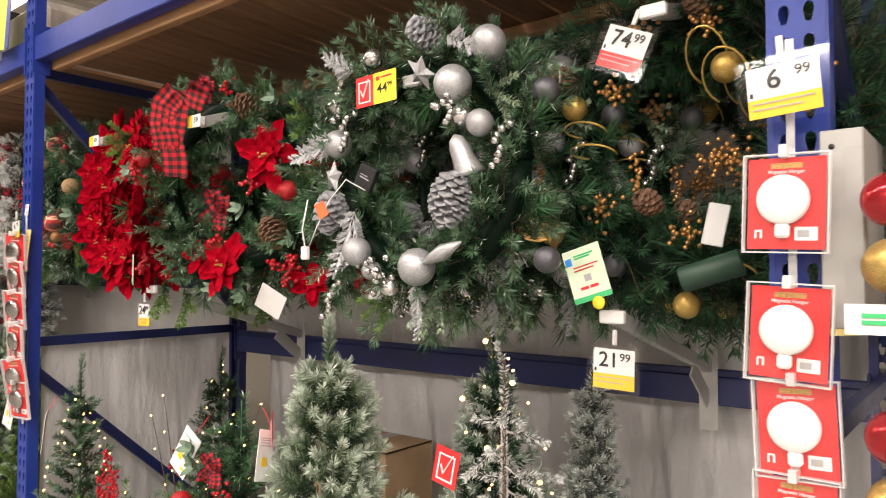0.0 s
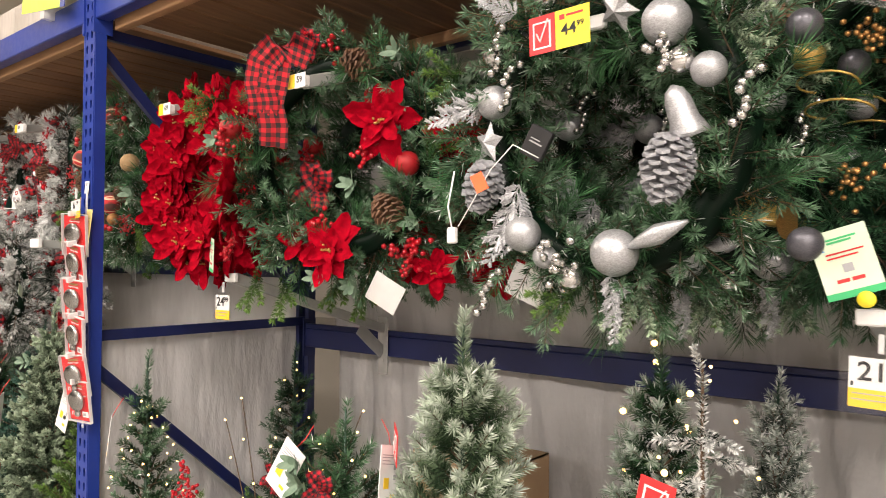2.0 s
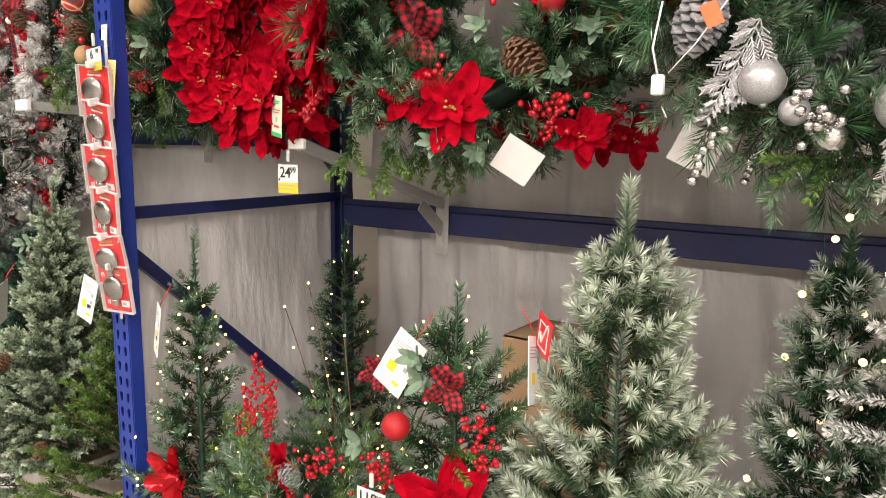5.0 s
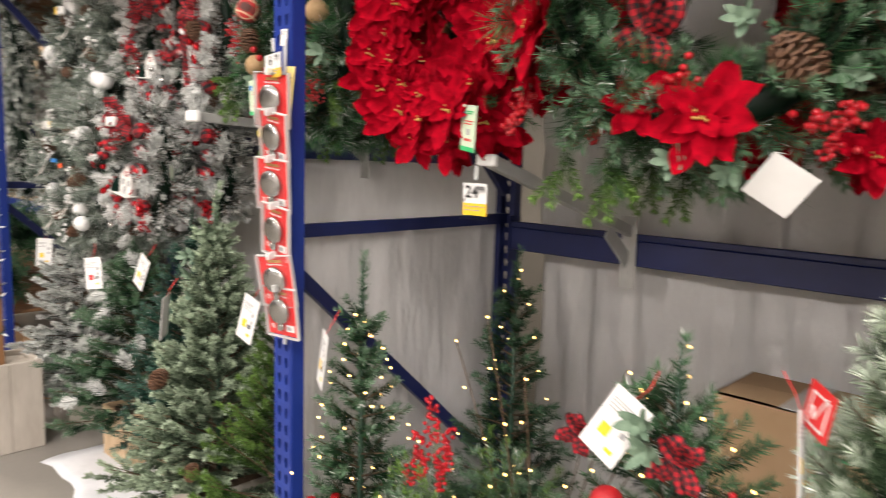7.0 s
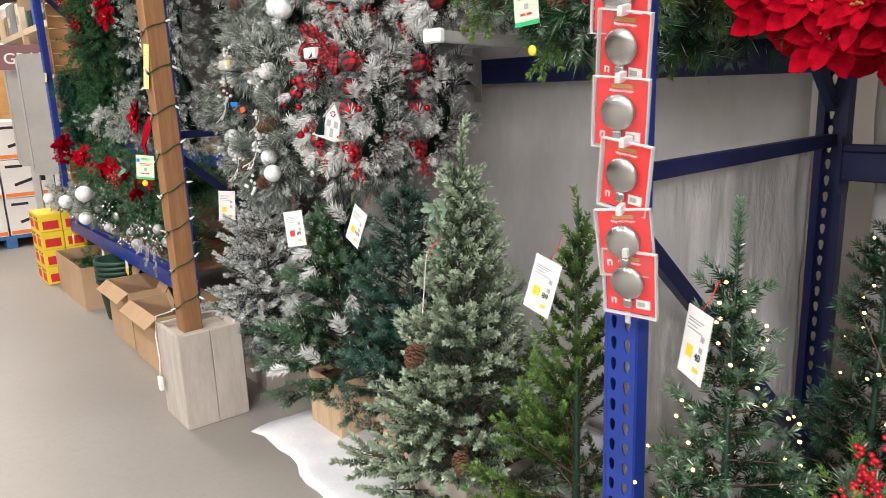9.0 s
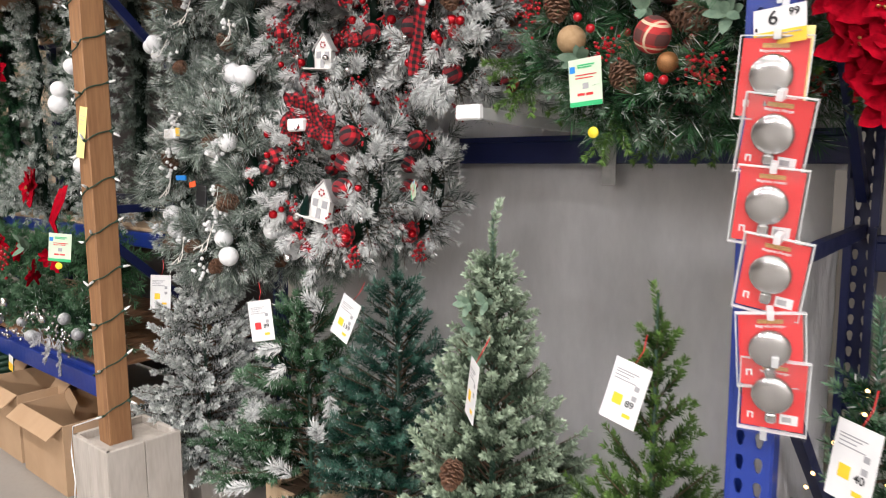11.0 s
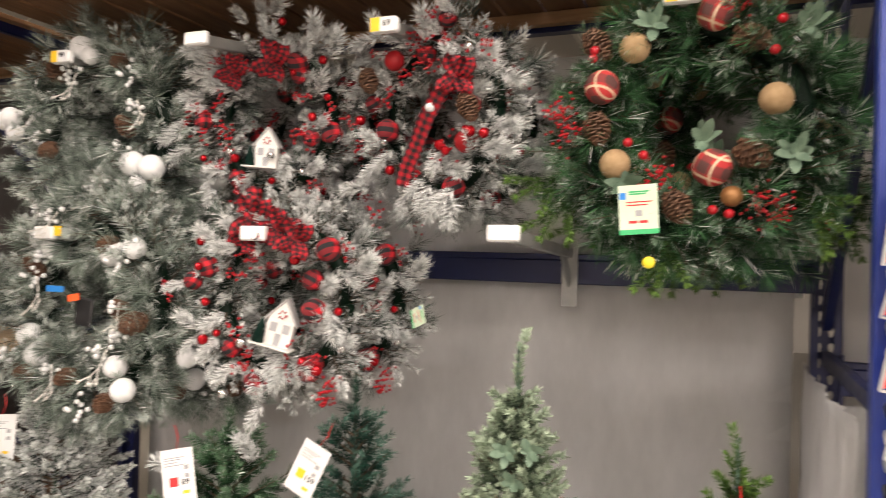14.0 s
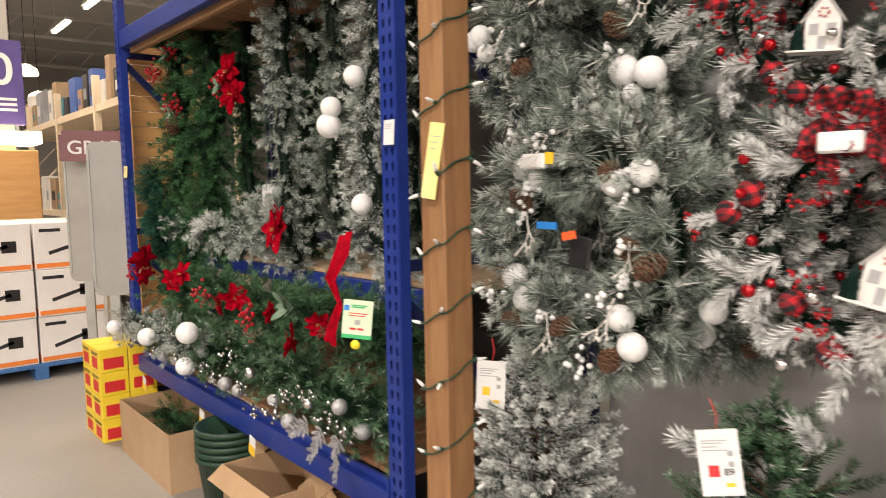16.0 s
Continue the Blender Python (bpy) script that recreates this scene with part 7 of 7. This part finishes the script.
# ceiling trusses and strip lights
for k in range(7):
    t = thing("ceiling_truss", "pale steel roof truss under the ceiling", "truss", pose(-31 + 5 * k, 0, 5.572), "roof trusses")
    part("chord", box(-0.05, 0.05, -5.9, 13.9, 0, 0.08), M_CEIL, t)
    part("chord", box(-0.05, 0.05, -5.9, 13.9, 0.55, 0.63), M_CEIL, t)
    for j in range(20):
        part("web", bar((0, -5.8 + j, 0.04), (0, -5.3 + j, 0.6), 0.03, 0.03), M_CEIL, t)
STRIP = as_mesh("strip", box(-0.75, 0.75, -0.05, 0.05, 0, 0.06, 0.01))
STRIP.materials.append(glow("strip_glow", (1.0, 0.90, 0.74), 9.0))
for x in (-11, -14, -17, -20, -23):
    for y in (1.0, 4.0, 7.0):
        l = thing("strip_light", "long fluorescent strip light under the ceiling", "lamp", pose(x, y, 5.3), "strip lights")
        part("tube", STRIP, None, l)
        part("housing", box(-0.77, 0.77, -0.09, 0.09, 0.062, 0.12), M_CEIL, l)
        for hx in (-0.6, 0.6):
            part("hanger", box(hx - 0.006, hx + 0.006, -0.006, 0.006, 0.12, 0.9), M_CEIL, l)

# goods on top of the deck
for x0, x1, y0, z1, mat, lab in ((-5.2, -4.2, 1.35, 0.35, M_GREYWOOD, "grey wrapped bundle stored on the top deck"), (-3.95, -3.25, 1.28, 0.30, M_GREYWOOD, "grey wrapped bundle stored on the top deck"), (-8.4, -6.8, 1.4, 0.5, M_CARD, "brown carton stored on the top deck")):
    o = thing("stored_bundle", lab, "bundle", pose(0, 0, 2.408), "goods on the top deck")
    part("body", box(x0, x1, y0, 2.1, 0, z1, 0.05), mat, o)
    part("strap", box((x0 + x1) / 2 - 0.02, (x0 + x1) / 2 + 0.02, y0 - 0.003, 2.103, 0.0, z1 + 0.003), M_BLACK, o)
t = thing("top_sign", "yellow-green sign card with a blue edge on the top beam", "sign", pose(-3.42, 1.16, 2.58, 0, 8, 0))
part("card", slab(-0.20, 0.16, -0.12, 0.20), M_LIMECARD, t)
part("blue_edge", slab(0.16, 0.20, -0.12, 0.20), M_BLUE, t)
part("foot", box(-0.02, 0.02, 0.0, 0.06, -0.15, -0.08), M_FILM, t)
